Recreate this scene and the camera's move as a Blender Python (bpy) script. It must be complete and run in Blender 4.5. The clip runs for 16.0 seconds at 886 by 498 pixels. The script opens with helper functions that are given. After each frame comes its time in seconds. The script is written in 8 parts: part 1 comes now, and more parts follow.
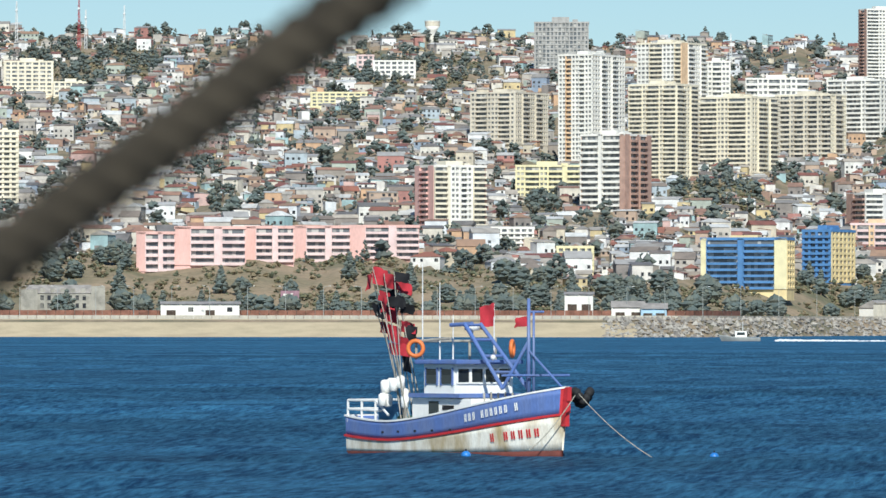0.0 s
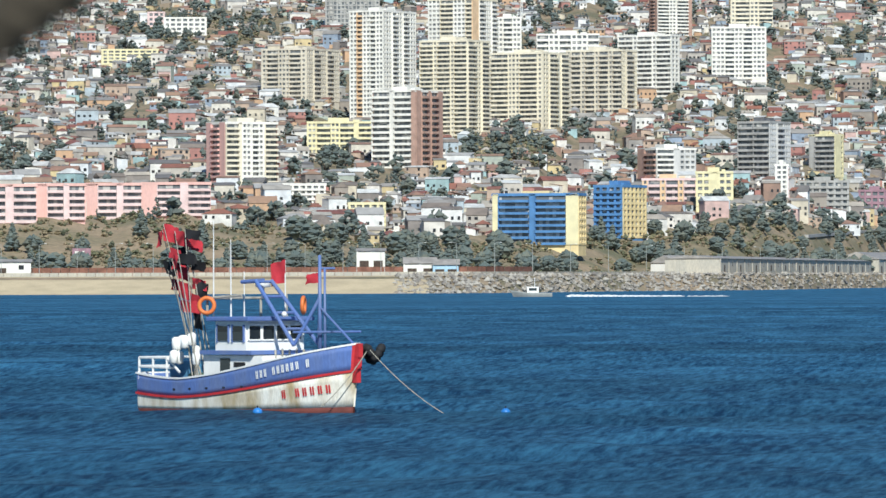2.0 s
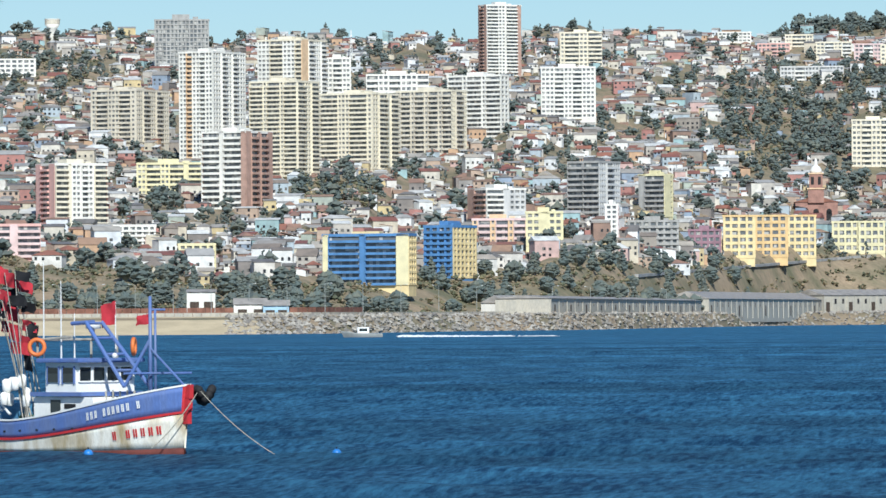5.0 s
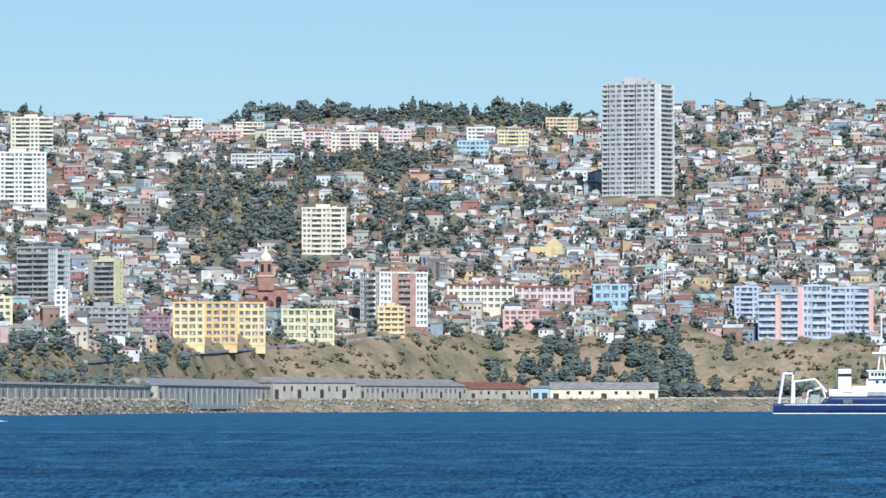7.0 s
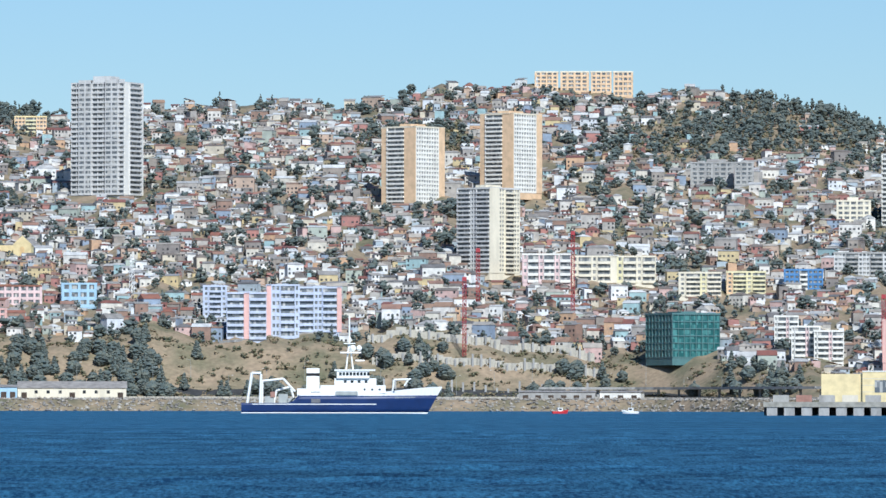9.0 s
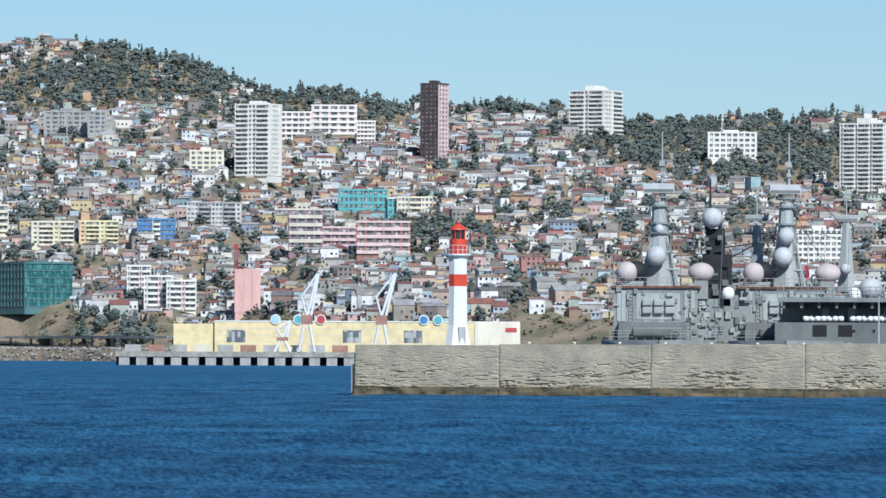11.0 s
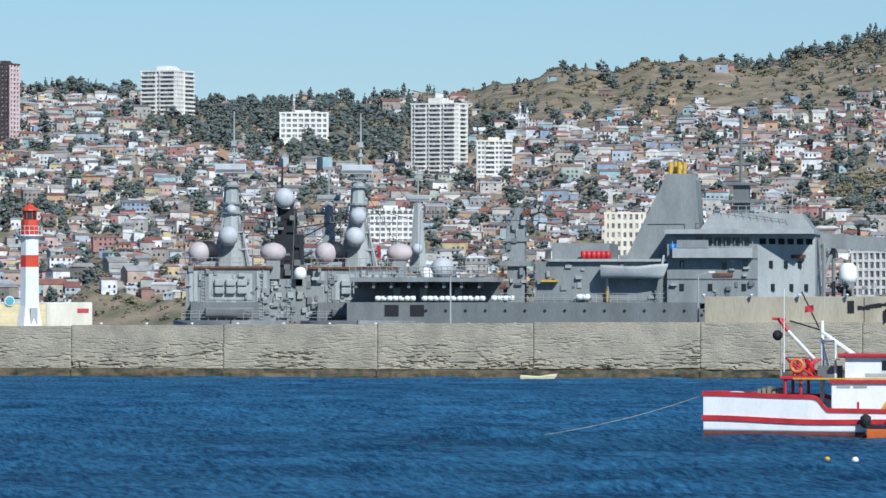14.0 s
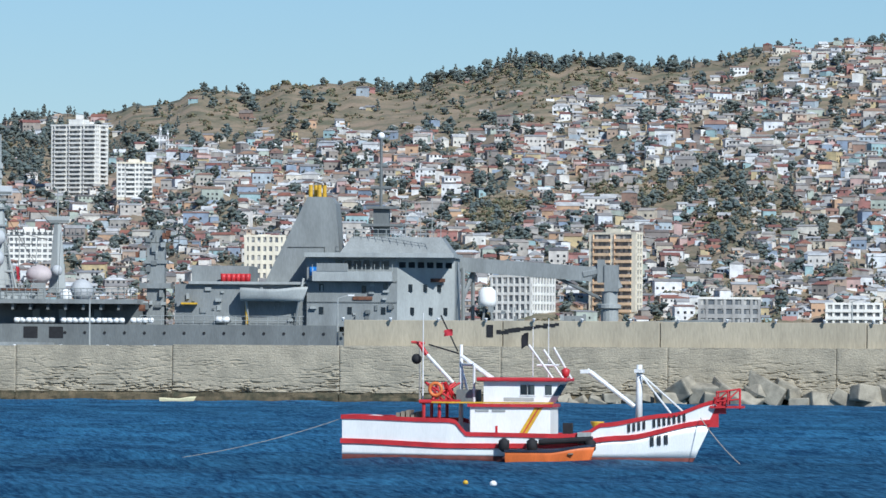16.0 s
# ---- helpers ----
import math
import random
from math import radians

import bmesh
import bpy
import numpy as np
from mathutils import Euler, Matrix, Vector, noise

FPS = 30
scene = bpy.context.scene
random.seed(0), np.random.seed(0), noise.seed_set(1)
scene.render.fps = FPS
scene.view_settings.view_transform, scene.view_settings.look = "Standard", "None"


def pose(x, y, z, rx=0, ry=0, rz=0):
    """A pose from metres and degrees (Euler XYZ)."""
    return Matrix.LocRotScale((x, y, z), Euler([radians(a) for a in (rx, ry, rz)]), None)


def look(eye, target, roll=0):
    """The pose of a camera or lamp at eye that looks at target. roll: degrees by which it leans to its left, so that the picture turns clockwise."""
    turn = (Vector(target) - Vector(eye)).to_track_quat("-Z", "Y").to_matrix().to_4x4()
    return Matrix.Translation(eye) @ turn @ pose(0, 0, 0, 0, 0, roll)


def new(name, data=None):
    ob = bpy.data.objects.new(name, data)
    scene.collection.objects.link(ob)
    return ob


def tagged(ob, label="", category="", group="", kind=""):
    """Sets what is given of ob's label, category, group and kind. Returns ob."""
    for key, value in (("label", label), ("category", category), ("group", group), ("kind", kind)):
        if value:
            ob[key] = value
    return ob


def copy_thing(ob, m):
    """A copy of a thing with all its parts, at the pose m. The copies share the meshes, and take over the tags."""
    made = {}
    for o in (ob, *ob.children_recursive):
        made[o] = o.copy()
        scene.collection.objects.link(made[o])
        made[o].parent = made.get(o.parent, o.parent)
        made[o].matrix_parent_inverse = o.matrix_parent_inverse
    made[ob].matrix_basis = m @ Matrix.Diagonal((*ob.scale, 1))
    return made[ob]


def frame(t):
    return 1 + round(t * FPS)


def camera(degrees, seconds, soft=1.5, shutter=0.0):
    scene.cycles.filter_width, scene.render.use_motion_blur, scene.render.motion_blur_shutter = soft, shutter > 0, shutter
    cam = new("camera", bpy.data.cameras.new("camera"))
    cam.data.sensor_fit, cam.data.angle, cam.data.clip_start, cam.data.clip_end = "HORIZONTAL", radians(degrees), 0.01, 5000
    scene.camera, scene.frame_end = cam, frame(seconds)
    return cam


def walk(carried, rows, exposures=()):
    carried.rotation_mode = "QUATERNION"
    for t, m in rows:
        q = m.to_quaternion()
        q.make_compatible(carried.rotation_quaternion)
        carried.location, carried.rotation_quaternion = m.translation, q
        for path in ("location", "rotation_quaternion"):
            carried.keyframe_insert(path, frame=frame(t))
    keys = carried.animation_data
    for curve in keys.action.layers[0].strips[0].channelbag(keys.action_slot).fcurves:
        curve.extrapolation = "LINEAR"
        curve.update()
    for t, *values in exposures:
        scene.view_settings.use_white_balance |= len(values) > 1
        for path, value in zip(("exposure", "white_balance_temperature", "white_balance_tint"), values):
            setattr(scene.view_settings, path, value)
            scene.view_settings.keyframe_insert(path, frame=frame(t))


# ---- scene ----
# camera: it stands still and pans
cam = camera(7.7, 16.0)
cam.data.dof.use_dof, cam.data.dof.focus_distance, cam.data.dof.aperture_fstop = True, 900.0, 13.0
PAN = [  # seconds, bearing, pitch, roll (degrees)
    (0.0, -12.5904, 0.6492, 0.042),
    (0.5, -12.0138, 0.5801, 0.091),
    (1.0, -11.3605, 0.4887, 0.045),
    (1.5, -11.0417, 0.3840, -0.113),
    (2.0, -10.7803, 0.2678, -0.209),
    (2.5, -10.6047, 0.1599, -0.105),
    (3.0, -10.3556, 0.1793, -0.139),
    (3.2, -10.2115, 0.2297, 0.000),
    (5.3, -9.0363, 0.7481, -0.458),
    (5.5, -8.6777, 0.8540, -0.332),
    (6.0, -7.2328, 1.0891, -0.178),
    (6.5, -5.8200, 1.2722, -0.142),
    (7.0, -4.5110, 1.3476, -0.008),
    (7.5, -3.2838, 1.4136, 0.107),
    (8.0, -2.2575, 1.4082, 0.255),
    (8.5, -1.4699, 1.3768, 0.139),
    (9.0, 0.1120, 1.3429, 0.067),
    (9.5, 2.3065, 1.4044, 0.151),
    (10.0, 3.3611, 1.4931, 0.225),
    (10.2, 4.0001, 1.3808, 0.260),
    (12.3, 7.1271, 0.7066, -0.139),
    (12.5, 7.4400, 0.7212, -0.215),
    (13.0, 8.1677, 0.7243, -0.337),
    (13.5, 8.7221, 0.7453, -0.165),
    (14.0, 9.4672, 0.7566, 0.070),
    (14.5, 10.4536, 0.7565, 0.188),
    (15.0, 11.2487, 0.7673, 0.234),
    (15.5, 11.9533, 0.9288, 0.377),
    (16.0, 12.6009, 0.9672, 0.375),
]
SWAY = [(0.0, 0.0), (0.8, 0.0), (1.2, 0.036), (1.5, 0.039), (3.0, 0.033), (16.0, 0.032)]  # slight sideways sway of the deck, metres


def sway(t):
    for (t0, v0), (t1, v1) in zip(SWAY, SWAY[1:]):
        if t <= t1:
            return v0 + (v1 - v0) * (t - t0) / (t1 - t0)


walk(cam, [(t, pose(0.974 * sway(t), 0.225 * sway(t), 4.5, 90 + p, 0, -b) @ pose(0, 0, 0, 0, 0, r)) for t, b, p, r in PAN],
     exposures=[(0.0, 0.16, 5950, 5), (3.0, 0.16, 5900, 5), (5.5, 0.16, 5700, 6), (7.0, 0.12, 5520, 8), (10.2, 0.10, 5500, 8), (12.3, 0.05, 5470, 8), (16.0, 0.05, 5470, 8)])

# daylight: clear sky, sun high behind the camera's right shoulder
SUN_TURN, SUN_HIGH = 163.0, 38.0  # compass degrees clockwise from +y, degrees above the sea
sky_world = bpy.data.worlds.new("sky")
scene.world = sky_world
sky_world.use_nodes = True
wn = sky_world.node_tree.nodes
sky_tex = wn.new("ShaderNodeTexSky")
sky_tex.sky_type, sky_tex.sun_disc = "NISHITA", False
sky_tex.sun_elevation, sky_tex.sun_rotation = radians(SUN_HIGH), radians(SUN_TURN)
sky_tex.air_density, sky_tex.dust_density, sky_tex.ozone_density = 1.0, 0.0, 4.0
wn["Background"].inputs[1].default_value = 0.075
sky_tint = wn.new("ShaderNodeMix")
sky_tint.data_type, sky_tint.blend_type = "RGBA", "MULTIPLY"
sky_tint.inputs[0].default_value, sky_tint.inputs[7].default_value = 1.0, (0.83, 0.92, 1.02, 1)
sky_world.node_tree.links.new(sky_tex.outputs[0], sky_tint.inputs[6])
sky_world.node_tree.links.new(sky_tint.outputs[2], wn["Background"].inputs[0])
sun = new("sun", bpy.data.lights.new("sun", "SUN"))
sun.data.energy, sun.data.angle, sun.data.color = 4.9, radians(0.53), (1.0, 0.94, 0.83)
sx, sy = math.sin(radians(SUN_TURN)), math.cos(radians(SUN_TURN))
sun.matrix_world = look((sx * 50, sy * 50, 50 * math.tan(radians(SUN_HIGH))), (0, 0, 0))


# ---- materials ----
def material(name, color, rough=0.7, metal=0.0, vary=0.25, size=1.5, fine=0.25, bump=0.3, spec=0.4, second=None, streak=False):
    """A weathered surface: base colour broken by stains and by grain, with fine relief. size: metres of the stains."""
    m = bpy.data.materials.new(name)
    m.use_nodes = True
    n, l = m.node_tree.nodes, m.node_tree.links
    b = n["Principled BSDF"]
    b.inputs["Roughness"].default_value, b.inputs["Metallic"].default_value = rough, metal
    b.inputs["Specular IOR Level"].default_value = spec
    tc = n.new("ShaderNodeNewGeometry")
    mp = n.new("ShaderNodeMapping")
    mp.inputs["Scale"].default_value = (1, 1, 0.25) if streak else (1, 1, 1)
    l.new(tc.outputs["Position"], mp.inputs["Vector"])
    big, small = n.new("ShaderNodeTexNoise"), n.new("ShaderNodeTexNoise")
    for tex, sc, det in ((big, 1 / size, 5), (small, 1 / (size * fine * 0.3), 3)):
        tex.inputs["Scale"].default_value, tex.inputs["Detail"].default_value = sc, det
        l.new(mp.outputs[0], tex.inputs["Vector"])
    mix = n.new("ShaderNodeMix")
    mix.data_type = "RGBA"
    dark = second or tuple(c * (1 - vary * 1.6) for c in color)
    ramp = n.new("ShaderNodeMapRange")
    ramp.inputs[1].default_value, ramp.inputs[2].default_value = 0.38, 0.68
    l.new(big.outputs[0], ramp.inputs[0])
    l.new(ramp.outputs[0], mix.inputs[0])
    mix.inputs[6].default_value, mix.inputs[7].default_value = (*color, 1), (*dark, 1)
    hsv = n.new("ShaderNodeHueSaturation")
    val = n.new("ShaderNodeMapRange")
    val.inputs[1].default_value, val.inputs[2].default_value = 0.3, 0.7
    val.inputs[3].default_value, val.inputs[4].default_value = 1 - vary * 0.7, 1 + vary * 0.5
    l.new(small.outputs[0], val.inputs[0])
    l.new(val.outputs[0], hsv.inputs["Value"])
    l.new(mix.outputs[2], hsv.inputs["Color"])
    l.new(hsv.outputs[0], b.inputs["Base Color"])
    if bump:
        bp = n.new("ShaderNodeBump")
        bp.inputs["Strength"].default_value, bp.inputs["Distance"].default_value = bump, size * 0.03
        l.new(small.outputs[0], bp.inputs["Height"])
        l.new(bp.outputs[0], b.inputs["Normal"])
    return m


def palette(name, colors, rough=0.75, vary=0.2, by="island"):
    """Painted surfaces of many colours: each joined piece, or each object, takes one."""
    m = material(name, (0.5, 0.5, 0.5), rough, vary=vary, size=4.0)
    n, l = m.node_tree.nodes, m.node_tree.links
    ramp = n.new("ShaderNodeValToRGB")
    ramp.color_ramp.interpolation = "CONSTANT"
    els = ramp.color_ramp.elements
    while len(els) < len(colors):
        els.new(0.5)
    for i, c in enumerate(colors):
        els[i].position, els[i].color = i / len(colors), (*c, 1)
    if by == "island":
        l.new(n.new("ShaderNodeNewGeometry").outputs["Random Per Island"], ramp.inputs[0])
    else:
        l.new(n.new("ShaderNodeObjectInfo").outputs["Random"], ramp.inputs[0])
    mix = next(x for x in n if x.bl_idname == "ShaderNodeMix")
    l.new(ramp.outputs[0], mix.inputs[6])
    dark = n.new("ShaderNodeHueSaturation")
    dark.inputs["Value"].default_value, dark.inputs["Saturation"].default_value = 0.72, 0.9
    l.new(ramp.outputs[0], dark.inputs["Color"])
    l.new(dark.outputs[0], mix.inputs[7])
    return m


def glazing(name, color=(0.03, 0.04, 0.05), light=(0.35, 0.33, 0.3), share=0.3):
    """Window glass with curtains drawn behind some of the panes."""
    m = bpy.data.materials.new(name)
    m.use_nodes = True
    n, l = m.node_tree.nodes, m.node_tree.links
    b = n["Principled BSDF"]
    b.inputs["Roughness"].default_value = 0.15
    geo = n.new("ShaderNodeTexCoord")
    snap = n.new("ShaderNodeVectorMath")
    snap.operation = "SNAP"
    snap.inputs[1].default_value = (1.4, 1.4, 2.75)
    wh = n.new("ShaderNodeTexWhiteNoise")
    mr = n.new("ShaderNodeMapRange")
    mr.inputs[1].default_value, mr.inputs[2].default_value = 1 - share, 1.0
    mix = n.new("ShaderNodeMix")
    mix.data_type = "RGBA"
    mix.inputs[6].default_value, mix.inputs[7].default_value = (*color, 1), (*light, 1)
    l.new(geo.outputs["Object"], snap.inputs[0])
    l.new(snap.outputs[0], wh.inputs["Vector"])
    l.new(wh.outputs["Value"], mr.inputs[0])
    l.new(mr.outputs[0], mix.inputs[0])
    l.new(mix.outputs[2], b.inputs["Base Color"])
    return m


WHITE = material("white_paint", (0.80, 0.775, 0.71), vary=0.10, size=5, streak=True)
CREAM = material("cream_render", (0.77, 0.70, 0.55), vary=0.10, size=5, streak=True)
BEIGE = material("beige_render", (0.66, 0.60, 0.49), vary=0.12, size=5, streak=True)
LIGHTGREY = material("pale_grey_render", (0.60, 0.59, 0.57), vary=0.12, size=4, streak=True)
GREY = material("grey_concrete", (0.40, 0.39, 0.37), vary=0.2, size=4, streak=True)
DARKGREY = material("dark_concrete_and_shade", (0.16, 0.16, 0.17), vary=0.25, size=4)
PINK = material("salmon_render", (0.72, 0.44, 0.39), vary=0.12, size=5, streak=True)
PALEPINK = material("pale_pink_render", (0.74, 0.56, 0.54), vary=0.12, size=5)
BRICK = material("brick_red_render", (0.37, 0.20, 0.155), vary=0.2, size=3)
BRICK_TAN = material("faded_brick_cladding", (0.46, 0.30, 0.24), vary=0.15, size=3)
RED = material("red_render", (0.50, 0.07, 0.08), vary=0.15, size=4)
BLUE = material("blue_render", (0.10, 0.24, 0.48), vary=0.15, size=4)
LIGHTBLUE = material("light_blue_render", (0.40, 0.58, 0.72), vary=0.12, size=4)
LILAC = material("lilac_render", (0.53, 0.58, 0.70), vary=0.12, size=4)
YELLOW = material("yellow_render", (0.78, 0.63, 0.34), vary=0.12, size=4)
PALEYELLOW = material("pale_yellow_render", (0.75, 0.68, 0.42), vary=0.12, size=4)
OCHRE = material("ochre_render", (0.75, 0.52, 0.25), vary=0.15, size=4)
ORANGE = material("orange_tan_render", (0.76, 0.54, 0.34), vary=0.12, size=4)
BROWN = material("brown_cladding", (0.10, 0.07, 0.07), vary=0.2, size=4)
PURPLE = material("purple_render", (0.34, 0.20, 0.24), vary=0.2, size=4)
TEAL = material("turquoise_render", (0.14, 0.42, 0.44), vary=0.15, size=4)
# panes and curtains lightened to paint distance haze into the towers' openings
GLASS = glazing("hazed_window_glass", (0.13, 0.14, 0.15), (0.50, 0.48, 0.44), 0.5)
GLASS_GREEN = glazing("green_curtain_glass", (0.03, 0.11, 0.11), (0.10, 0.26, 0.25), 0.6)
GREEN_FRAME = material("green_metal_frame", (0.10, 0.20, 0.20), rough=0.5, vary=0.12, size=4)
STONE = material("grey_stone", (0.36, 0.34, 0.29), vary=0.25, size=3, bump=0.6)
TIN_ROOF = material("tin_roof", (0.38, 0.35, 0.32), rough=0.5, vary=0.25, size=3)
TILE_ROOF = material("red_brown_roof", (0.28, 0.12, 0.08), vary=0.25, size=2)


# The lie of the land: the camera stands at the origin, 4.5 m above the sea, and looks along +y.
EYE = 4.5


def curve_at(knots, b):
    """Smooth line through (bearing, value) knots."""
    if b <= knots[0][0]:
        return knots[0][1]
    for (b0, v0), (b1, v1) in zip(knots, knots[1:]):
        if b <= b1:
            s = (b - b0) / (b1 - b0)
            return v0 + (v1 - v0) * s * s * (3 - 2 * s)
    return knots[-1][1]


SKYLINE = [(-16.45, 2.538), (-13.99, 2.484), (-12.59, 2.498), (-10.13, 2.444), (-7.62, 2.493), (-6.38, 2.459), (-5.22, 2.548), (-3.94, 2.528), (-3.20, 2.449), (-2.22, 2.577), (-0.99, 2.597), (0.44, 2.744), (1.77, 2.73), (2.65, 2.671), (3.39, 2.548), (3.93, 2.41), (4.32, 2.238), (5.55, 2.164), (6.54, 2.164), (7.12, 2.007), (8.99, 2.066), (9.63, 2.075), (9.97, 2.238), (10.48, 2.331), (10.97, 2.302), (11.26, 2.371), (12.00, 2.38), (12.74, 2.479), (13.38, 2.597), (14.40, 2.587), (15.13, 2.68), (16.45, 2.803), (19.38, 2.754)]
SHORE = [(-19.97, 2180), (-10.62, 2180), (-8.66, 2500), (-5.71, 3500), (-3.74, 3740), (1.67, 3740), (3.64, 3500), (5.61, 3200), (8.56, 3000), (19.38, 2900)]
SCARP = [(-16.45, 0.566), (-13.57, 0.551), (-11.11, 0.295), (-9.89, 0.295), (-8.66, 0.418), (-7.18, 0.467), (-5.71, 0.551), (-1.77, 0.551), (0.20, 0.541), (1.67, 0.393), (2.66, 0.344), (3.64, 0.246), (5.61, 0.295), (19.38, 0.295)]
RIDGE_DIST = 4840.0


def ripple(b, d):
    a = 0.55 * math.sin(b * 2.9 + d * 0.0021) + 0.45 * math.sin(b * 5.3 - d * 0.0047 + 1.7) + 0.3 * math.sin(b * 9.1 + d * 0.009 + 0.4)
    return a + 0.25 * math.sin(b * 17.0 - d * 0.013) + 0.2 * math.sin(d * 0.031 + b * 23.0)


def slope_to(b, d):
    """Angle in degrees under which the ground at bearing b (degrees) and distance d is seen from the camera's height."""
    ds, top, foot = curve_at(SHORE, b), curve_at(SKYLINE, b), curve_at(SCARP, b)
    e0 = math.degrees(math.atan2(-EYE - 1.5, ds))
    if d < ds:
        return e0 - (ds - d) * 0.0006
    d1, d2 = ds + (RIDGE_DIST - ds) * 0.075, ds + (RIDGE_DIST - ds) * 0.15
    flat = 0.03
    if d < d1:
        s = (d - ds) / (d1 - ds)
        return e0 + (flat - e0) * min(1.0, s * 5)
    if d < d2:
        s = (d - d1) / (d2 - d1)
        return flat + (foot - flat) * s * s * (3 - 2 * s) + 0.05 * s * ripple(b, d)
    s = (d - d2) / (RIDGE_DIST - d2)
    if s <= 1:
        e = foot + (top - foot) * (s ** 0.93)
        return e + 0.075 * ripple(b, d) * min(1, 3 * (1 - s)) + 0.05 * (1 - min(1, 3 * (1 - s))) * ripple(b, 0)
    return top + 0.05 * ripple(b, 0) - (s - 1) * 9


def ground_z(x, y):
    d = math.hypot(x, y)
    return EYE + d * math.tan(math.radians(slope_to(math.degrees(math.atan2(x, y)), d)))


def spot(b, d):
    a = math.radians(b)
    return d * math.sin(a), d * math.cos(a)


# ---- mesh helpers ----
def mesh_of(name, verts, faces, mats=(), mat_ids=None, smooth=False):
    me = bpy.data.meshes.new(name)
    me.from_pydata([tuple(v) for v in verts], [], [tuple(f) for f in faces])
    for m in mats:
        me.materials.append(m)
    if mat_ids is not None:
        me.polygons.foreach_set("material_index", np.asarray(mat_ids, dtype=np.int32))
    if smooth:
        me.polygons.foreach_set("use_smooth", [True] * len(me.polygons))
    me.update()
    return me


def link_mesh(name, me, parent=None, m=None):
    ob = new(name, me)
    if parent is not None:
        ob.parent = parent
    if m is not None:
        ob.matrix_basis = m
    return ob


def part(name, bm, mat, parent, label="", m=None, smooth=False):
    me = bpy.data.meshes.new(name)
    bm.to_mesh(me)
    bm.free()
    me.materials.append(mat)
    if smooth:
        me.polygons.foreach_set("use_smooth", [True] * len(me.polygons))
    ob = link_mesh(name, me, parent, m)
    return tagged(ob, label) if label else ob


def box(bm, x0, y0, z0, x1, y1, z1, bevel=0.0):
    got = bmesh.ops.create_cube(bm, size=1.0, matrix=Matrix.Translation(((x0 + x1) / 2, (y0 + y1) / 2, (z0 + z1) / 2)) @ Matrix.Diagonal((abs(x1 - x0), abs(y1 - y0), abs(z1 - z0), 1)))
    if bevel:
        es = list({e for v in got["verts"] for e in v.link_edges})
        bmesh.ops.bevel(bm, geom=es, offset=bevel, segments=2, affect="EDGES", profile=0.6)
    return bm


def boxes(*all_of):
    bm = bmesh.new()
    for b in all_of:
        box(bm, *b)
    return bm


def tube(bm, a, b, r0, r1=None, n=8):
    """A round bar from a to b."""
    a, b = Vector(a), Vector(b)
    r1 = r0 if r1 is None else r1
    q = (b - a).to_track_quat("Z", "Y").to_matrix().to_4x4()
    bmesh.ops.create_cone(bm, cap_ends=True, segments=n, radius1=r0, radius2=max(r1, 1e-4), depth=(b - a).length, matrix=Matrix.Translation((a + b) / 2) @ q)
    return bm


def tubes(r, *pairs, n=6):
    bm = bmesh.new()
    for a, b in pairs:
        tube(bm, a, b, r, n=n)
    return bm


def ball(bm, c, r, n=12, sz=1.0):
    bmesh.ops.create_uvsphere(bm, u_segments=n, v_segments=max(6, n * 2 // 3), radius=r, matrix=Matrix.Translation(c) @ Matrix.Diagonal((1, 1, sz, 1)))
    return bm


def lathe(bm, profile, n=16, c=(0, 0, 0)):
    """Turned body from (radius, height) pairs."""
    rings = [[bm.verts.new((c[0] + r * math.cos(2 * math.pi * i / n), c[1] + r * math.sin(2 * math.pi * i / n), c[2] + z)) for i in range(n)] for r, z in profile]
    for p, q in zip(rings, rings[1:]):
        for i in range(n):
            bm.faces.new((p[i], p[(i + 1) % n], q[(i + 1) % n], q[i]))
    bm.faces.new(rings[-1])
    bm.faces.new(rings[0][::-1])
    return bm


def thing(name, m, label, category, group="", kind=""):
    ob = new(name)
    ob.empty_display_size = 0.5
    ob.matrix_basis = m
    return tagged(ob, label, category, group, kind)


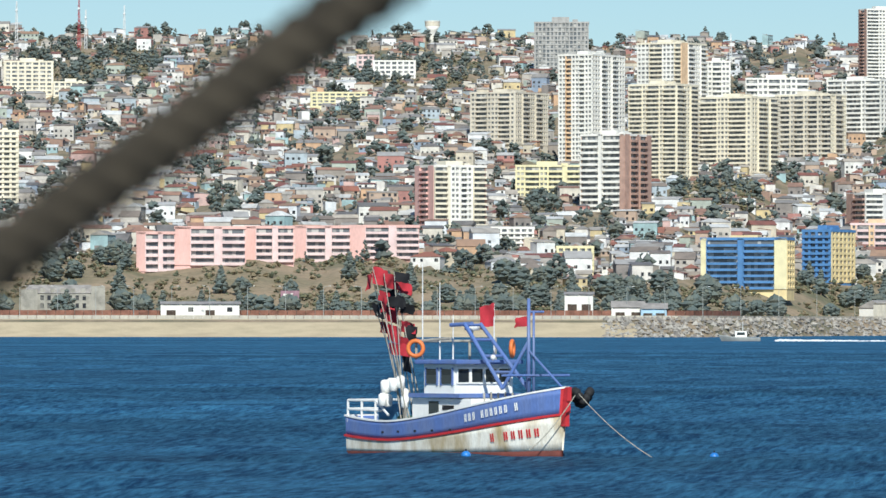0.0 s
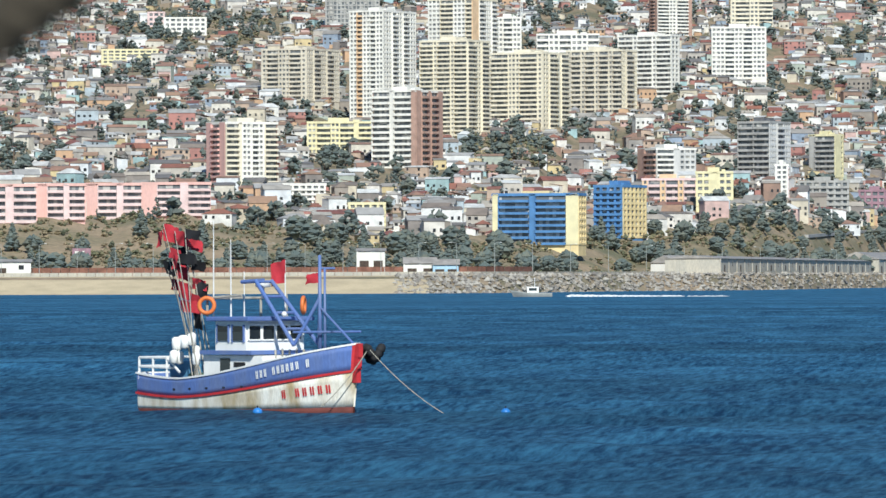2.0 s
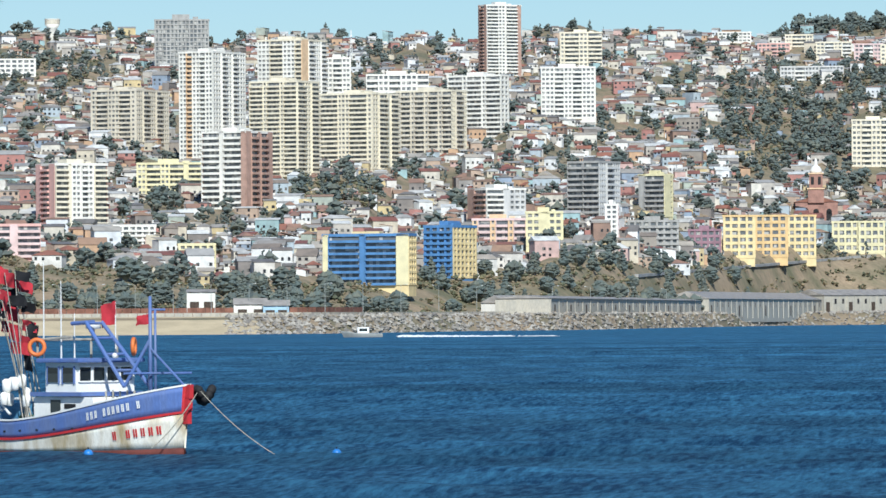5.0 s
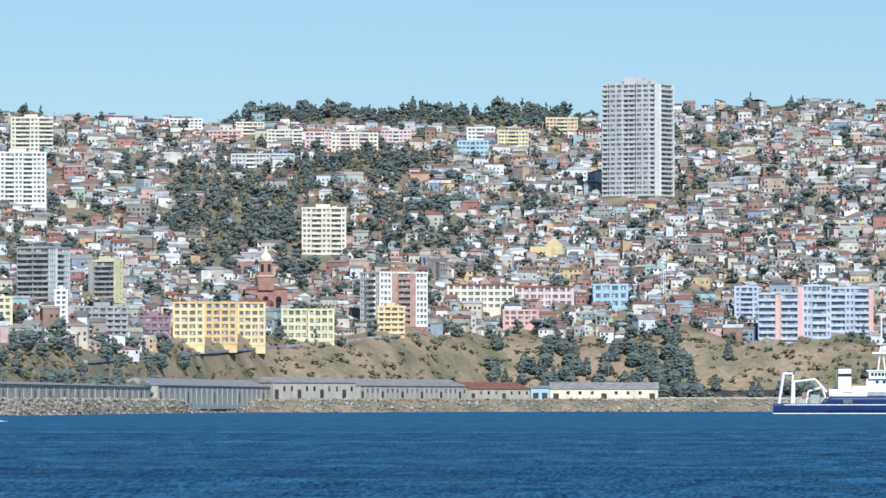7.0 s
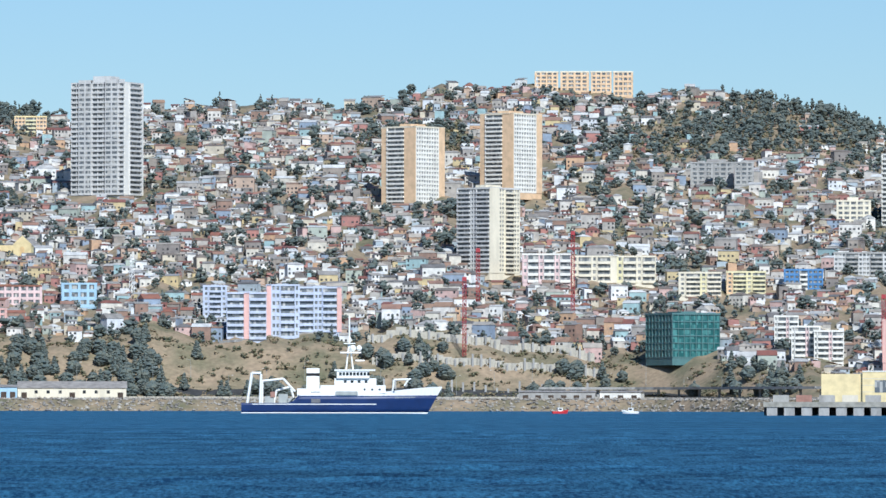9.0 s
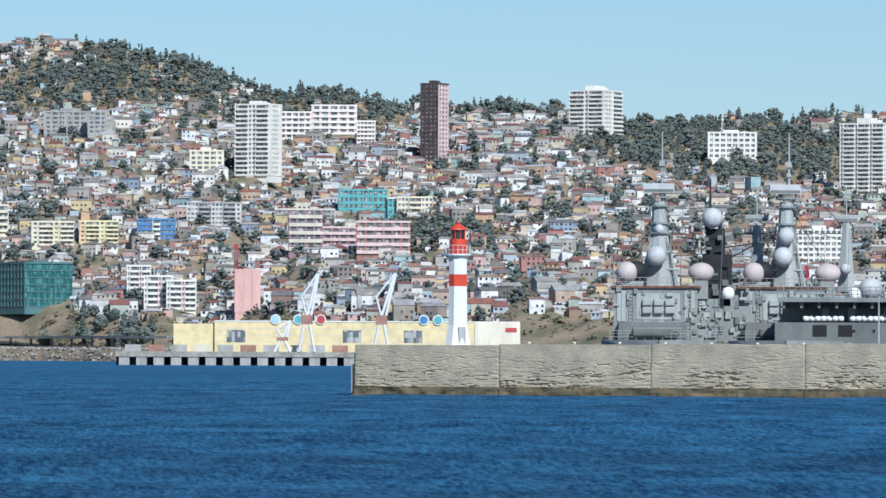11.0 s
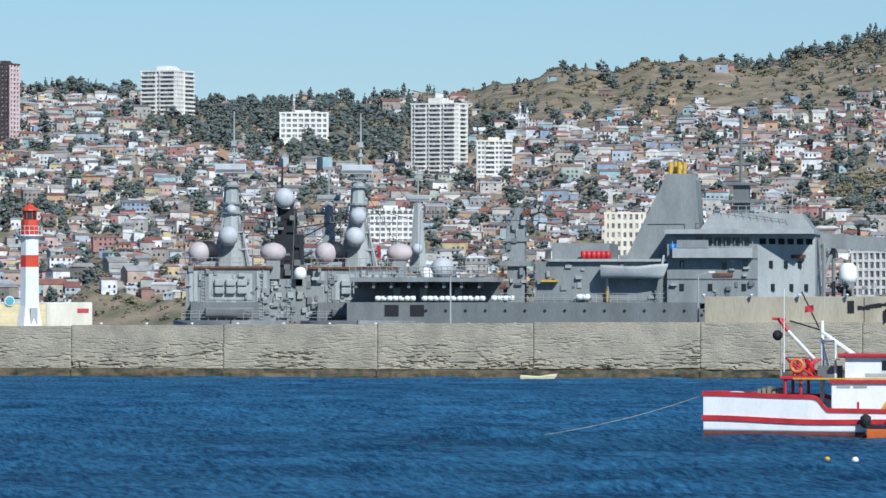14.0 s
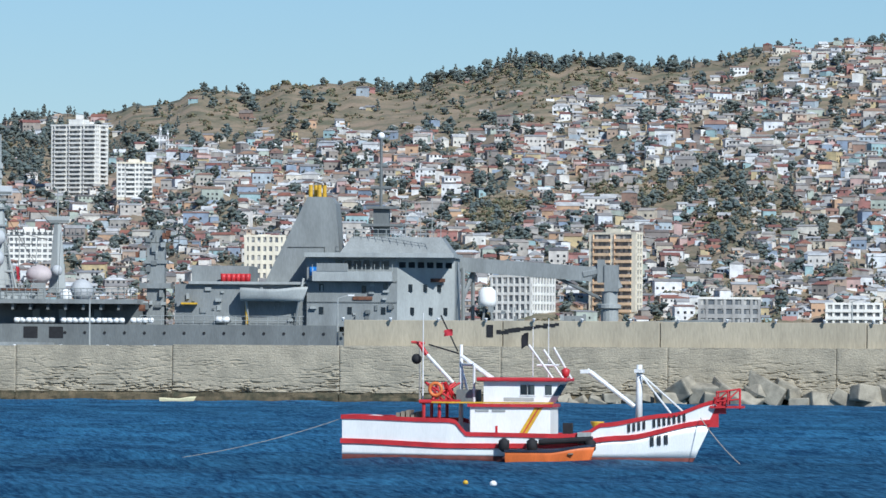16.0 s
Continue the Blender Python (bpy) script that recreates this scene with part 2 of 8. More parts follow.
# ---- sea ----
def sea_material():
    m = bpy.data.materials.new("sea_water")
    m.use_nodes = True
    n, l = m.node_tree.nodes, m.node_tree.links
    b = n["Principled BSDF"]
    b.inputs["Roughness"].default_value, b.inputs["IOR"].default_value = 0.3, 1.33
    b.inputs["Specular IOR Level"].default_value = 0.0
    geo = n.new("ShaderNodeNewGeometry")
    chop, swell, wind = n.new("ShaderNodeTexNoise"), n.new("ShaderNodeTexNoise"), n.new("ShaderNodeTexNoise")
    for tex, sc, det, st in ((chop, 3.6, 8, (1, 0.16, 1)), (swell, 0.22, 6, (1, 0.22, 1)), (wind, 0.012, 6, (0.3, 1.7, 1))):
        mp = n.new("ShaderNodeMapping")
        mp.inputs["Scale"].default_value = st
        l.new(geo.outputs["Position"], mp.inputs["Vector"])
        l.new(mp.outputs[0], tex.inputs["Vector"])
        tex.inputs["Scale"].default_value, tex.inputs["Detail"].default_value, tex.inputs["Roughness"].default_value = sc, det, 0.68
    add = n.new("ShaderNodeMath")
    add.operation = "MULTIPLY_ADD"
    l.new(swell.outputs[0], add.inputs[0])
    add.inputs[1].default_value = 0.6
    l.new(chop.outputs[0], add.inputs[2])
    # pale crests and dark troughs: wave sheen and shade put into the colour
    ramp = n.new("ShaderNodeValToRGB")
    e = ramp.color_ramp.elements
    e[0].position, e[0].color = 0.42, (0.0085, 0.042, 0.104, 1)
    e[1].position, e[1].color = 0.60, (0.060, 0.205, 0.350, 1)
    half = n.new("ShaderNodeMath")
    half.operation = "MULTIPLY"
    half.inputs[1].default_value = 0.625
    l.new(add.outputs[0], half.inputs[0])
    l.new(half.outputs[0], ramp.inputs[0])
    mix = n.new("ShaderNodeMix")
    mix.data_type, mix.blend_type = "RGBA", "MULTIPLY"
    mix.inputs[0].default_value = 1.0
    # broad wind streaks of sheen and shade, multiplied into the colour
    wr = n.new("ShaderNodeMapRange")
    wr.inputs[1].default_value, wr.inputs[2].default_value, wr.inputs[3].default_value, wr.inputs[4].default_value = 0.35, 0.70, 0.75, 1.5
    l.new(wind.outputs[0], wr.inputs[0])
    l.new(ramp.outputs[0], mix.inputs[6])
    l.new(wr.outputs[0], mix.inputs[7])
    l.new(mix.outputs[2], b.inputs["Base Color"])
    bp = n.new("ShaderNodeBump")
    bp.inputs["Strength"].default_value, bp.inputs["Distance"].default_value = 1.0, 0.45
    l.new(add.outputs[0], bp.inputs["Height"])
    l.new(bp.outputs[0], b.inputs["Normal"])
    gloss = n.new("ShaderNodeBsdfGlossy")
    gloss.inputs["Roughness"].default_value = 0.22
    l.new(bp.outputs[0], gloss.inputs["Normal"])
    both = n.new("ShaderNodeMixShader")
    both.inputs[0].default_value = 0.09
    l.new(b.outputs[0], both.inputs[1])
    l.new(gloss.outputs[0], both.inputs[2])
    l.new(both.outputs[0], n["Material Output"].inputs["Surface"])
    return m


def build_sea():
    """One sheet from behind the camera to past the coast; it swells near by."""
    vs, fs = [], []
    rows = [-3000, -300, 40] + [100 + 1.4 * i for i in range(260)] + [470 + 6 * i for i in range(100)] + [1100 + 60 * i for i in range(60)]
    cols = [-26, -20] + [-17.5 + 0.25 * i for i in range(141)] + [20, 26]
    rnd = random.Random(4)
    waves = [(rnd.uniform(-0.9, 0.9), 2 * math.pi / rnd.uniform(5, 17), rnd.uniform(0, 6.28), rnd.uniform(0.03, 0.07)) for _ in range(9)]
    for d in rows:
        for b in cols:
            x, y = (d * math.tan(radians(b)), d) if d > 0 else (b * 170.0, d)
            if d == 40:
                x = b * 40.0
            z = 0.0
            if 100 < d < 1050:
                z = sum(a * math.sin(k * (x * math.sin(w) + y * math.cos(w)) + f) for w, k, f, a in waves) * 0.8
            vs.append((x, y, z))
    n = len(cols)
    for i in range(len(rows) - 1):
        for j in range(n - 1):
            a = i * n + j
            fs.append((a, a + 1, a + n + 1, a + n))
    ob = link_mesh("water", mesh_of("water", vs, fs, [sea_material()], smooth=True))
    tagged(ob, "deep blue choppy sea with painted wave light and wind streaks", "sea", kind="structure")


build_sea()

# ---- land ----
SOIL = material("dry_hillside", (0.33, 0.25, 0.165), vary=0.3, size=26, fine=0.35, second=(0.15, 0.145, 0.085), rough=0.95, bump=0.5)


def build_ground():
    vs, fs = [], []
    cols = [-24, -20] + [-17.4 + 0.1 * i for i in range(349)] + [20, 24]
    n = len(cols)
    rows = [-0.1, -0.03, 0.0, 0.004, 0.008, 0.015, 0.03, 0.05, 0.07, 0.08, 0.09, 0.1, 0.11, 0.12, 0.13, 0.14, 0.15] + [0.15 + 0.85 * i / 70 for i in range(1, 71)] + [1.01, 1.03]
    for s in rows:
        for b in cols:
            ds = curve_at(SHORE, b)
            d = ds + (RIDGE_DIST - ds) * s
            x, y = spot(b, d)
            vs.append((x, y, ground_z(x, y)))
    for i in range(len(rows) - 1):
        for j in range(n - 1):
            a = i * n + j
            fs.append((a, a + 1, a + n + 1, a + n))
    ob = link_mesh("ground", mesh_of("ground", vs, fs, [SOIL], smooth=True))
    tagged(ob, "dry brown hillside with scrub above the bay", "hillside", kind="structure")


build_ground()


# ---- apartment buildings ----
def facade(parent, w, h, floors, bays, wall, style, m, trim=None, band=0.42, pier=0.3):
    """One face in the plane y = 0 of m, looking along -y: spandrels and piers stand proud of the glazed core."""
    fh, bw = h / floors, w / bays
    trim = trim or wall
    deep = {"grid": 0.3, "slab": 1.1, "rib": 0.5}[style]
    sp = mesh_of("spandrel", *box_data([(0, -deep if style == "slab" else -0.22, -fh * 0.02, w, 0.3, fh * band)]), [trim if style == "slab" else wall])
    for i in range(floors):
        link_mesh("balcony" if style == "slab" else "spandrel", sp, parent, m @ Matrix.Translation((0, 0, i * fh)))
    if style == "slab":
        pm = mesh_of("pier", *box_data([(-0.5 * bw * pier, -0.55, 0, 0.5 * bw * pier, 0.3, h)]), [wall])
    else:
        pm = mesh_of("pier", *box_data([(-0.5 * bw * pier, -deep, 0, 0.5 * bw * pier, 0.3, h)]), [wall])
    for i in range(bays + 1):
        x = min(max(i * bw, 0.5 * bw * pier), w - 0.5 * bw * pier)
        link_mesh("pier", pm, parent, m @ Matrix.Translation((x, 0, 0)))


def strips(parent, w, h, floors, pattern, wall, m):
    """One face made of upright strips, left to right: S solid wall, P punched windows, B stacked balconies; then a share and a paint."""
    fh = h / floors
    words = [(t[0], float(t[1:].rstrip("abcdefghijklmnopqrstuvwxyz")), PAINTS[t[-1]] if t[-1].isalpha() else wall) for t in pattern.split()]
    total = sum(share for _, share, _ in words)
    bands, paints, slots, x0 = [], [], [], 0.0
    for kind, share, paint in words:
        x1 = x0 + w * share / total
        if paint not in paints:
            paints.append(paint)
        k = paints.index(paint)
        if kind == "S":
            link_mesh("pier", mesh_of("pier", *box_data([(x0, -0.4, 0, x1, 0.3, h + 0.8)]), [paint]), parent, m)
        elif kind == "P":
            bands.append((x0, -0.2, -0.02 * fh, x1, 0.3, fh * 0.47))
            slots += [k] * 6
            n = max(1, round((x1 - x0) / 2.9))
            cell = (x1 - x0) / n
            pm = mesh_of("pier", *box_data([(-0.14 * cell, -0.3, 0, 0.14 * cell, 0.3, h)]), [paint])
            for i in range(n + 1):
                link_mesh("pier", pm, parent, m @ Matrix.Translation((min(max(x0 + i * cell, x0 + 0.14 * cell), x1 - 0.14 * cell), 0, 0)))
        else:
            bands.append((x0 + 0.1, -1.35, -0.04 * fh, x1 - 0.1, 0.3, fh * 0.37))
            slots += [k] * 6
            link_mesh("fin", mesh_of("fin", *box_data([(x0 - 0.15, -0.95, 0, x0 + 0.2, 0.3, h)]), [paint]), parent, m)
        x0 = x1
    if bands:
        sp = mesh_of("floor_band", *box_data(bands), paints, slots)
        for i in range(floors):
            link_mesh("floor_band", sp, parent, m @ Matrix.Translation((0, 0, i * fh)))


BOX_F = [(0, 3, 2, 1), (4, 5, 6, 7), (0, 1, 5, 4), (1, 2, 6, 5), (2, 3, 7, 6), (3, 0, 4, 7)]


def box_data(list_of):
    vs, fs = [], []
    for x0, y0, z0, x1, y1, z1 in list_of:
        k = len(vs)
        vs += [(x0, y0, z0), (x1, y0, z0), (x1, y1, z0), (x0, y1, z0), (x0, y0, z1), (x1, y0, z1), (x1, y1, z1), (x0, y1, z1)]
        fs += [tuple(k + i for i in f) for f in BOX_F]
    return vs, fs


def apartment(name, label, place, turn, w, dp, h, floors, bays, wall, side=None, style="grid", side_style="grid", trim=None, side_bays=0, band=0.42, pier=0.3, top=2.5, glass=None, sink=4.5, category="apartment block", front="", flank=""):
    """A block with its front towards -y before the turn; place is the middle of the front's foot."""
    side = side or wall
    x, y = place
    base = ground_z(x, y)
    ob = thing(name, pose(x, y, base, 0, 0, turn), label, category)
    g = glass or GLASS
    link_mesh("core", mesh_of("core", *box_data([(-w / 2 + 0.3, 0.3, 0, w / 2 - 0.3, dp - 0.3, h)]), [g]), ob)
    link_mesh("plinth", mesh_of("plinth", *box_data([(-w / 2, 0, -sink, w / 2, dp, 0.3)]), [wall]), ob)
    if front:
        strips(ob, w, h, floors, front, wall, pose(-w / 2, 0, 0))
    else:
        facade(ob, w, h, floors, bays, wall, style, pose(-w / 2, 0, 0), trim, band, pier)
    nb = side_bays or max(2, round(dp / (w / bays)))
    # only the flank turned to the bay carries openings; the other is a plain gable
    seen = 1 if turn < -math.degrees(math.atan2(x, y)) else -1
    turned = pose(w / 2, 0, 0, 0, 0, 90) if seen > 0 else pose(-w / 2, dp, 0, 0, 0, -90)
    if flank:
        strips(ob, dp, h, floors, flank, side, turned)
    else:
        facade(ob, dp, h, floors, nb, side, side_style, turned, trim, band, pier)
    link_mesh("gable_wall", mesh_of("gable_wall", *box_data([(-seen * w / 2 - 0.02, 0.05, 0, -seen * (w / 2 - 0.33), dp - 0.05, h)]), [side]), ob)
    link_mesh("back_wall", mesh_of("back_wall", *box_data([(-w / 2 + 0.05, dp - 0.35, 0, w / 2 - 0.05, dp - 0.02, h)]), [wall]), ob)
    link_mesh("roof", mesh_of("roof", *box_data([(-w / 2 - 0.35, -0.4, h, w / 2 + 0.35, dp + 0.35, h + 0.45), (-w / 2 - 0.35, -0.4, h + 0.45, w / 2 + 0.35, -0.1, h + 1.1), (-w / 2 - 0.35, dp + 0.05, h + 0.45, w / 2 + 0.35, dp + 0.35, h + 1.1), (-w / 2 - 0.35, -0.1, h + 0.45, -w / 2 - 0.05, dp + 0.05, h + 1.1), (w / 2 + 0.05, -0.1, h + 0.45, w / 2 + 0.35, dp + 0.05, h + 1.1)]), [trim or wall]), ob)
    if floors >= 10 and w > 18 and style != "rib" and not front:
        # a projecting bay with its own windows, carried above the roof
        bw = w * 0.24
        for k in ((-0.30,) if w < 30 else (-0.34, 0.16)):
            x0 = k * w
            link_mesh("bay_core", mesh_of("bay_core", *box_data([(x0 + 0.3, -1.9, 0, x0 + bw - 0.3, 0.3, h)]), [g]), ob)
            link_mesh("bay_wall", mesh_of("bay_wall", *box_data([(x0, -2.2, 0, x0 + 0.5, 0.3, h + 2.6), (x0 + bw - 0.5, -2.2, 0, x0 + bw, 0.3, h + 2.6), (x0 + bw * 0.5 - 0.5, -2.3, 0, x0 + bw * 0.5 + 0.5, -1.8, h + 2.6), (x0, -2.15, h, x0 + bw, 2.5, h + 2.5)]), [wall]), ob)
            band_mesh = mesh_of("bay_spandrel", *box_data([(x0 + 0.4, -2.1, 0, x0 + bw - 0.4, -1.7, h / floors * 0.45)]), [trim or wall])
            for i in range(floors):
                link_mesh("bay_spandrel", band_mesh, ob, Matrix.Translation((0, 0, i * h / floors)))
    if top:
        link_mesh("lift_house", mesh_of("lift_house", *box_data([(-w * 0.18, dp * 0.25, h + 0.4, w * 0.14, dp * 0.75, h + 0.5 + top), (w * 0.2, dp * 0.3, h + 0.4, w * 0.3, dp * 0.6, h + 0.5 + top * 0.6)]), [wall]), ob)
    return ob


PAINTS = {"w": WHITE, "c": CREAM, "t": ORANGE, "r": BRICK_TAN, "b": BEIGE, "g": LIGHTGREY, "k": PINK, "y": PALEYELLOW, "u": BLUE, "d": GREY, "p": PALEPINK, "l": LILAC}

# the blocks and towers of the town
apartment("apartment_block", "cream apartment block on the upper hillside", (-1168.0, 4021.8), 16.2, 31.3, 14.0, 20.8, 8, 7, CREAM)
apartment("apartment_block", "low cream apartment block on the upper hillside", (-1137.7, 4013.9), 15.8, 22.6, 14.0, 8.5, 3, 6, CREAM)
apartment("apartment_tower", "slim cream apartment tower on the hillside", (-842.5, 2841.8), 16.5, 23.7, 14.0, 31.8, 14, 7, CREAM, style="slab")
apartment("apartment_tower", "grey gridded concrete tower on the ridge", (-898.5, 4393.1), 11.6, 36.9, 14.0, 35.7, 12, 14, GREY, style="rib", band=0.3, pier=0.35, top=4)
apartment("apartment_tower", "tall white tower with stacked balconies", (-729.3, 3604.0), -16.7, 21.4, 38.9, 61.3, 24, 5, WHITE, style="grid", trim=WHITE, side_bays=5, front="P3 B2t P3 B2 P3", flank="P3 B2 P2 B2 P3")
apartment("apartment_tower", "tall white tower with orange panels", (-719.9, 3805.8), -17.5, 29.3, 31.8, 53.1, 20, 6, CREAM, ORANGE, front="P2w B2 P2w B1", flank="S2t B2w P2w B2w")
apartment("apartment_tower", "slim white tower behind its neighbours", (-694.1, 3854.4), 10.2, 15.8, 14.0, 49.6, 17, 4, WHITE, front="P2 B2 P2")
apartment("apartment_tower", "tall cream tower with ribbed facades", (-656.1, 3449.6), -17.4, 28.3, 25.6, 50.2, 21, 7, CREAM, style="rib", front="B3 P1 B3 P1 B3", flank="B3 P2 B3")
apartment("apartment_tower", "cream tower with ribbed facades", (-640.5, 3583.5), -18.1, 32.8, 31.2, 41.3, 16, 6, CREAM, style="rib", front="B3 P2 B3 P1", flank="P2 B3 S1 B3")
apartment("apartment_tower", "white tower with stepped roofline", (-661.0, 3873.1), 9.7, 37.1, 14.0, 40.3, 12, 7, WHITE, front="B2 P2 B2 P3 B2")
apartment("apartment_tower", "broad beige apartment tower", (-625.3, 3753.9), -18.8, 36.2, 18.1, 36.5, 13, 8, BEIGE, CREAM, style="slab", trim=CREAM, front="P1b B2b P1b B2b P1b B2b P1b B2b", flank="P1c B2b P1c")
apartment("apartment_tower", "white slab tower with long balconies", (-617.1, 3887.6), -19.2, 35.5, 10.8, 36.2, 13, 5, WHITE, style="slab", front="B3 P1 B3 P1 B3")
apartment("apartment_tower", "tall white tower with brick-red flanks on the ridge", (-681.5, 4424.1), 36.9, 26.5, 11.4, 47.5, 20, 5, WHITE, BRICK, style="slab", front="B3 P2 B3 S1r", flank="S1r B2r S1r")
apartment("apartment_tower", "white square tower on the hillside", (-579.9, 4023.7), 8.2, 33.5, 14.0, 31.2, 11, 8, WHITE, style="rib", band=0.3, front="P3 B2 P2 B2 P3")
apartment("apartment_tower", "cream tower on the ridge", (-634.5, 4466.3), 8.1, 28.7, 16.0, 26.2, 9, 6, CREAM, front="P1 B3 P2 B3")
apartment("apartment_block", "long beige-grey apartment block", (-794.2, 3686.3), -16.0, 29.3, 40.0, 29.1, 11, 8, BEIGE, GREY, style="slab", trim=BEIGE, front="P1b B2b P2b B2b P1b", flank="P2b B2b P2b B2b P2b")
apartment("apartment_tower", "white tower with dark balconies and brick flank", (-626.6, 3164.2), -17.0, 24.1, 27.7, 37.4, 13, 5, WHITE, BRICK, style="slab", band=0.34, front="B4w S1w B4w S1r", flank="S2r B3r S1r B3r S2r")
apartment("apartment_block", "pale yellow terraced apartment block", (-683.9, 3310.1), 11.7, 33.4, 14.0, 16.1, 6, 9, PALEYELLOW, style="slab", front="P2y B3y P2y B3y S1y B3y")
apartment("apartment_tower", "cream tower with salmon flank", (-622.7, 2822.2), 40.7, 25.8, 17.4, 28.0, 12, 7, CREAM, BRICK, style="slab", trim=WHITE, front="B4c S1c P3w B2w P2w B4c", flank="S2k B3k S2k")
apartment("apartment_block", "long salmon-pink apartment block with balconies", (-659.0, 2444.7), 15.1, 14.6, 12.0, 14.3, 5, 3, PINK, style="slab", trim=PINK, band=0.36, pier=0.55, top=0, front="S2k B3p S1p B3p")
apartment("apartment_block", "long salmon-pink apartment block with balconies", (-638.9, 2450.1), 14.6, 27.0, 12.0, 13.9, 5, 6, PINK, style="slab", trim=PINK, band=0.36, pier=0.55, top=0, front="S2k B3p S1p B3p")
apartment("apartment_block", "long salmon-pink apartment block with balconies", (-619.8, 2467.4), 14.1, 18.8, 12.0, 12.9, 5, 4, PINK, style="slab", trim=PINK, band=0.36, pier=0.55, top=0, front="S2k B3p S1p B3p")
apartment("apartment_block", "long salmon-pink apartment block with balconies", (-618.0, 2546.1), 13.6, 22.5, 12.0, 13.4, 5, 5, PINK, style="slab", trim=PINK, band=0.36, pier=0.55, top=0, front="S2k B3p S1p B3p")
apartment("apartment_block", "long salmon-pink apartment block with balconies", (-593.7, 2551.8), 13.1, 27.4, 12.0, 12.3, 5, 6, PINK, style="slab", trim=PINK, band=0.36, pier=0.55, top=0, front="S2k B3p S1p B3p")
apartment("apartment_block", "blue apartment block with yellow frame", (-454.2, 2582.8), -5.4, 35.4, 11.3, 19.5, 8, 10, YELLOW, YELLOW, style="slab", trim=BLUE, band=0.3, pier=0.22, top=1.5, front="S1y B5u S1u B5u S2y")
apartment("apartment_block", "blue and yellow apartment block", (-453.8, 2759.4), -18.8, 13.6, 21.5, 21.5, 9, 4, BLUE, YELLOW, style="slab", trim=BLUE)
apartment("apartment_block", "white and red stepped apartment block", (-487.0, 3164.3), 36.9, 21.8, 18.7, 17.9, 7, 6, WHITE, RED, style="slab", front="B3w S1g P3g", flank="S2r B3r")
apartment("apartment_block", "tan terraced apartment block", (-466.7, 3010.7), 8.8, 24.8, 14.0, 14.6, 5, 8, ORANGE, style="slab", trim=PALEPINK, front="P1t B2p P1t B2p P1t B2p")
apartment("apartment_block", "plain pale yellow apartment block on the slope", (-440.2, 2974.8), 8.4, 16.8, 14.0, 14.8, 5, 5, PALEYELLOW, front="P2y S1y P2y")
apartment("apartment_tower", "unfinished dark concrete tower", (-455.9, 3214.5), -20.1, 17.3, 21.9, 27.5, 10, 5, DARKGREY, style="slab", trim=GREY, front="B3d B3d", flank="P2g B2g P2g")
apartment("apartment_tower", "plain yellow-grey apartment tower", (-451.7, 3439.5), -20.6, 15.2, 9.5, 21.7, 8, 4, PALEYELLOW, GREY, front="S1d B3d", flank="S3y P2y")
apartment("apartment_block", "narrow white and pink block", (-427.4, 3107.6), 7.8, 6.2, 6.2, 16.0, 7, 2, WHITE, PALEPINK)
apartment("apartment_block", "grey concrete terraced flats on the slope", (-426.0, 3249.4), 7.5, 25.3, 14.0, 14.3, 5, 7, GREY, style="slab")
apartment("apartment_block", "dark purple and tan hillside flats", (-419.4, 3404.7), 7.0, 17.1, 14.0, 12.9, 4, 5, PURPLE, ORANGE)
apartment("apartment_block", "ochre-yellow apartment block with arcaded gables", (-406.4, 3446.8), 6.7, 16.7, 12.0, 21.7, 6, 4, YELLOW, style="grid", trim=OCHRE, top=0)
apartment("apartment_block", "ochre-yellow apartment block with arcaded gables", (-398.8, 3530.7), 6.4, 17.7, 12.0, 21.9, 6, 4, OCHRE, style="grid", trim=OCHRE, top=0)
apartment("apartment_block", "ochre-yellow apartment block with arcaded gables", (-389.6, 3599.4), 6.2, 15.5, 12.0, 22.8, 6, 4, YELLOW, style="grid", trim=OCHRE, top=0)
apartment("apartment_block", "cream flats with blank gable walls", (-375.8, 3698.1), 5.8, 15.0, 14.0, 16.9, 4, 4, PALEYELLOW, top=0)
apartment("apartment_block", "cream flats with blank gable walls", (-360.7, 3697.9), 5.6, 15.0, 14.0, 17.4, 4, 4, PALEYELLOW, top=0)
apartment("apartment_tower", "cream tower beside the ravine", (-398.8, 4105.2), 5.5, 27.6, 14.0, 28.8, 9, 7, CREAM, band=0.4, front="P2c B2c P2c B2c P1c")
apartment("apartment_tower", "white and brick-red apartment tower", (-322.9, 3802.6), 33.1, 31.5, 23.7, 30.7, 9, 6, BRICK, WHITE, style="slab", trim=WHITE, front="P2w S1r B2r S1r P2w", flank="P2w B2w P1w")
apartment("apartment_block", "small ochre flats on the cliff top", (-326.7, 3763.5), 5.0, 15.9, 14.0, 14.9, 5, 4, OCHRE, style="slab", trim=YELLOW)
apartment("apartment_tower", "tall grey tower with rows of box balconies", (-225.3, 4459.9), -25.3, 40.7, 26.9, 75.5, 23, 10, LIGHTGREY, WHITE, style="slab", trim=LIGHTGREY, band=0.4, pier=0.12, top=5, flank="S2w B5g S1w")
apartment("apartment_block", "lilac-blue apartment block with red-brown trims", (-129.9, 3977.9), 1.9, 14.3, 14.0, 21.7, 7, 3, LILAC, style="grid", trim=LILAC, top=1, front="P1l B2l P1l")
apartment("apartment_block", "lilac-blue apartment block with red-brown trims", (-108.8, 3906.5), 1.6, 23.5, 14.0, 26.8, 7, 5, LILAC, style="slab", trim=LILAC, top=1, front="B3l S1k B3l")
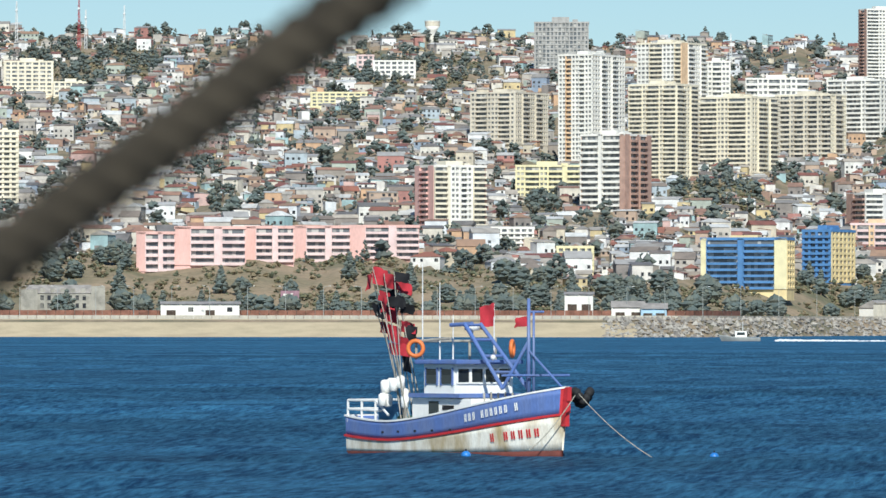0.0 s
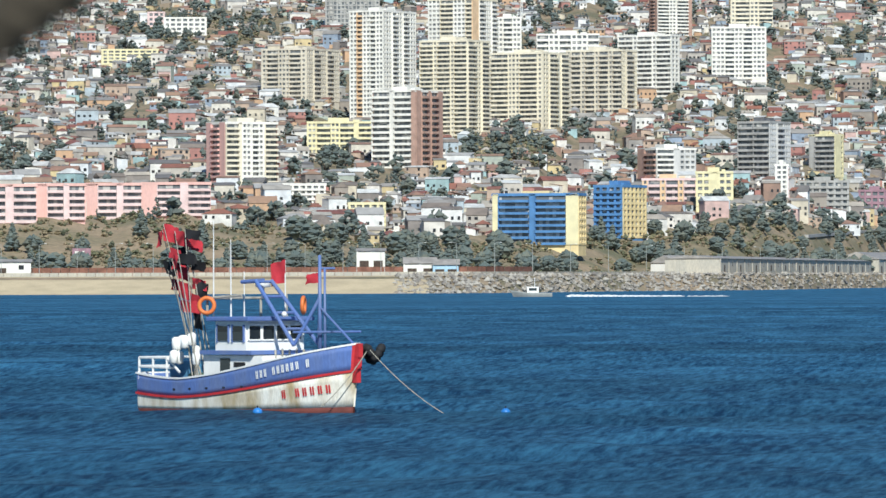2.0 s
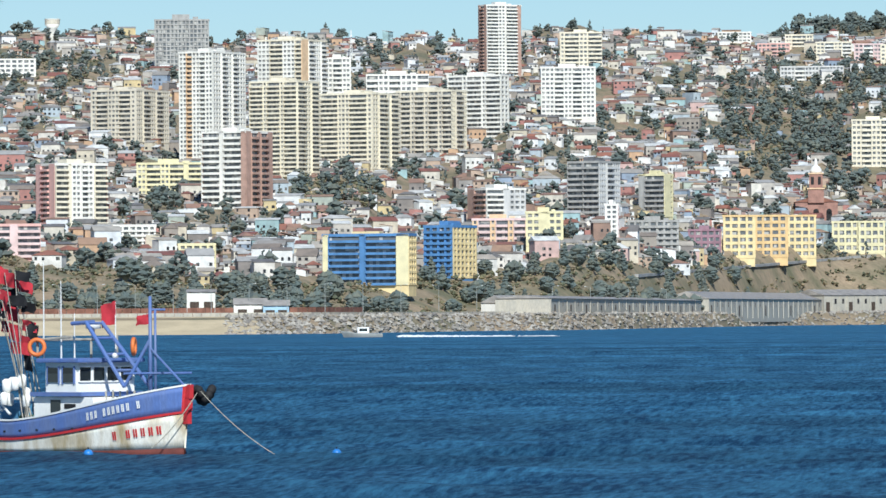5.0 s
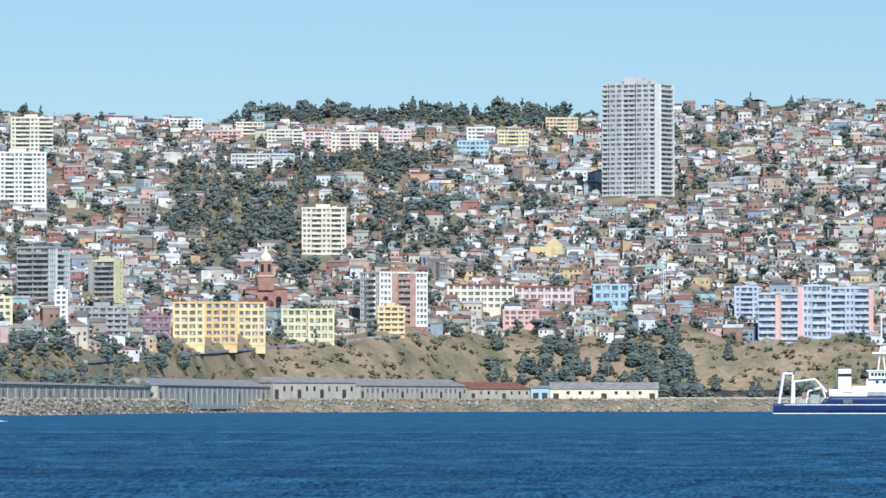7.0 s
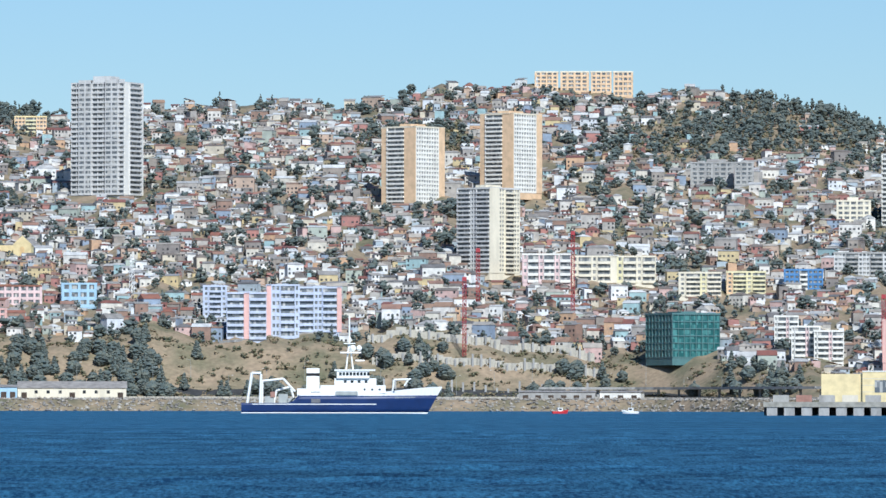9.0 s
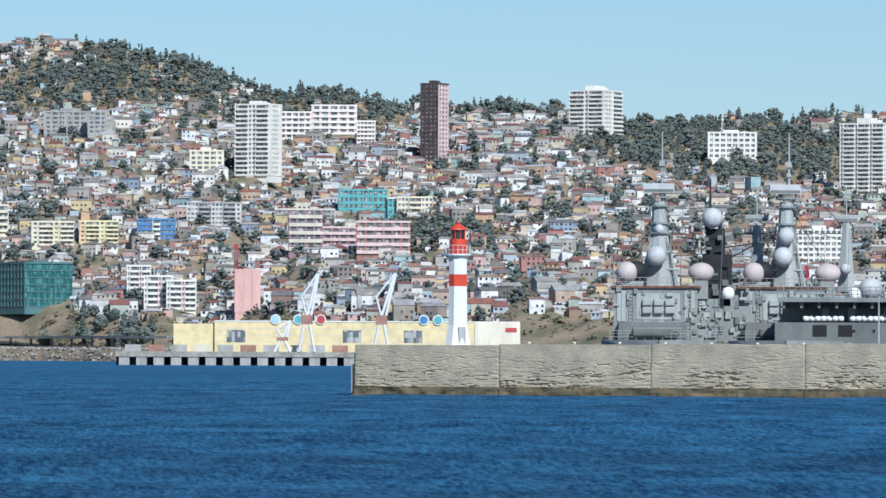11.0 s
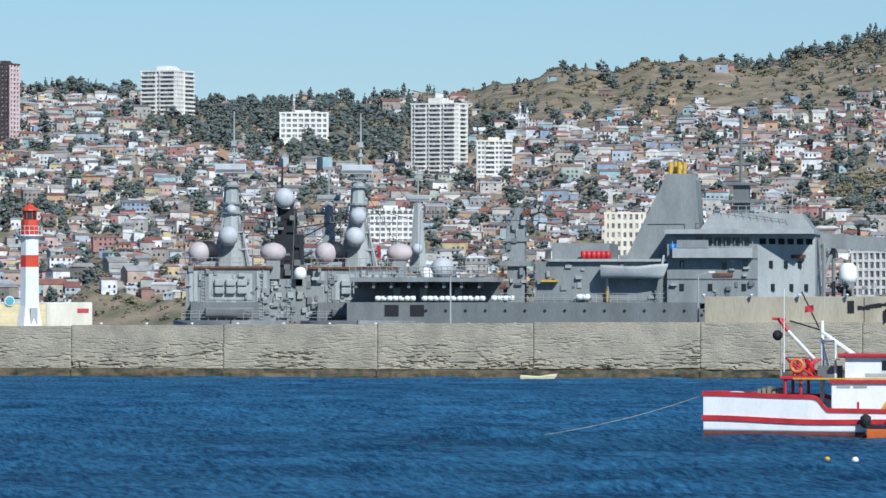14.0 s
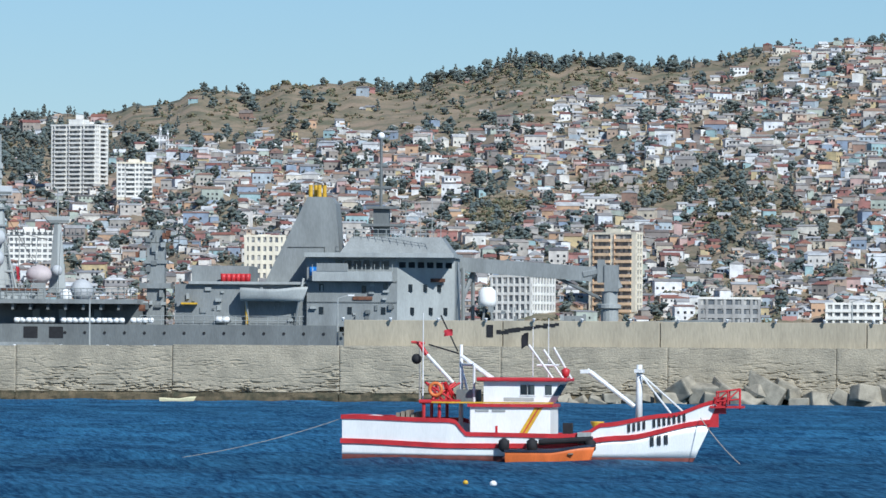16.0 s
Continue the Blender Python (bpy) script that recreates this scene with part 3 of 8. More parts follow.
apartment("apartment_block", "lilac-blue apartment block with red-brown trims", (-87.6, 3919.0), 1.3, 19.5, 14.0, 31.2, 7, 4, LILAC, style="grid", trim=LILAC, top=1, front="S1k P2l B3l P1l")
apartment("apartment_block", "lilac-blue apartment block with red-brown trims", (-65.4, 3931.5), 1.0, 25.3, 14.0, 26.0, 7, 6, LILAC, style="slab", trim=LILAC, top=1, front="B3l P2l B3l S1k")
apartment("apartment_block", "cream flats with red roof", (-291.5, 3986.6), 4.2, 40.5, 14.0, 14.7, 4, 10, CREAM, trim=TILE_ROOF, top=0)
apartment("apartment_block", "cream and orange flats with red roof", (-256.2, 4039.9), 3.6, 35.8, 14.0, 12.0, 3, 8, PALEPINK, trim=TILE_ROOF, top=0)
apartment("apartment_block", "bright pink house front on the slope", (-263.1, 3925.6), 3.8, 21.3, 14.0, 9.3, 3, 5, PINK, top=0)
apartment("apartment_block", "pale blue block with blank wall", (-215.0, 4034.3), 3.1, 21.5, 14.0, 14.1, 3, 4, LIGHTBLUE, top=0)
apartment("apartment_tower", "twin tower with tan panels and white flank", (-21.0, 4398.5), -38.0, 29.0, 31.0, 52.3, 18, 5, ORANGE, WHITE, style="slab", trim=CREAM, front="S2t B6w S4t", flank="P8w S2t")
apartment("apartment_tower", "twin tower with tan panels and white flank", (45.0, 4434.0), -38.5, 28.5, 31.0, 52.5, 18, 5, ORANGE, WHITE, style="slab", trim=CREAM, front="S2t B6w S4t", flank="P8w S2t")
apartment("apartment_tower", "cream and grey tower with deep balconies", (27.4, 4145.6), -40.0, 26.0, 30.0, 52.8, 19, 5, CREAM, CREAM, style="slab", trim=LIGHTGREY, side_style="slab", front="B4g P2g B4g", flank="S3c P2c B3c P2c")
apartment("apartment_block", "tan apartment block on the hilltop", (85.4, 4829.2), -1.0, 17.0, 12.0, 14.0, 5, 4, ORANGE, top=0, trim=CREAM)
apartment("apartment_block", "tan apartment block on the hilltop", (105.9, 4828.8), -1.3, 20.7, 12.0, 14.3, 5, 4, ORANGE, top=0, trim=CREAM)
apartment("apartment_block", "tan apartment block on the hilltop", (125.4, 4828.4), -1.5, 14.9, 12.0, 15.0, 5, 4, ORANGE, top=0, trim=CREAM)
apartment("apartment_block", "tan apartment block on the hilltop", (141.5, 4827.9), -1.7, 14.1, 12.0, 17.9, 5, 4, ORANGE, top=0, trim=CREAM)
apartment("apartment_block", "plain grey apartment block above the houses", (185.9, 4503.8), -2.4, 15.5, 12.0, 15.1, 5, 3, GREY, top=1.5)
apartment("apartment_block", "plain grey apartment block above the houses", (199.5, 4478.5), -2.6, 13.9, 12.0, 15.2, 5, 3, GREY, top=1.5)
apartment("apartment_block", "plain grey apartment block above the houses", (212.7, 4456.8), -2.7, 13.0, 12.0, 14.9, 5, 3, GREY, top=1.5)
apartment("office_block", "teal glass office block by the shore", (155.5, 3845.7), 25.9, 31.4, 33.0, 25.0, 6, 8, GREEN_FRAME, style="grid", glass=GLASS_GREEN, band=0.12, pier=0.08, top=1.5, category="office block")
apartment("apartment_block", "white and pink hillside flats", (73.0, 4123.4), -1.0, 30.1, 14.0, 17.0, 4, 8, PALEPINK, style="slab", trim=WHITE, top=0, front="P1p B2w P1p B2w P1p B2w")
apartment("apartment_block", "cream hillside flats with balconies", (115.1, 4126.4), -1.6, 52.4, 14.0, 16.0, 4, 11, CREAM, style="slab", top=0, front="P1c B2c P1c B2c S1c P1y B2c P1c B2c")
apartment("apartment_block", "white stepped terrace flats", (206.9, 3822.9), -3.1, 13.8, 9.0, 15.9, 5, 4, WHITE, style="slab", top=0, front="P1w B3w P1p B3w")
apartment("apartment_block", "white stepped terrace flats", (214.6, 3760.6), -3.3, 16.2, 9.0, 16.6, 5, 4, WHITE, style="slab", top=0, front="P1w B3w P1p B3w")
apartment("apartment_block", "white stepped terrace flats", (227.2, 3750.3), -3.5, 16.8, 9.0, 15.9, 5, 4, WHITE, style="slab", top=0, front="P1w B3w P1p B3w")
apartment("apartment_block", "cream apartment block on the hillside", (277.4, 4310.7), -3.7, 22.2, 14.0, 16.0, 5, 5, CREAM)
apartment("apartment_tower", "white apartment tower among the houses", (306.6, 4304.8), -32.2, 24.3, 18.9, 46.2, 15, 6, WHITE, style="slab", band=0.5, front="B3w P2w B3w", flank="S1w P3w S1w")
apartment("apartment_block", "pink and white stepped apartment block", (356.9, 4583.0), -4.5, 22.5, 10.0, 18.8, 5, 5, PALEPINK, style="slab", trim=WHITE, top=0)
apartment("apartment_block", "pink and white stepped apartment block", (386.5, 4612.6), -4.8, 31.8, 10.0, 19.9, 5, 5, PALEPINK, style="slab", trim=WHITE, top=0)
apartment("apartment_block", "pink and white stepped apartment block", (403.1, 4545.8), -5.1, 12.9, 10.0, 14.9, 5, 5, PALEPINK, style="slab", trim=WHITE, top=0)
apartment("apartment_tower", "dark brown tower with pink flank", (437.0, 4441.2), -33.7, 13.4, 14.7, 53.4, 18, 4, BROWN, PALEPINK, style="rib", side_bays=3)
apartment("apartment_tower", "white tower on the wooded ridge", (574.1, 4687.1), -35.1, 26.6, 30.2, 30.9, 10, 6, WHITE, style="slab", top=4, front="B3w P1w B3w", flank="P2w B2w")
apartment("apartment_block", "white block on the wooded ridge", (644.1, 4439.5), -8.3, 33.1, 14.0, 17.7, 5, 8, WHITE, top=2)
apartment("apartment_tower", "broad white tower above the ravine", (695.0, 4208.1), -37.6, 31.9, 17.9, 46.0, 16, 7, WHITE, style="slab", top=4, front="P1w B3w P1w B3w P1w B3w", flank="P2w B3w P1w")
apartment("apartment_block", "cream block beside the white tower", (710.7, 4066.1), -9.9, 22.3, 14.0, 21.0, 7, 6, CREAM, front="P2w B2w P2w B2w")
apartment("apartment_block", "white flats behind the warships", (568.6, 3582.6), -9.0, 24.9, 14.0, 18.5, 6, 8, WHITE)
apartment("apartment_block", "salmon-pink block by the port", (260.7, 3685.7), -4.0, 14.3, 14.0, 23.3, 5, 2, PINK, pier=0.7, top=1)
apartment("school", "turquoise school building on the hillside", (364.5, 4127.7), -5.0, 30.9, 14.0, 12.4, 3, 10, TEAL, trim=TEAL, top=0, category="school")
apartment("school", "turquoise school wing on the hillside", (390.2, 4122.4), -5.4, 21.3, 14.0, 10.4, 3, 7, TEAL, trim=WHITE, top=0, category="school")
apartment("apartment_block", "dark brown terraced flats on the slope", (309.5, 3891.2), -4.5, 20.1, 14.0, 23.9, 5, 4, PURPLE, style="slab", trim=BEIGE, top=0)
apartment("apartment_block", "dark brown terraced flats on the slope", (353.1, 3861.8), -5.2, 31.6, 14.0, 18.3, 4, 6, BRICK, style="slab", trim=PALEPINK, top=0)
apartment("apartment_block", "tan and purple flats on the slope", (326.4, 3911.6), -4.8, 30.3, 14.0, 15.1, 4, 6, PURPLE, style="slab", trim=PALEPINK, top=0)
apartment("civic_building", "ornate cream building with arched loggia", (672.9, 3445.4), -11.1, 22.0, 14.0, 23.8, 5, 7, CREAM, pier=0.5, top=1, category="public building")
apartment("office_block", "white office block with broad windows", (743.2, 3169.7), -41.4, 22.8, 25.0, 21.9, 5, 7, WHITE, style="grid", band=0.3, category="office block")
apartment("apartment_tower", "cream framed tower behind the breakwater", (807.6, 3220.3), -42.3, 26.7, 6.7, 39.2, 11, 4, CREAM, style="rib", band=0.3, front="S1c B4t S1c B4t S1c")
apartment("apartment_block", "white low port offices", (894.0, 3082.1), -16.2, 27.5, 14.0, 10.7, 3, 7, WHITE, style="slab", top=0)
apartment("apartment_block", "grey-white low port offices", (837.1, 3103.7), -15.1, 30.4, 14.0, 13.6, 3, 7, GREY, trim=WHITE, top=0)
apartment("apartment_block", "white flats on the upper hillside", (-985.6, 4263.6), 13.0, 28.2, 14.0, 11.8, 4, 7, WHITE, top=0)
apartment("apartment_block", "pink flats on the upper hillside", (-1031.7, 4376.0), 13.3, 11.6, 11.6, 9.6, 3, 3, PALEPINK, top=0)
apartment("apartment_block", "pale yellow hillside flats in a row", (-952.2, 3967.3), 13.5, 35.0, 14.0, 8.4, 4, 9, PALEYELLOW, top=0)
apartment("apartment_block", "white and cream flats on the lower slope", (-593.2, 2777.4), 12.1, 25.6, 14.0, 8.3, 4, 9, WHITE, style="slab", top=0)
apartment("apartment_block", "cream flats on the lower slope", (-543.5, 2685.5), 11.4, 15.3, 14.0, 9.3, 4, 5, PALEYELLOW, style="slab", top=0)



def on_slope(b, e):
    """The place on the hillside seen at bearing b and height angle e."""
    d = curve_at(SHORE, b) + 60
    while d < RIDGE_DIST - 14 and slope_to(b, d) < e:
        d += 4
    return spot(b, d)


for b, e, w, h, floors, paint, row, what in ((-6.19, 2.34, 20, 8, 3, CREAM, "P1c B2c P1c", "cream"), (-5.89, 2.25, 25, 10, 4, CREAM, "P2c B2w P2c B2w", "cream"), (-5.59, 2.22, 20, 11, 4, PALEPINK, "P2p B2w P2p", "pale pink"),
                                             (-5.28, 2.21, 33, 11, 4, CREAM, "P2c B2p P2c B2p P2c", "cream"), (-4.92, 2.27, 22, 8, 3, PALEPINK, "P2p B1w P2p", "pale pink"), (-4.18, 2.26, 20, 11, 4, WHITE, "P2w B2w P2w", "white"),
                                             (-3.90, 2.23, 22, 11, 4, YELLOW, "P2y B2y P2y", "yellow"), (-3.475, 2.34, 23, 11, 4, YELLOW, "P2t B2y P2t", "ochre"), (-4.25, 2.15, 22, 10, 3, LIGHTBLUE, "P3 B1 P3", "light blue"),
                                             (-6.08, 2.05, 44, 9, 3, LIGHTGREY, "P3g B2w P3g B2w P3g", "grey"), (-6.41, 2.27, 23, 8, 3, PINK, "P2k B1k P2k", "bright pink"), (-6.75, 2.38, 24, 7, 3, WHITE, "P3w", "white"),
                                             (5.55, 1.22, 30, 10, 3, CREAM, "P2c B2c P2c B2c", "cream"), (4.55, 1.12, 36, 9, 3, LIGHTGREY, "P3d B2d P3d", "grey"), (2.35, 0.93, 26, 14, 5, CREAM, "P1c B2c P1y B2c", "cream"),
                                             (2.75, 0.95, 24, 13, 5, PALEYELLOW, "P1t B2y P1y B2y", "pale yellow"), (3.25, 0.98, 24, 12, 4, BLUE, "P2u B1w P2u", "blue"), (3.75, 1.1, 34, 14, 5, GREY, "P2g B2d P2g B2d P1g", "grey")):
    apartment("apartment_block", what + " walk-up apartment block in a hillside estate", on_slope(b, e), -b, w, 11.0, h, floors, 4, paint, front=row, top=0)


def bare_bank(b0, b1, low, high, label):
    """Bare orange earth laid open by a road cut; low and high give the height angle along it."""
    vs, fs, n = [], [], int((b1 - b0) / 0.03)
    for i in range(n + 1):
        b = b0 + (b1 - b0) * i / n
        t = i / n
        pinch = math.sin(math.pi * t) ** 0.4
        for j in range(4):
            e = low[0] + (low[1] - low[0]) * t + ((high[0] - low[0]) * (1 - t) + (high[1] - low[1]) * t) * pinch * j / 3
            x, y = on_slope(b, e + 0.02 * ripple(b, 0))
            vs.append((x, y, ground_z(x, y) + 1.1))
    for i in range(n):
        for j in range(3):
            a = i * 4 + j
            fs.append((a, a + 4, a + 5, a + 1))
    tagged(link_mesh("bare_bank", mesh_of("bare_bank", vs, fs, [CLAY], smooth=True)), label, "hillside", kind="structure")


CLAY = material("orange_clay", (0.46, 0.29, 0.18), vary=0.22, size=9, fine=0.35, rough=0.95, bump=0.5, second=(0.33, 0.23, 0.14))
bare_bank(-5.75, -4.1, (2.33, 2.30), (2.43, 2.37), "bare orange cut in the hillside above the estate")
bare_bank(7.0, 8.3, (1.72, 1.28), (1.80, 1.36), "bare orange bank beside a hill road")

# ---- the houses on the slopes ----
WALL_COLORS = [(0.72, 0.70, 0.65), (0.60, 0.53, 0.41), (0.50, 0.37, 0.28), (0.78, 0.77, 0.74), (0.40, 0.37, 0.33), (0.31, 0.20, 0.15), (0.64, 0.59, 0.50), (0.60, 0.48, 0.26), (0.80, 0.79, 0.77),
               (0.42, 0.48, 0.52), (0.42, 0.20, 0.17), (0.38, 0.35, 0.32), (0.76, 0.72, 0.66), (0.26, 0.23, 0.21), (0.42, 0.46, 0.39), (0.68, 0.70, 0.72), (0.58, 0.40, 0.36), (0.70, 0.66, 0.58),
               (0.34, 0.48, 0.49), (0.28, 0.34, 0.43), (0.48, 0.44, 0.39), (0.56, 0.36, 0.22), (0.52, 0.48, 0.43), (0.32, 0.28, 0.24), (0.66, 0.62, 0.56), (0.74, 0.74, 0.73)]
ROOF_COLORS = [(0.30, 0.28, 0.26), (0.30, 0.13, 0.09), (0.40, 0.37, 0.33), (0.52, 0.51, 0.49), (0.24, 0.20, 0.17), (0.32, 0.19, 0.14), (0.18, 0.17, 0.165), (0.44, 0.39, 0.33), (0.66, 0.66, 0.64), (0.34, 0.22, 0.15), (0.24, 0.10, 0.08), (0.36, 0.35, 0.34)]
HOUSE_WALL, HOUSE_ROOF = palette("house_walls", WALL_COLORS), palette("house_roofs", ROOF_COLORS, rough=0.6)
HOUSE_WALL_ONE, HOUSE_ROOF_ONE = palette("house_wall", WALL_COLORS, by="object"), palette("house_roof", ROOF_COLORS, rough=0.6, by="object")
PANE = glazing("house_window", (0.03, 0.03, 0.035), (0.2, 0.19, 0.17), 0.25)

# woods and bare slopes: bearing, height angle, half-widths (degrees), share of houses kept
WOODS = [(-4.6, 2.52, 1.7, 0.12, 0.0), (-6.35, 1.7, 0.55, 0.5, 0.15), (-5.75, 1.55, 0.45, 0.5, 0.2), (-5.2, 2.1, 0.75, 0.14, 0.05), (-4.75, 1.55, 0.5, 0.3, 0.4), (2.3, 2.3, 0.7, 0.22, 0.3), (3.2, 2.4, 0.9, 0.25, 0.09), (4.6, 2.1, 1.0, 0.18, 0.2),
         (7.6, 1.87, 0.95, 0.22, 0.06), (8.6, 1.75, 1.4, 0.28, 0.05), (10.6, 2.15, 1.1, 0.30, 0.02), (12.3, 2.25, 1.2, 0.28, 0.04), (14.0, 2.55, 1.6, 0.22, 0.05), (13.2, 2.45, 1.2, 0.2, 0.03),
         (-15.6, 2.25, 0.6, 0.16, 0.1), (-13.0, 2.2, 0.7, 0.15, 0.2), (-10.2, 1.1, 0.35, 0.12, 0.1), (5.8, 1.0, 0.5, 0.2, 0.2), (-0.2, 2.3, 0.5, 0.15, 0.3), (15.2, 1.3, 0.5, 0.2, 0.2), (13.1, 1.25, 0.3, 0.15, 0.1), (14.6, 1.5, 0.8, 0.12, 0.3)]
TAKEN = []  # footprints of the larger blocks: bearing, distance, half-width in degrees, depth


def share_of_houses(b, e):
    k = 1.0
    for wb, we, hb, he, keep in WOODS:
        r = ((b - wb) / hb) ** 2 + ((e - we) / he) ** 2
        if r < 1.0 + 0.45 * ripple(b * 3.1, e * 1500):
            k = min(k, keep)
    # groves and gullies among the houses
    grove = noise.noise(Vector((b * 2.1, e * 4.6, 3.0))) + 0.55 * noise.noise(Vector((b * 6.0, e * 13.0, 8.0)))
    return k * (0.12 if grove > 0.42 else 0.55 if grove > 0.26 else 1.0)


def house_geometry(x, y, z, w, d, h, rz, roof, rnd):
    """Walls, roof and windows of one house: lists of (verts, faces, slot)."""
    c, s = math.cos(rz), math.sin(rz)

    def put(vs):
        return [(x + c * px - s * py, y + s * px + c * py, z + pz) for px, py, pz in vs]
    a, e = w / 2, d / 2
    walls = put([(-a, -e, -3), (a, -e, -3), (a, e, -3), (-a, e, -3), (-a, -e, h), (a, -e, h), (a, e, h), (-a, e, h)])
    out = [(walls, [(0, 1, 5, 4), (1, 2, 6, 5), (2, 3, 7, 6), (3, 0, 4, 7)], 0)]
    o, t = 0.35, 0.15
    if roof == 0:
        r = min(w, d) * rnd.uniform(0.22, 0.36)
        out.append((put([(-a - o, -e - o, h - t), (a + o, -e - o, h - t), (a + o, e + o, h - t), (-a - o, e + o, h - t), (-a - o, 0, h + r), (a + o, 0, h + r)]), [(0, 1, 5, 4), (2, 3, 4, 5), (0, 4, 3), (1, 2, 5), (0, 3, 2, 1)], 1))
    elif roof == 1:
        r = rnd.uniform(0.5, 1.6)
        out.append((put([(-a - o, -e - o, h - t), (a + o, -e - o, h - t), (a + o, e + o, h + r), (-a - o, e + o, h + r), (-a - o, -e - o, h), (a + o, -e - o, h), (a + o, e + o, h + r + t), (-a - o, e + o, h + r + t)]), [(4, 5, 6, 7), (0, 1, 5, 4), (1, 2, 6, 5), (3, 0, 4, 7), (2, 3, 7, 6)], 1))
    else:
        r = min(w, d) * rnd.uniform(0.2, 0.3)
        q = max(0.0, a - e)
        out.append((put([(-a - o, -e - o, h - t), (a + o, -e - o, h - t), (a + o, e + o, h - t), (-a - o, e + o, h - t), (-q - 0.1, 0, h + r), (q + 0.1, 0, h + r)]), [(0, 1, 5, 4), (2, 3, 4, 5), (0, 4, 3), (1, 2, 5), (0, 3, 2, 1)], 1))
    floors = max(1, int(h / 2.7))
    n = max(2, int(w / 2.6))
    for f in range(floors):
        for i in range(n):
            if rnd.random() < 0.25:
                continue
            cx, z0 = -a + (i + 0.5) * w / n, f * 2.7 + 0.9
            ww, hh = rnd.uniform(0.45, 0.75), rnd.uniform(1.1, 1.5)
            out.append((put([(cx - ww, -e - 0.05, z0), (cx + ww, -e - 0.05, z0), (cx + ww, -e - 0.05, z0 + hh), (cx - ww, -e - 0.05, z0 + hh)]), [(0, 1, 2, 3)], 2))
    return out


def clear_of_blocks(b, d):
    for tb, td, hw, dep in TAKEN:
        if abs(b - tb) < hw and -12 < d - td < dep + 4:
            return False
    return True


for ob in list(scene.objects):
    if ob.type == "EMPTY" and ob.get("category") in ("apartment block", "office block", "school", "public building"):
        xs = [v for c in ob.children if c.name.startswith("plinth") for v in c.data.vertices]
        pts = [ob.matrix_basis @ v.co for v in xs]
        bs = [math.degrees(math.atan2(p.x, p.y)) for p in pts]
        ds = [math.hypot(p.x, p.y) for p in pts]
        TAKEN.append(((min(bs) + max(bs)) / 2, min(ds), (max(bs) - min(bs)) / 2 + 0.03, max(ds) - min(ds)))

HOUSE_SPOTS, TREE_SPOTS = [], []


def scatter_town():
    rnd = random.Random(11)
    rings = 90
    for ring in range(rings):
        s = 0.15 + 0.845 * (ring + 0.5) / rings
        b = -16.9 + rnd.uniform(0, 0.1)
        while b < 16.9:
            ds = curve_at(SHORE, b)
            d = ds + (RIDGE_DIST - ds) * (s + rnd.uniform(-0.005, 0.005))
            step = math.degrees(rnd.uniform(6.5, 12.5) / d)
            e = slope_to(b, d)
            if clear_of_blocks(b, d):
                k = share_of_houses(b, e)
                if rnd.random() < 0.76 * k and not (ring < 2 and b < 2.5):
                    HOUSE_SPOTS.append((b, d, rnd.random()))
                elif rnd.random() < (0.05 if b > 9.4 and e > 1.95 and k < 0.06 else 0.42 if k < 0.35 else 0.62):
                    TREE_SPOTS.append((b, d, rnd.random()))
            b += step


scatter_town()


def build_houses():
    """Each house is a main body with, as a rule, a lower lean-to and a yard wall beside it."""
    rnd = random.Random(5)
    vs, fs, ids = [], [], []

    def add(geo):
        for v, f, slot in geo:
            o = len(vs)
            vs.extend(v)
            fs.extend(tuple(o + i for i in q) for q in f)
            ids.extend([slot] * len(f))
    for b, d, k in HOUSE_SPOTS:
        x, y = spot(b, d)
        big = rnd.random() < 0.13
        w, dp = rnd.uniform(4.2, 8.2) * (1.8 if big else 1), rnd.uniform(4.5, 7.5)
        h = rnd.choice((2.2, 2.3, 2.5, 2.6, 2.8, 4.7)) + (2.7 if big else 0)
        turn = math.radians(-b + rnd.choice((0, 0, 0, 90)) + rnd.gauss(0, 14))
        z = ground_z(x, y) + rnd.uniform(-0.4, 0.6)
        add(house_geometry(x, y, z, w, dp, h, turn, rnd.choice((0, 1, 1, 1, 2)), rnd))
        if rnd.random() < 0.6:
            side = rnd.choice((-1, 1)) * (w * 0.5 + 1.2)
            ax, ay = x + side * math.cos(turn) + 1.5 * math.sin(turn), y + side * math.sin(turn) - 1.5 * math.cos(turn)
            add(house_geometry(ax, ay, z - rnd.uniform(0.2, 1.4), rnd.uniform(2.6, 4.6), rnd.uniform(3, 5), rnd.uniform(1.9, 2.4), turn, 1, rnd))
        if rnd.random() < 0.35:
            fx, fy = spot(b + rnd.uniform(-0.05, 0.05), d - dp * 0.5 - rnd.uniform(2, 5))
            fw, fz = rnd.uniform(3, 8), ground_z(fx, fy)
            fv, ff = box_data([(fx - fw / 2, fy, fz - 2, fx + fw / 2, fy + 0.3, fz + rnd.uniform(0.8, 1.9))])
            add([(fv, ff, 0)])
    ob = link_mesh("hillside_houses", mesh_of("hillside_houses", vs, fs, [HOUSE_WALL, HOUSE_ROOF, PANE], ids))
    tagged(ob, "dense colourful small houses with tin roofs covering the slopes", "houses", kind="stuff")


build_houses()

# ---- trees ----
# greens lifted and turned bluish, so distance haze is painted into the leaves
LEAF = palette("hazed_foliage", [(0.125, 0.150, 0.132), (0.110, 0.140, 0.132), (0.150, 0.162, 0.130), (0.130, 0.148, 0.130), (0.104, 0.132, 0.126)], rough=0.85, vary=0.3)
BARK = material("bark", (0.16, 0.11, 0.08), vary=0.3, size=0.6)
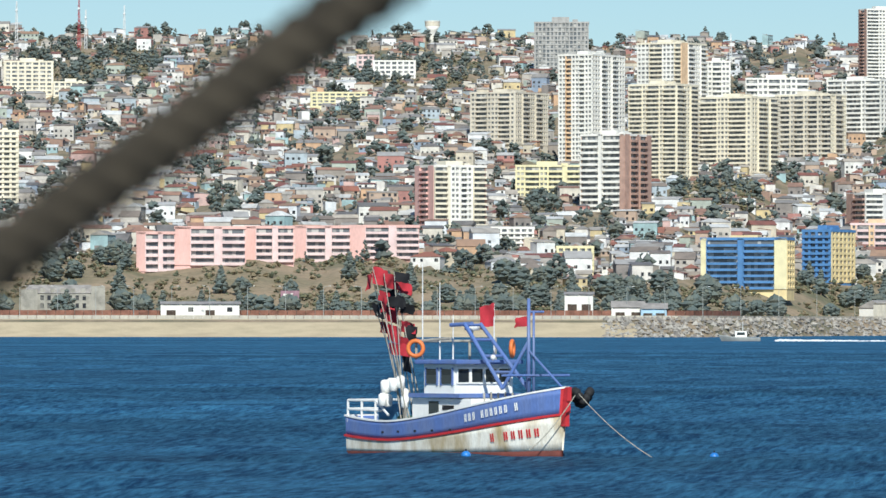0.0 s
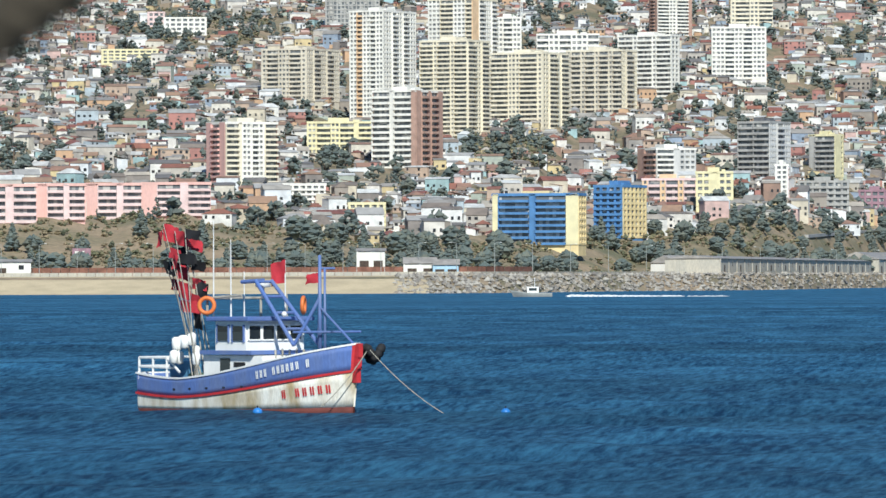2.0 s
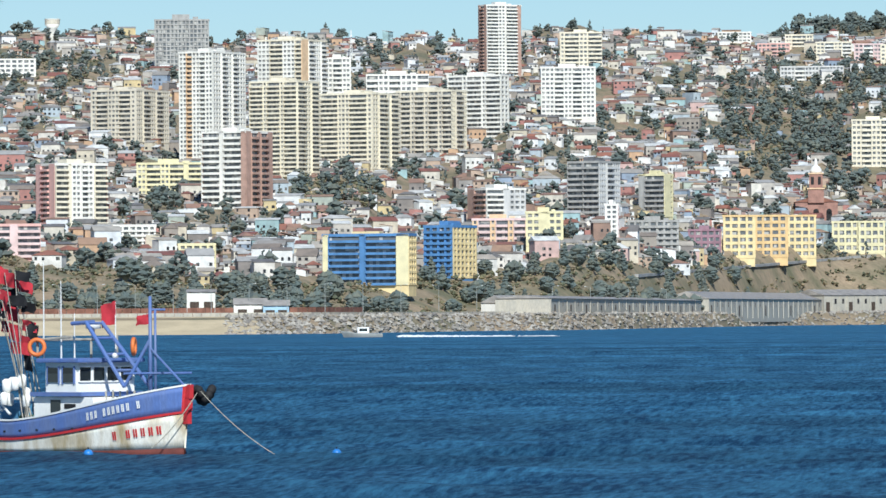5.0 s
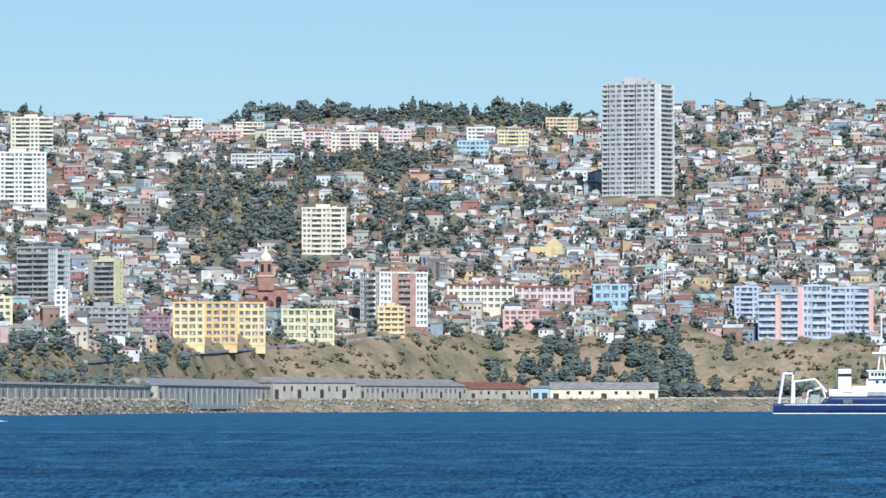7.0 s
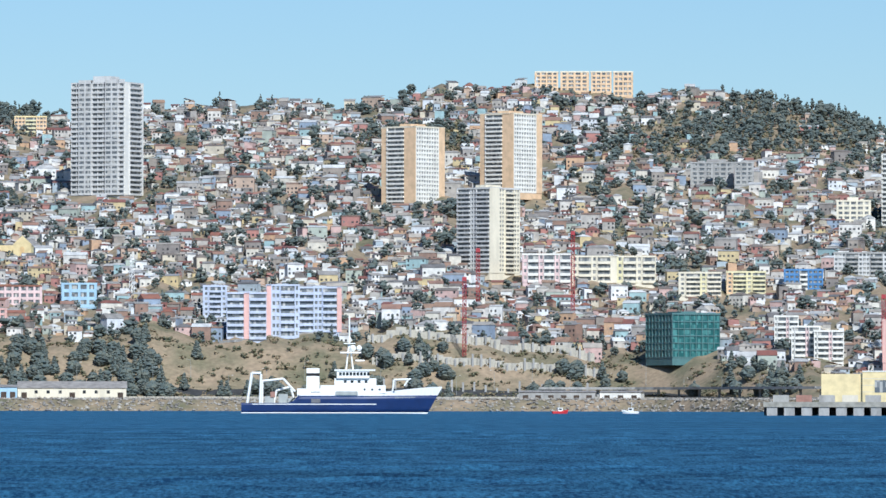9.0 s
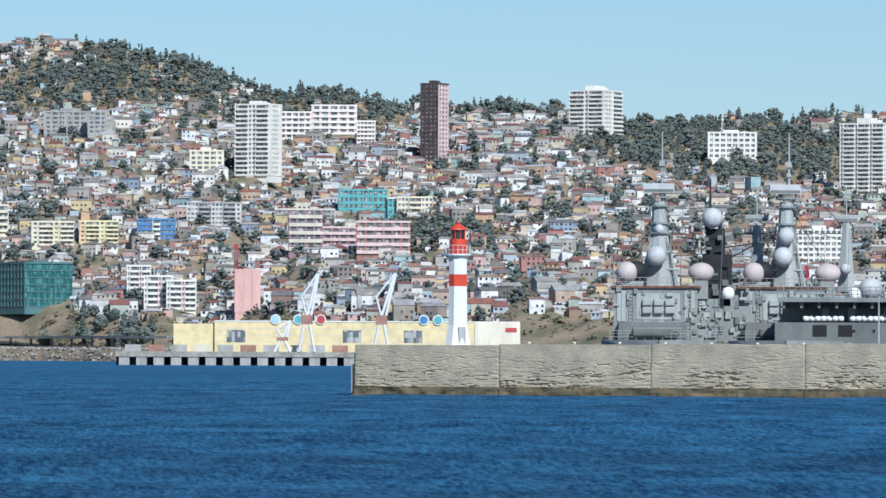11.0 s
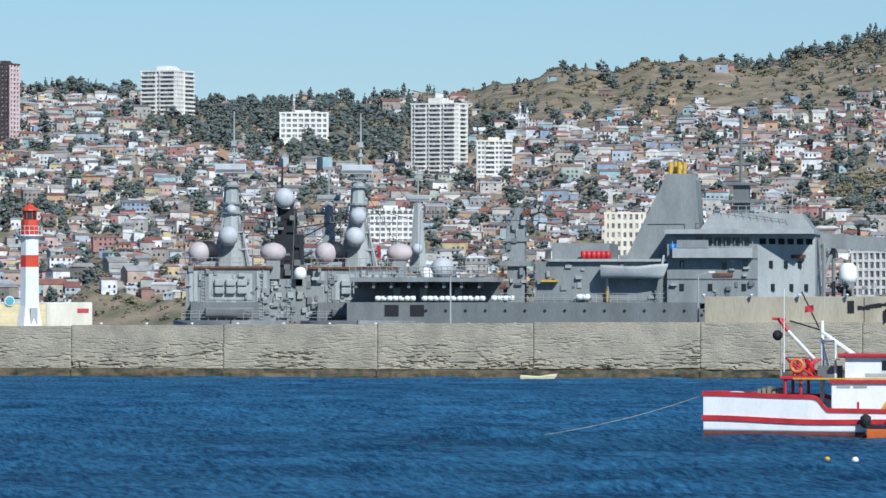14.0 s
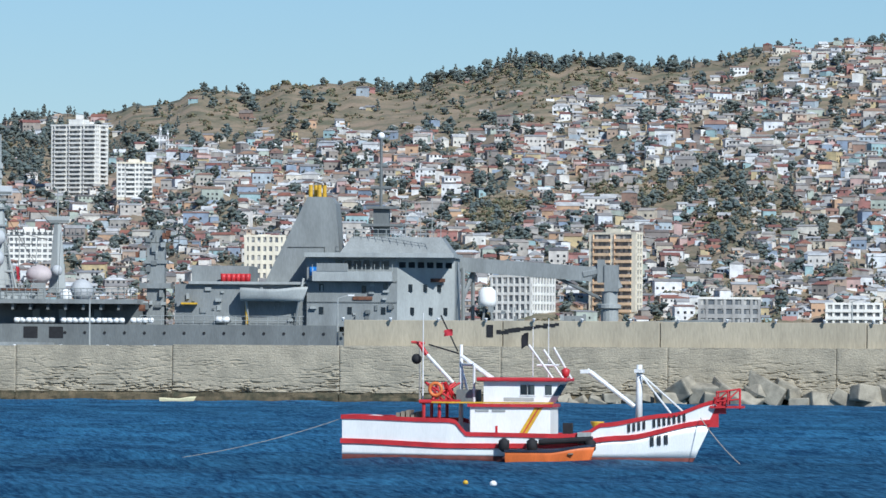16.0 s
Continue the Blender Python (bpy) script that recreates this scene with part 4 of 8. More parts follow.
SCRUB = palette("dry_scrub", [(0.17, 0.155, 0.085), (0.23, 0.185, 0.11), (0.12, 0.125, 0.07), (0.27, 0.21, 0.13), (0.11, 0.12, 0.075)], rough=0.95, vary=0.3)
OCTA = [(1, 0, 0), (0, 1, 0), (-1, 0, 0), (0, -1, 0), (0, 0, 1), (0, 0, -1)]
OCTA_F = [(0, 1, 4), (1, 2, 4), (2, 3, 4), (3, 0, 4), (1, 0, 5), (2, 1, 5), (3, 2, 5), (0, 3, 5)]


def clumps(rnd, x, y, z, w, h, kind, n):
    """Leaf clumps of one crown, its foot at z."""
    vs, fs = [], []
    for i in range(n):
        t = rnd.random()
        if kind == "tall":
            zz, r = z + h * (0.15 + 0.85 * t), w * 0.5 * (1.05 - t) * rnd.uniform(0.5, 1)
            size = w * rnd.uniform(0.20, 0.33) * (1.15 - 0.6 * t)
        elif kind == "scrub":
            zz, r, size = z + h * 0.5 * t, w * 0.5 * math.sqrt(rnd.random()), w * rnd.uniform(0.12, 0.26)
        else:
            u = rnd.uniform(-1, 1)
            zz, r = z + h * (0.58 + 0.38 * u), w * 0.46 * math.sqrt(max(0.05, 1 - u * u)) * rnd.uniform(0.45, 1.0)
            size = w * rnd.uniform(0.17, 0.30)
        a = rnd.uniform(0, 6.283)
        cx, cy = x + r * math.cos(a), y + r * math.sin(a)
        o = len(vs)
        tw = rnd.uniform(0, 6.283)
        ct, st = math.cos(tw), math.sin(tw)
        for ox, oy, oz in OCTA:
            k = size * rnd.uniform(0.6, 1.3)
            vs.append((cx + k * (ox * ct - oy * st), cy + k * (ox * st + oy * ct), zz + k * 0.8 * oz + size * 0.3 * (ox - oy) * rnd.uniform(-1, 1)))
        fs += [tuple(o + j for j in f) for f in OCTA_F]
    return vs, fs


def stuff_trees(name, label, spots, mat, category, seed):
    """spots: x, y, width, height, kind, clumps."""
    rnd = random.Random(seed)
    vs, fs, ids = [], [], []
    for x, y, w, h, kind, n in spots:
        z = ground_z(x, y) - 0.4
        v, f = clumps(rnd, x, y, z, w, h, kind, n)
        o = len(vs)
        vs += v
        fs += [tuple(o + i for i in q) for q in f]
        ids += [0] * len(f)
        if kind != "scrub":
            r = 0.03 * h
            tv, tf = box_data([(x - r, y - r, z - 1, x + r, y + r, z + h * 0.55)])
            o = len(vs)
            vs += tv
            fs += [tuple(o + i for i in q) for q in tf]
            ids += [1] * len(tf)
    ob = link_mesh(name, mesh_of(name, vs, fs, [mat, BARK], ids))
    tagged(ob, label, category, kind="stuff")


def build_woods():
    rnd = random.Random(8)
    spots = []
    for b, d, k in TREE_SPOTS:
        for i in range(2 if k > 0.45 else 1):
            x, y = spot(b + rnd.uniform(-0.05, 0.05), d + rnd.uniform(-6, 6))
            kind = "tall" if rnd.random() < 0.35 else "round"
            h = rnd.uniform(3.5, 9.5)
            spots.append((x, y, h * (0.5 if kind == "tall" else 0.95), h, kind, 15))
    for wb, we, hb, he, keep in WOODS:
        n = int(330 * hb * he / 0.35) if keep < 0.1 else int(90 * hb * he / 0.15)
        if wb > 9.5:
            n = n // 14
        for i in range(n):
            a, r = rnd.uniform(0, 6.283), math.sqrt(rnd.random())
            b, e = wb + hb * r * math.cos(a), we + he * r * math.sin(a)
            d = curve_at(SHORE, b) + 700
            while d < RIDGE_DIST - 3 and slope_to(b, d) < e:
                d += 15
            if clear_of_blocks(b, d):
                x, y = spot(b, d + rnd.uniform(-10, 10))
                kind = "tall" if rnd.random() < 0.6 else "round"
                h = rnd.uniform(4, 10)
                spots.append((x, y, h * (0.5 if kind == "tall" else 0.9), h, kind, 18))
    # tree lines along the skyline
    for b0, b1, n, hmax in ((-6.4, -3.2, 190, 12), (2.9, 4.5, 70, 12), (4.3, 9.2, 240, 11), (12.0, 14.8, 160, 10), (-16.5, -8, 60, 10), (-2.6, 2.8, 50, 9), (14.8, 17, 30, 9), (9.2, 12, 14, 6)):
        for i in range(n):
            b = rnd.uniform(b0, b1)
            x, y = spot(b, RIDGE_DIST - rnd.uniform(0, 60))
            h = rnd.uniform(4, hmax)
            kind = "tall" if rnd.random() < 0.65 else "round"
            spots.append((x, y, h * (0.5 if kind == "tall" else 0.9), h, kind, 22))
    stuff_trees("hillside_trees", "dark green eucalypts and pines scattered over the slopes", spots, LEAF, "trees", 3)
    # scrub on the sea cliff and the bare slopes
    spots = []
    for i in range(5200):
        b = rnd.uniform(-17, 17)
        ds = curve_at(SHORE, b)
        s = rnd.uniform(0.068, 0.155) if b < 3.2 else rnd.uniform(0.1, 0.3)
        d = ds + (RIDGE_DIST - ds) * s
        if not clear_of_blocks(b, d):
            continue
        x, y = spot(b, d)
        w = rnd.uniform(2, 6)
        spots.append((x, y, w, w * 0.8, "scrub", 9))
    for i in range(5200):
        wb, we, hb, he, keep = rnd.choice(WOODS)
        b = rnd.uniform(wb - hb, wb + hb)
        e = rnd.uniform(we - he, we + he)
        d = curve_at(SHORE, b) + 700
        while d < RIDGE_DIST - 3 and slope_to(b, d) < e:
            d += 15
        x, y = spot(b, d)
        w = rnd.uniform(3, 8)
        spots.append((x, y, w, w * 0.7, "scrub", 8))
    stuff_trees("hillside_scrub", "dry brown-green scrub on the cliffs and bare slopes", spots, SCRUB, "scrub", 4)


build_woods()

# ---- paints and stuffs of the vessels ----
BOAT_BLUE = material("boat_blue_paint", (0.10, 0.17, 0.42), rough=0.45, vary=0.18, size=0.8, second=(0.14, 0.19, 0.36), streak=True)
BOAT_WHITE = material("boat_white_paint", (0.88, 0.87, 0.83), rough=0.45, vary=0.06, size=0.8, streak=True)
BOAT_STAINED = material("stained_white_hull", (0.80, 0.78, 0.70), rough=0.55, vary=0.2, size=0.55, second=(0.40, 0.31, 0.17), streak=True)
BOAT_RED = material("boat_red_paint", (0.55, 0.035, 0.04), rough=0.45, vary=0.15, size=0.6)
BOOT_RED = material("dull_red_bottom", (0.16, 0.045, 0.035), rough=0.8, vary=0.3, size=0.5)
BOAT_GREY = material("boat_dark_paint_and_shade", (0.035, 0.045, 0.07), rough=0.5, vary=0.3, size=0.6)
DECK_WOOD = material("worn_deck", (0.30, 0.25, 0.19), rough=0.85, vary=0.3, size=0.6)
DARK_PANE = glazing("wheelhouse_glass", (0.015, 0.02, 0.025), (0.10, 0.12, 0.12), 0.2)
BLACK = material("black_rubber", (0.02, 0.02, 0.022), rough=0.8, vary=0.2, size=0.3)
ORANGE_BUOY = material("orange_plastic", (0.75, 0.20, 0.05), rough=0.5, vary=0.15, size=0.3)
ORANGE_BOAT = material("orange_dinghy_paint", (0.72, 0.17, 0.035), rough=0.5, vary=0.15, size=0.5, streak=True)
FLAG_RED = material("red_flag_cloth", (0.45, 0.03, 0.045), rough=0.9, vary=0.2, size=0.3)
FLAG_BLACK = material("black_flag_cloth", (0.015, 0.015, 0.018), rough=0.9, vary=0.2, size=0.3)
POLE = material("bamboo_and_steel_poles", (0.45, 0.42, 0.36), rough=0.7, vary=0.25, size=0.3)
STEEL_WHITE = material("white_steelwork", (0.78, 0.78, 0.76), rough=0.5, vary=0.12, size=0.4)
ROPE_FIBRE = material("mooring_rope", (0.50, 0.46, 0.37), rough=0.95, vary=0.25, size=0.1)
YELLOW_PAINT = material("yellow_steel_paint", (0.70, 0.42, 0.03), rough=0.5, vary=0.2, size=0.4)
BUOY_BLUE = material("blue_plastic_buoy", (0.04, 0.22, 0.62), rough=0.4, vary=0.15, size=0.2)
NAVY_GREY = material("warship_grey", (0.262, 0.274, 0.264), rough=0.6, vary=0.16, size=2.0, streak=True)
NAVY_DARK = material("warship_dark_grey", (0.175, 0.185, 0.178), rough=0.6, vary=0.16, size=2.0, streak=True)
NAVY_PALE = material("warship_pale_grey", (0.39, 0.405, 0.385), rough=0.6, vary=0.14, size=1.5, streak=True)
RADOME = material("radome_grey", (0.52, 0.53, 0.53), rough=0.6, vary=0.12, size=1.2)
RADOME_PINK = material("faded_radome", (0.56, 0.48, 0.46), rough=0.7, vary=0.12, size=1.2)
FUNNEL_BLACK = material("sooty_black", (0.02, 0.022, 0.026), rough=0.7, vary=0.3, size=1.5)
RUST = material("rusty_deck_edge", (0.22, 0.10, 0.06), rough=0.9, vary=0.4, size=0.8)
SHIP_BLUE = material("ship_blue_hull", (0.012, 0.032, 0.12), rough=0.4, vary=0.12, size=4)
FOAM = material("sea_foam", (0.85, 0.88, 0.9), rough=0.9, vary=0.1, size=0.8)


class Hull:
    """A boat's shell. Stations run from the stern (0) to the stem; y is to port, z up from the waterline."""

    def __init__(self, length, beam, rail, rake, stern=0.85, full=0.55, flare=0.72, bluff=2.3):
        self.length, self.beam, self.rail, self.rake, self.stern, self.full, self.flare, self.bluff = length, beam, rail, rake, stern, full, flare, bluff

    def half(self, s, z):
        t = max(0.0, (s - self.full) / (1 - self.full))
        deck = (1 - t ** self.bluff) * (self.stern + (1 - self.stern) * min(1.0, s / 0.3))
        wl = (1 - t ** (self.bluff * 0.6)) * (self.stern + (1 - self.stern) * min(1.0, s / 0.3)) * 0.93
        k = min(1.0, max(0.0, z / self.rail(1.0)))
        h = (wl + (deck - wl) * k ** self.flare) if z >= 0 else wl * max(0.0, 1 + z * 0.8)
        return max(0.02, h * self.beam / 2)

    def at(self, s, z, side, out=0.0):
        x = s * self.length + self.rake * (z / self.rail(1.0)) * s ** 5
        return (x, side * (self.half(s, z) + out), z)

    def band(self, lo, hi, out=0.0, levels=4, n=36, s0=0.0, s1=1.0, thick=0.07, sides=(1, -1)):
        bm = bmesh.new()
        for side in sides:
            rings = []
            for i in range(n + 1):
                s = s0 + (s1 - s0) * i / n
                outer = [bm.verts.new(self.at(s, lo(s) + (hi(s) - lo(s)) * k / levels, side, out)) for k in range(levels + 1)]
                inner = bm.verts.new(self.at(s, hi(s), side, out - thick - min(out, 0.05) * 2))
                low = bm.verts.new(self.at(s, lo(s), side, min(0, out) - thick))
                rings.append([low] + outer + [inner])
            for p, q in zip(rings, rings[1:]):
                for k in range(len(p)):
                    j = (k + 1) % len(p)
                    bm.faces.new((p[k], p[j], q[j], q[k]) if side < 0 else (q[k], q[j], p[j], p[k]))
        if s0 == 0.0:
            vs = [self.at(0, lo(0), -1, out), self.at(0, lo(0), 1, out), self.at(0, hi(0), 1, out), self.at(0, hi(0), -1, out)]
            vs += [(x + thick, y, z) for x, y, z in vs]
            nv = [bm.verts.new((x - out, y, z)) for x, y, z in vs]
            for f in ((0, 3, 2, 1), (4, 5, 6, 7), (0, 1, 5, 4), (1, 2, 6, 5), (2, 3, 7, 6), (3, 0, 4, 7)):
                bm.faces.new([nv[i] for i in f])
        bmesh.ops.recalc_face_normals(bm, faces=bm.faces)
        return bm

    def deck(self, z, n=24, drop=0.12):
        bm = bmesh.new()
        top = [bm.verts.new((*self.at(i / n, z(i / n), -1, -0.05)[:2], z(i / n))) for i in range(n + 1)]
        other = [bm.verts.new((*self.at(i / n, z(i / n), 1, -0.05)[:2], z(i / n))) for i in range(n + 1)]
        for i in range(n):
            bm.faces.new((top[i], top[i + 1], other[i + 1], other[i]))
        return bm

    def bars(self, x0, x1, z0, z1, count, high, side=-1, share=0.62, skip=()):
        """Unreadable lettering: upright bars along the side, from (x0, z0) to (x1, z1)."""
        bm = bmesh.new()
        for i in range(count):
            if i in skip:
                continue
            for part_of in range(2):
                k0 = (i + 0.06 + part_of * 0.42 * share * 1.2) / count
                k1 = k0 + 0.30 * share / count * 1.15
                vs = []
                for k, h in ((k0, 0), (k1, 0), (k1, high), (k0, high)):
                    x, z = x0 + (x1 - x0) * k, z0 + (z1 - z0) * k + h
                    s = x / self.length
                    for _ in range(3):
                        s = (x - self.rake * (z / self.rail(1.0)) * s ** 5) / self.length
                    vs.append(self.at(s, z, side, 0.05))
                bm.faces.new([bm.verts.new(v) for v in (vs if side < 0 else vs[::-1])])
        return bm


def knots(*pairs):
    return lambda s: curve_at(pairs, s)


def ring_buoy(parent, c, r, m_rot, name="lifebuoy"):
    bm = bmesh.new()
    n, k = 20, 8
    vs = [[bm.verts.new(((r + 0.28 * r * math.cos(b)) * math.cos(a), 0.28 * r * math.sin(b), (r + 0.28 * r * math.cos(b)) * math.sin(a))) for b in [2 * math.pi * j / k for j in range(k)]] for a in [2 * math.pi * i / n for i in range(n)]]
    for i in range(n):
        for j in range(k):
            bm.faces.new((vs[i][j], vs[(i + 1) % n][j], vs[(i + 1) % n][(j + 1) % k], vs[i][(j + 1) % k]))
    bmesh.ops.recalc_face_normals(bm, faces=bm.faces)
    return part(name, bm, ORANGE_BUOY, parent, "orange ring lifebuoy", pose(*c, 0, 0, m_rot), True)


def flag(parent, a, w, h, mat, wave, turn=0, name="flag"):
    """A torn cloth flying from its staff."""
    rnd = random.Random(int(wave * 100) + 7)
    bm = bmesh.new()
    nx, nz = 7, 4
    g = [[bm.verts.new((w * i / nx * (1 - 0.12 * rnd.random() * (i == nx)), 0.10 * w * math.sin(wave + 5.0 * i / nx + 0.8 * j), -h * j / nz - 0.25 * h * (i / nx) ** 1.5 + 0.06 * h * rnd.uniform(-1, 1))) for j in range(nz + 1)] for i in range(nx + 1)]
    for i in range(nx):
        for j in range(nz):
            bm.faces.new((g[i][j], g[i + 1][j], g[i + 1][j + 1], g[i][j + 1]))
    return part(name, bm, mat, parent, "", pose(*a, 0, 0, turn), True)


def rope_line(name, label, a, b, sag, r, mat=None, n=24):
    a, b = Vector(a), Vector(b)
    bm = bmesh.new()
    pts = [a.lerp(b, i / n) - Vector((0, 0, sag * 4 * (i / n) * (1 - i / n))) for i in range(n + 1)]
    for p, q in zip(pts, pts[1:]):
        tube(bm, p, q, r, n=6)
    me = bpy.data.meshes.new(name)
    bm.to_mesh(me)
    bm.free()
    me.materials.append(mat or ROPE_FIBRE)
    return tagged(link_mesh(name, me), label, "rope")


def fender(parent, c, r, high):
    bm = lathe(bmesh.new(), [(r * 0.3, 0), (r, high * 0.2), (r, high * 0.8), (r * 0.3, high)], 12)
    return part("fender", bm, BLACK, parent, "", pose(*c), True)


# ---- the blue fishing boat ----
def blue_boat():
    x, y = spot(-13.17, 229.0)
    m = pose(x, y, 0, 0, 0, 12.7 - 50)
    ob = thing("fishing_boat", m, "blue and white wooden fishing boat with rust-stained hull at anchor", "fishing boat")
    def rail(s):
        return 1.13 + (0.17 * ((0.25 - s) / 0.25) ** 2 if s < 0.25 else 1.22 * ((s - 0.25) / 0.75) ** 1.45)

    def stripe(s):
        return 0.50 + (0.12 * ((0.25 - s) / 0.25) ** 2 if s < 0.25 else 0.95 * ((s - 0.25) / 0.75) ** 1.5)
    h = Hull(9.8, 3.3, rail, 0.30, stern=0.86, full=0.42, bluff=3.9)
    part("bottom", h.band(lambda s: -0.7, lambda s: 0.10 + 0.14 * s ** 3), BOOT_RED, ob, "dull red bottom paint", smooth=True)
    part("lower_hull", h.band(lambda s: 0.10 + 0.14 * s ** 3, stripe), BOAT_STAINED, ob, "white planking streaked with rust", smooth=True)
    part("rubbing_strake", h.band(lambda s: stripe(s) - 0.03, lambda s: stripe(s) + 0.05, out=0.05, levels=1), BOAT_RED, ob, "red rubbing strake", smooth=False)
    part("bulwark", h.band(lambda s: stripe(s) + 0.05, rail), BOAT_BLUE, ob, "blue painted bulwark", smooth=True)
    part("cap_rail", h.band(lambda s: rail(s) - 0.01, lambda s: rail(s) + 0.05, out=0.03, levels=1), BOAT_WHITE, ob, "white cap rail")
    part("deck", h.deck(lambda s: 0.55 + 0.9 * max(0, s - 0.55) ** 1.2), DECK_WOOD, ob)
    # painted shade on the flank of the bow, and red stem
    bm = bmesh.new()
    pts = [(h.at(1.0, z, 1)[0], 0, z) for z in (1.05, 1.5, 1.9, 2.34)]
    for (x0, _, z0), (x1, _, z1) in zip(pts, pts[1:]):
        box(bm, min(x0, x1) - 0.10, -0.09, z0, max(x0, x1) + 0.10, 0.09, z1 + 0.03)
    part("stem", bm, BOAT_RED, ob, "red painted stem post")
    part("red_bow_patch", h.band(lambda s: 1.2 + 0.3 * (s - 0.97) / 0.03, rail, out=0.012, n=6, s0=0.986, s1=1.0), BOAT_RED, ob, "red paint on the bow")
    bm = bmesh.new()
    for i in range(14):
        a = i * 0.45
        ball(bm, (10.0 + 0.2 * math.cos(a), 0.75 + 0.3 * math.sin(a), 2.0 + 0.22 * math.sin(a * 1.7)), 0.15, 8)
    part("bow_fender", bm, BLACK, ob, "dark tyres and netting at the bow", smooth=True)
    # dark band laid over the port bow to stand in for its shade
    part("dark_bow_flank", h.band(lambda s: 0.3, lambda s: rail(s) - 0.02, out=0.015, n=10, s0=0.78, s1=0.995, sides=(1,)), BOAT_GREY, ob, "shade painted dark on the port bow")
    # bars in place of the painted name and number
    part("name_lettering", h.bars(6.55, 8.75, 1.16, 1.60, 12, 0.26, skip=(3, 10)), BOAT_WHITE, ob, "white painted lettering")
    part("number_lettering", h.bars(7.55, 9.35, 0.50, 0.72, 7, 0.28, skip=(1,)), BOAT_RED, ob, "worn red painted characters")
    # scuppers
    for i in range(5):
        xx = 2.2 + i * 0.9
        s = xx / 9.8
        part("scupper", boxes((xx - 0.06, -h.half(s, 0.85) - 0.012, 0.74 + 0.03 * i, xx + 0.06, -h.half(s, 0.85) + 0.03, 0.80 + 0.03 * i)), BLACK, ob)
    # wheelhouse
    part("lower_house", boxes((3.4, -1.2, 0.6, 6.5, 1.2, 1.95)), BOAT_WHITE, ob, "white lower deckhouse")
    part("house_trim", boxes((3.4, -1.38, 1.98, 6.1, 1.38, 2.12)), BOAT_BLUE, ob, "blue trim band")
    part("wheelhouse", boxes((4.15, -1.3, 2.12, 5.75, 1.3, 3.12)), BOAT_WHITE, ob, "white wheelhouse with dark windows")
    part("wheelhouse_roof", box(bmesh.new(), 3.85, -1.5, 3.12, 6.1, 1.5, 3.27, 0.04), BOAT_BLUE, ob, "blue roof with overhang")
    for i in range(4):
        y0 = -1.18 + i * 0.61
        w = part("window", boxes((5.74, y0, 2.46, 5.78, y0 + 0.52, 2.98)), DARK_PANE, ob)
        part("window_frame", boxes((5.75, y0 - 0.05, 2.46, 5.81, y0, 3.0), (5.75, y0 + 0.50, 2.46, 5.81, y0 + 0.55, 3.0), (5.75, y0, 2.45, 5.81, y0 + 0.5, 2.50), (5.75, y0, 2.96, 5.81, y0 + 0.5, 3.01)), BOAT_WHITE, w)
    for x0 in (4.3, 5.1):
        w = part("window", boxes((x0, -1.345, 2.45, x0 + 0.55, -1.29, 2.95)), DARK_PANE, ob)
        part("window_frame", boxes((x0 - 0.05, -1.36, 2.40, x0, -1.29, 3.0), (x0 + 0.55, -1.36, 2.40, x0 + 0.6, -1.29, 3.0)), BOAT_BLUE, w)
    part("side_door", boxes((4.3, -1.23, 0.7, 4.8, -1.195, 1.85)), DARK_PANE, ob)
    part("number_board", boxes((5.0, -1.215, 1.55, 5.6, -1.2, 1.72)), BLACK, ob)
    part("hatch", boxes((6.3, -0.8, 1.0, 7.3, 0.8, 1.75)), BOAT_WHITE, ob, "white hatch casing")
    bm = bmesh.new()
    for i in range(5):
        tube(bm, (6.5 + 0.12 * i, -0.6 + 0.2 * i, 1.75), (6.5 + 0.14 * i, -0.62 + 0.2 * i, 2.15 + 0.03 * (i % 2)), 0.035)
    part("rod_stand", bm, POLE, ob)
    # stern rails, fish box
    rails = []
    for yy in (-1.35, 1.35):
        rails += [((0.1, yy, 1.85), (1.6, yy, 1.85)), ((1.6, yy, 1.85), (2.3, yy, 1.35)), ((0.1, yy, 1.55), (1.9, yy, 1.5))]
        rails += [((xx, yy, 1.1), (xx, yy, 1.85)) for xx in (0.1, 0.85, 1.6)]
    rails += [((0.1, -1.35, 1.85), (0.1, 1.35, 1.85)), ((0.1, -1.35, 1.55), (0.1, 1.35, 1.55))]
    part("stern_rail", tubes(0.045, *rails), STEEL_WHITE, ob, "white pipe rail round the stern")
    part("fish_box", box(bmesh.new(), 0.9, -0.7, 0.9, 2.1, 0.6, 1.75, 0.12), material("faded_blue_crate", (0.10, 0.27, 0.45), vary=0.2, size=0.4), ob, "faded blue tarpaulin over a fish box")
    bm = bmesh.new()
    rnd = random.Random(2)
    for i in range(16):
        ball(bm, (1.0 + rnd.uniform(-0.4, 1.3), rnd.uniform(-0.9, 0.5), 1.0 + rnd.uniform(-0.1, 0.25)), rnd.uniform(0.12, 0.25), 8)
    part("net_heap", bm, material("green_netting", (0.10, 0.20, 0.14), vary=0.4, size=0.2, rough=0.95), ob, "heap of green fishing net", smooth=True)
    # masts and rigging
    part("fore_mast", tube(tube(bmesh.new(), (8.1, 0, 1.5), (8.1, 0, 5.35), 0.075, 0.055), (8.3, 0.05, 1.5), (8.3, 0.05, 4.9), 0.05, 0.04), BOAT_BLUE, ob, "blue steel fore mast", smooth=True)
    part("spreader", tubes(0.04, ((8.1, -1.2, 2.75), (8.6, 1.4, 2.75)), ((8.1, 0, 4.9), (8.3, 0.5, 4.9)), ((8.1, 0, 3.6), (9.9, 0, 2.3))), BOAT_BLUE, ob)
    bm = bmesh.new()
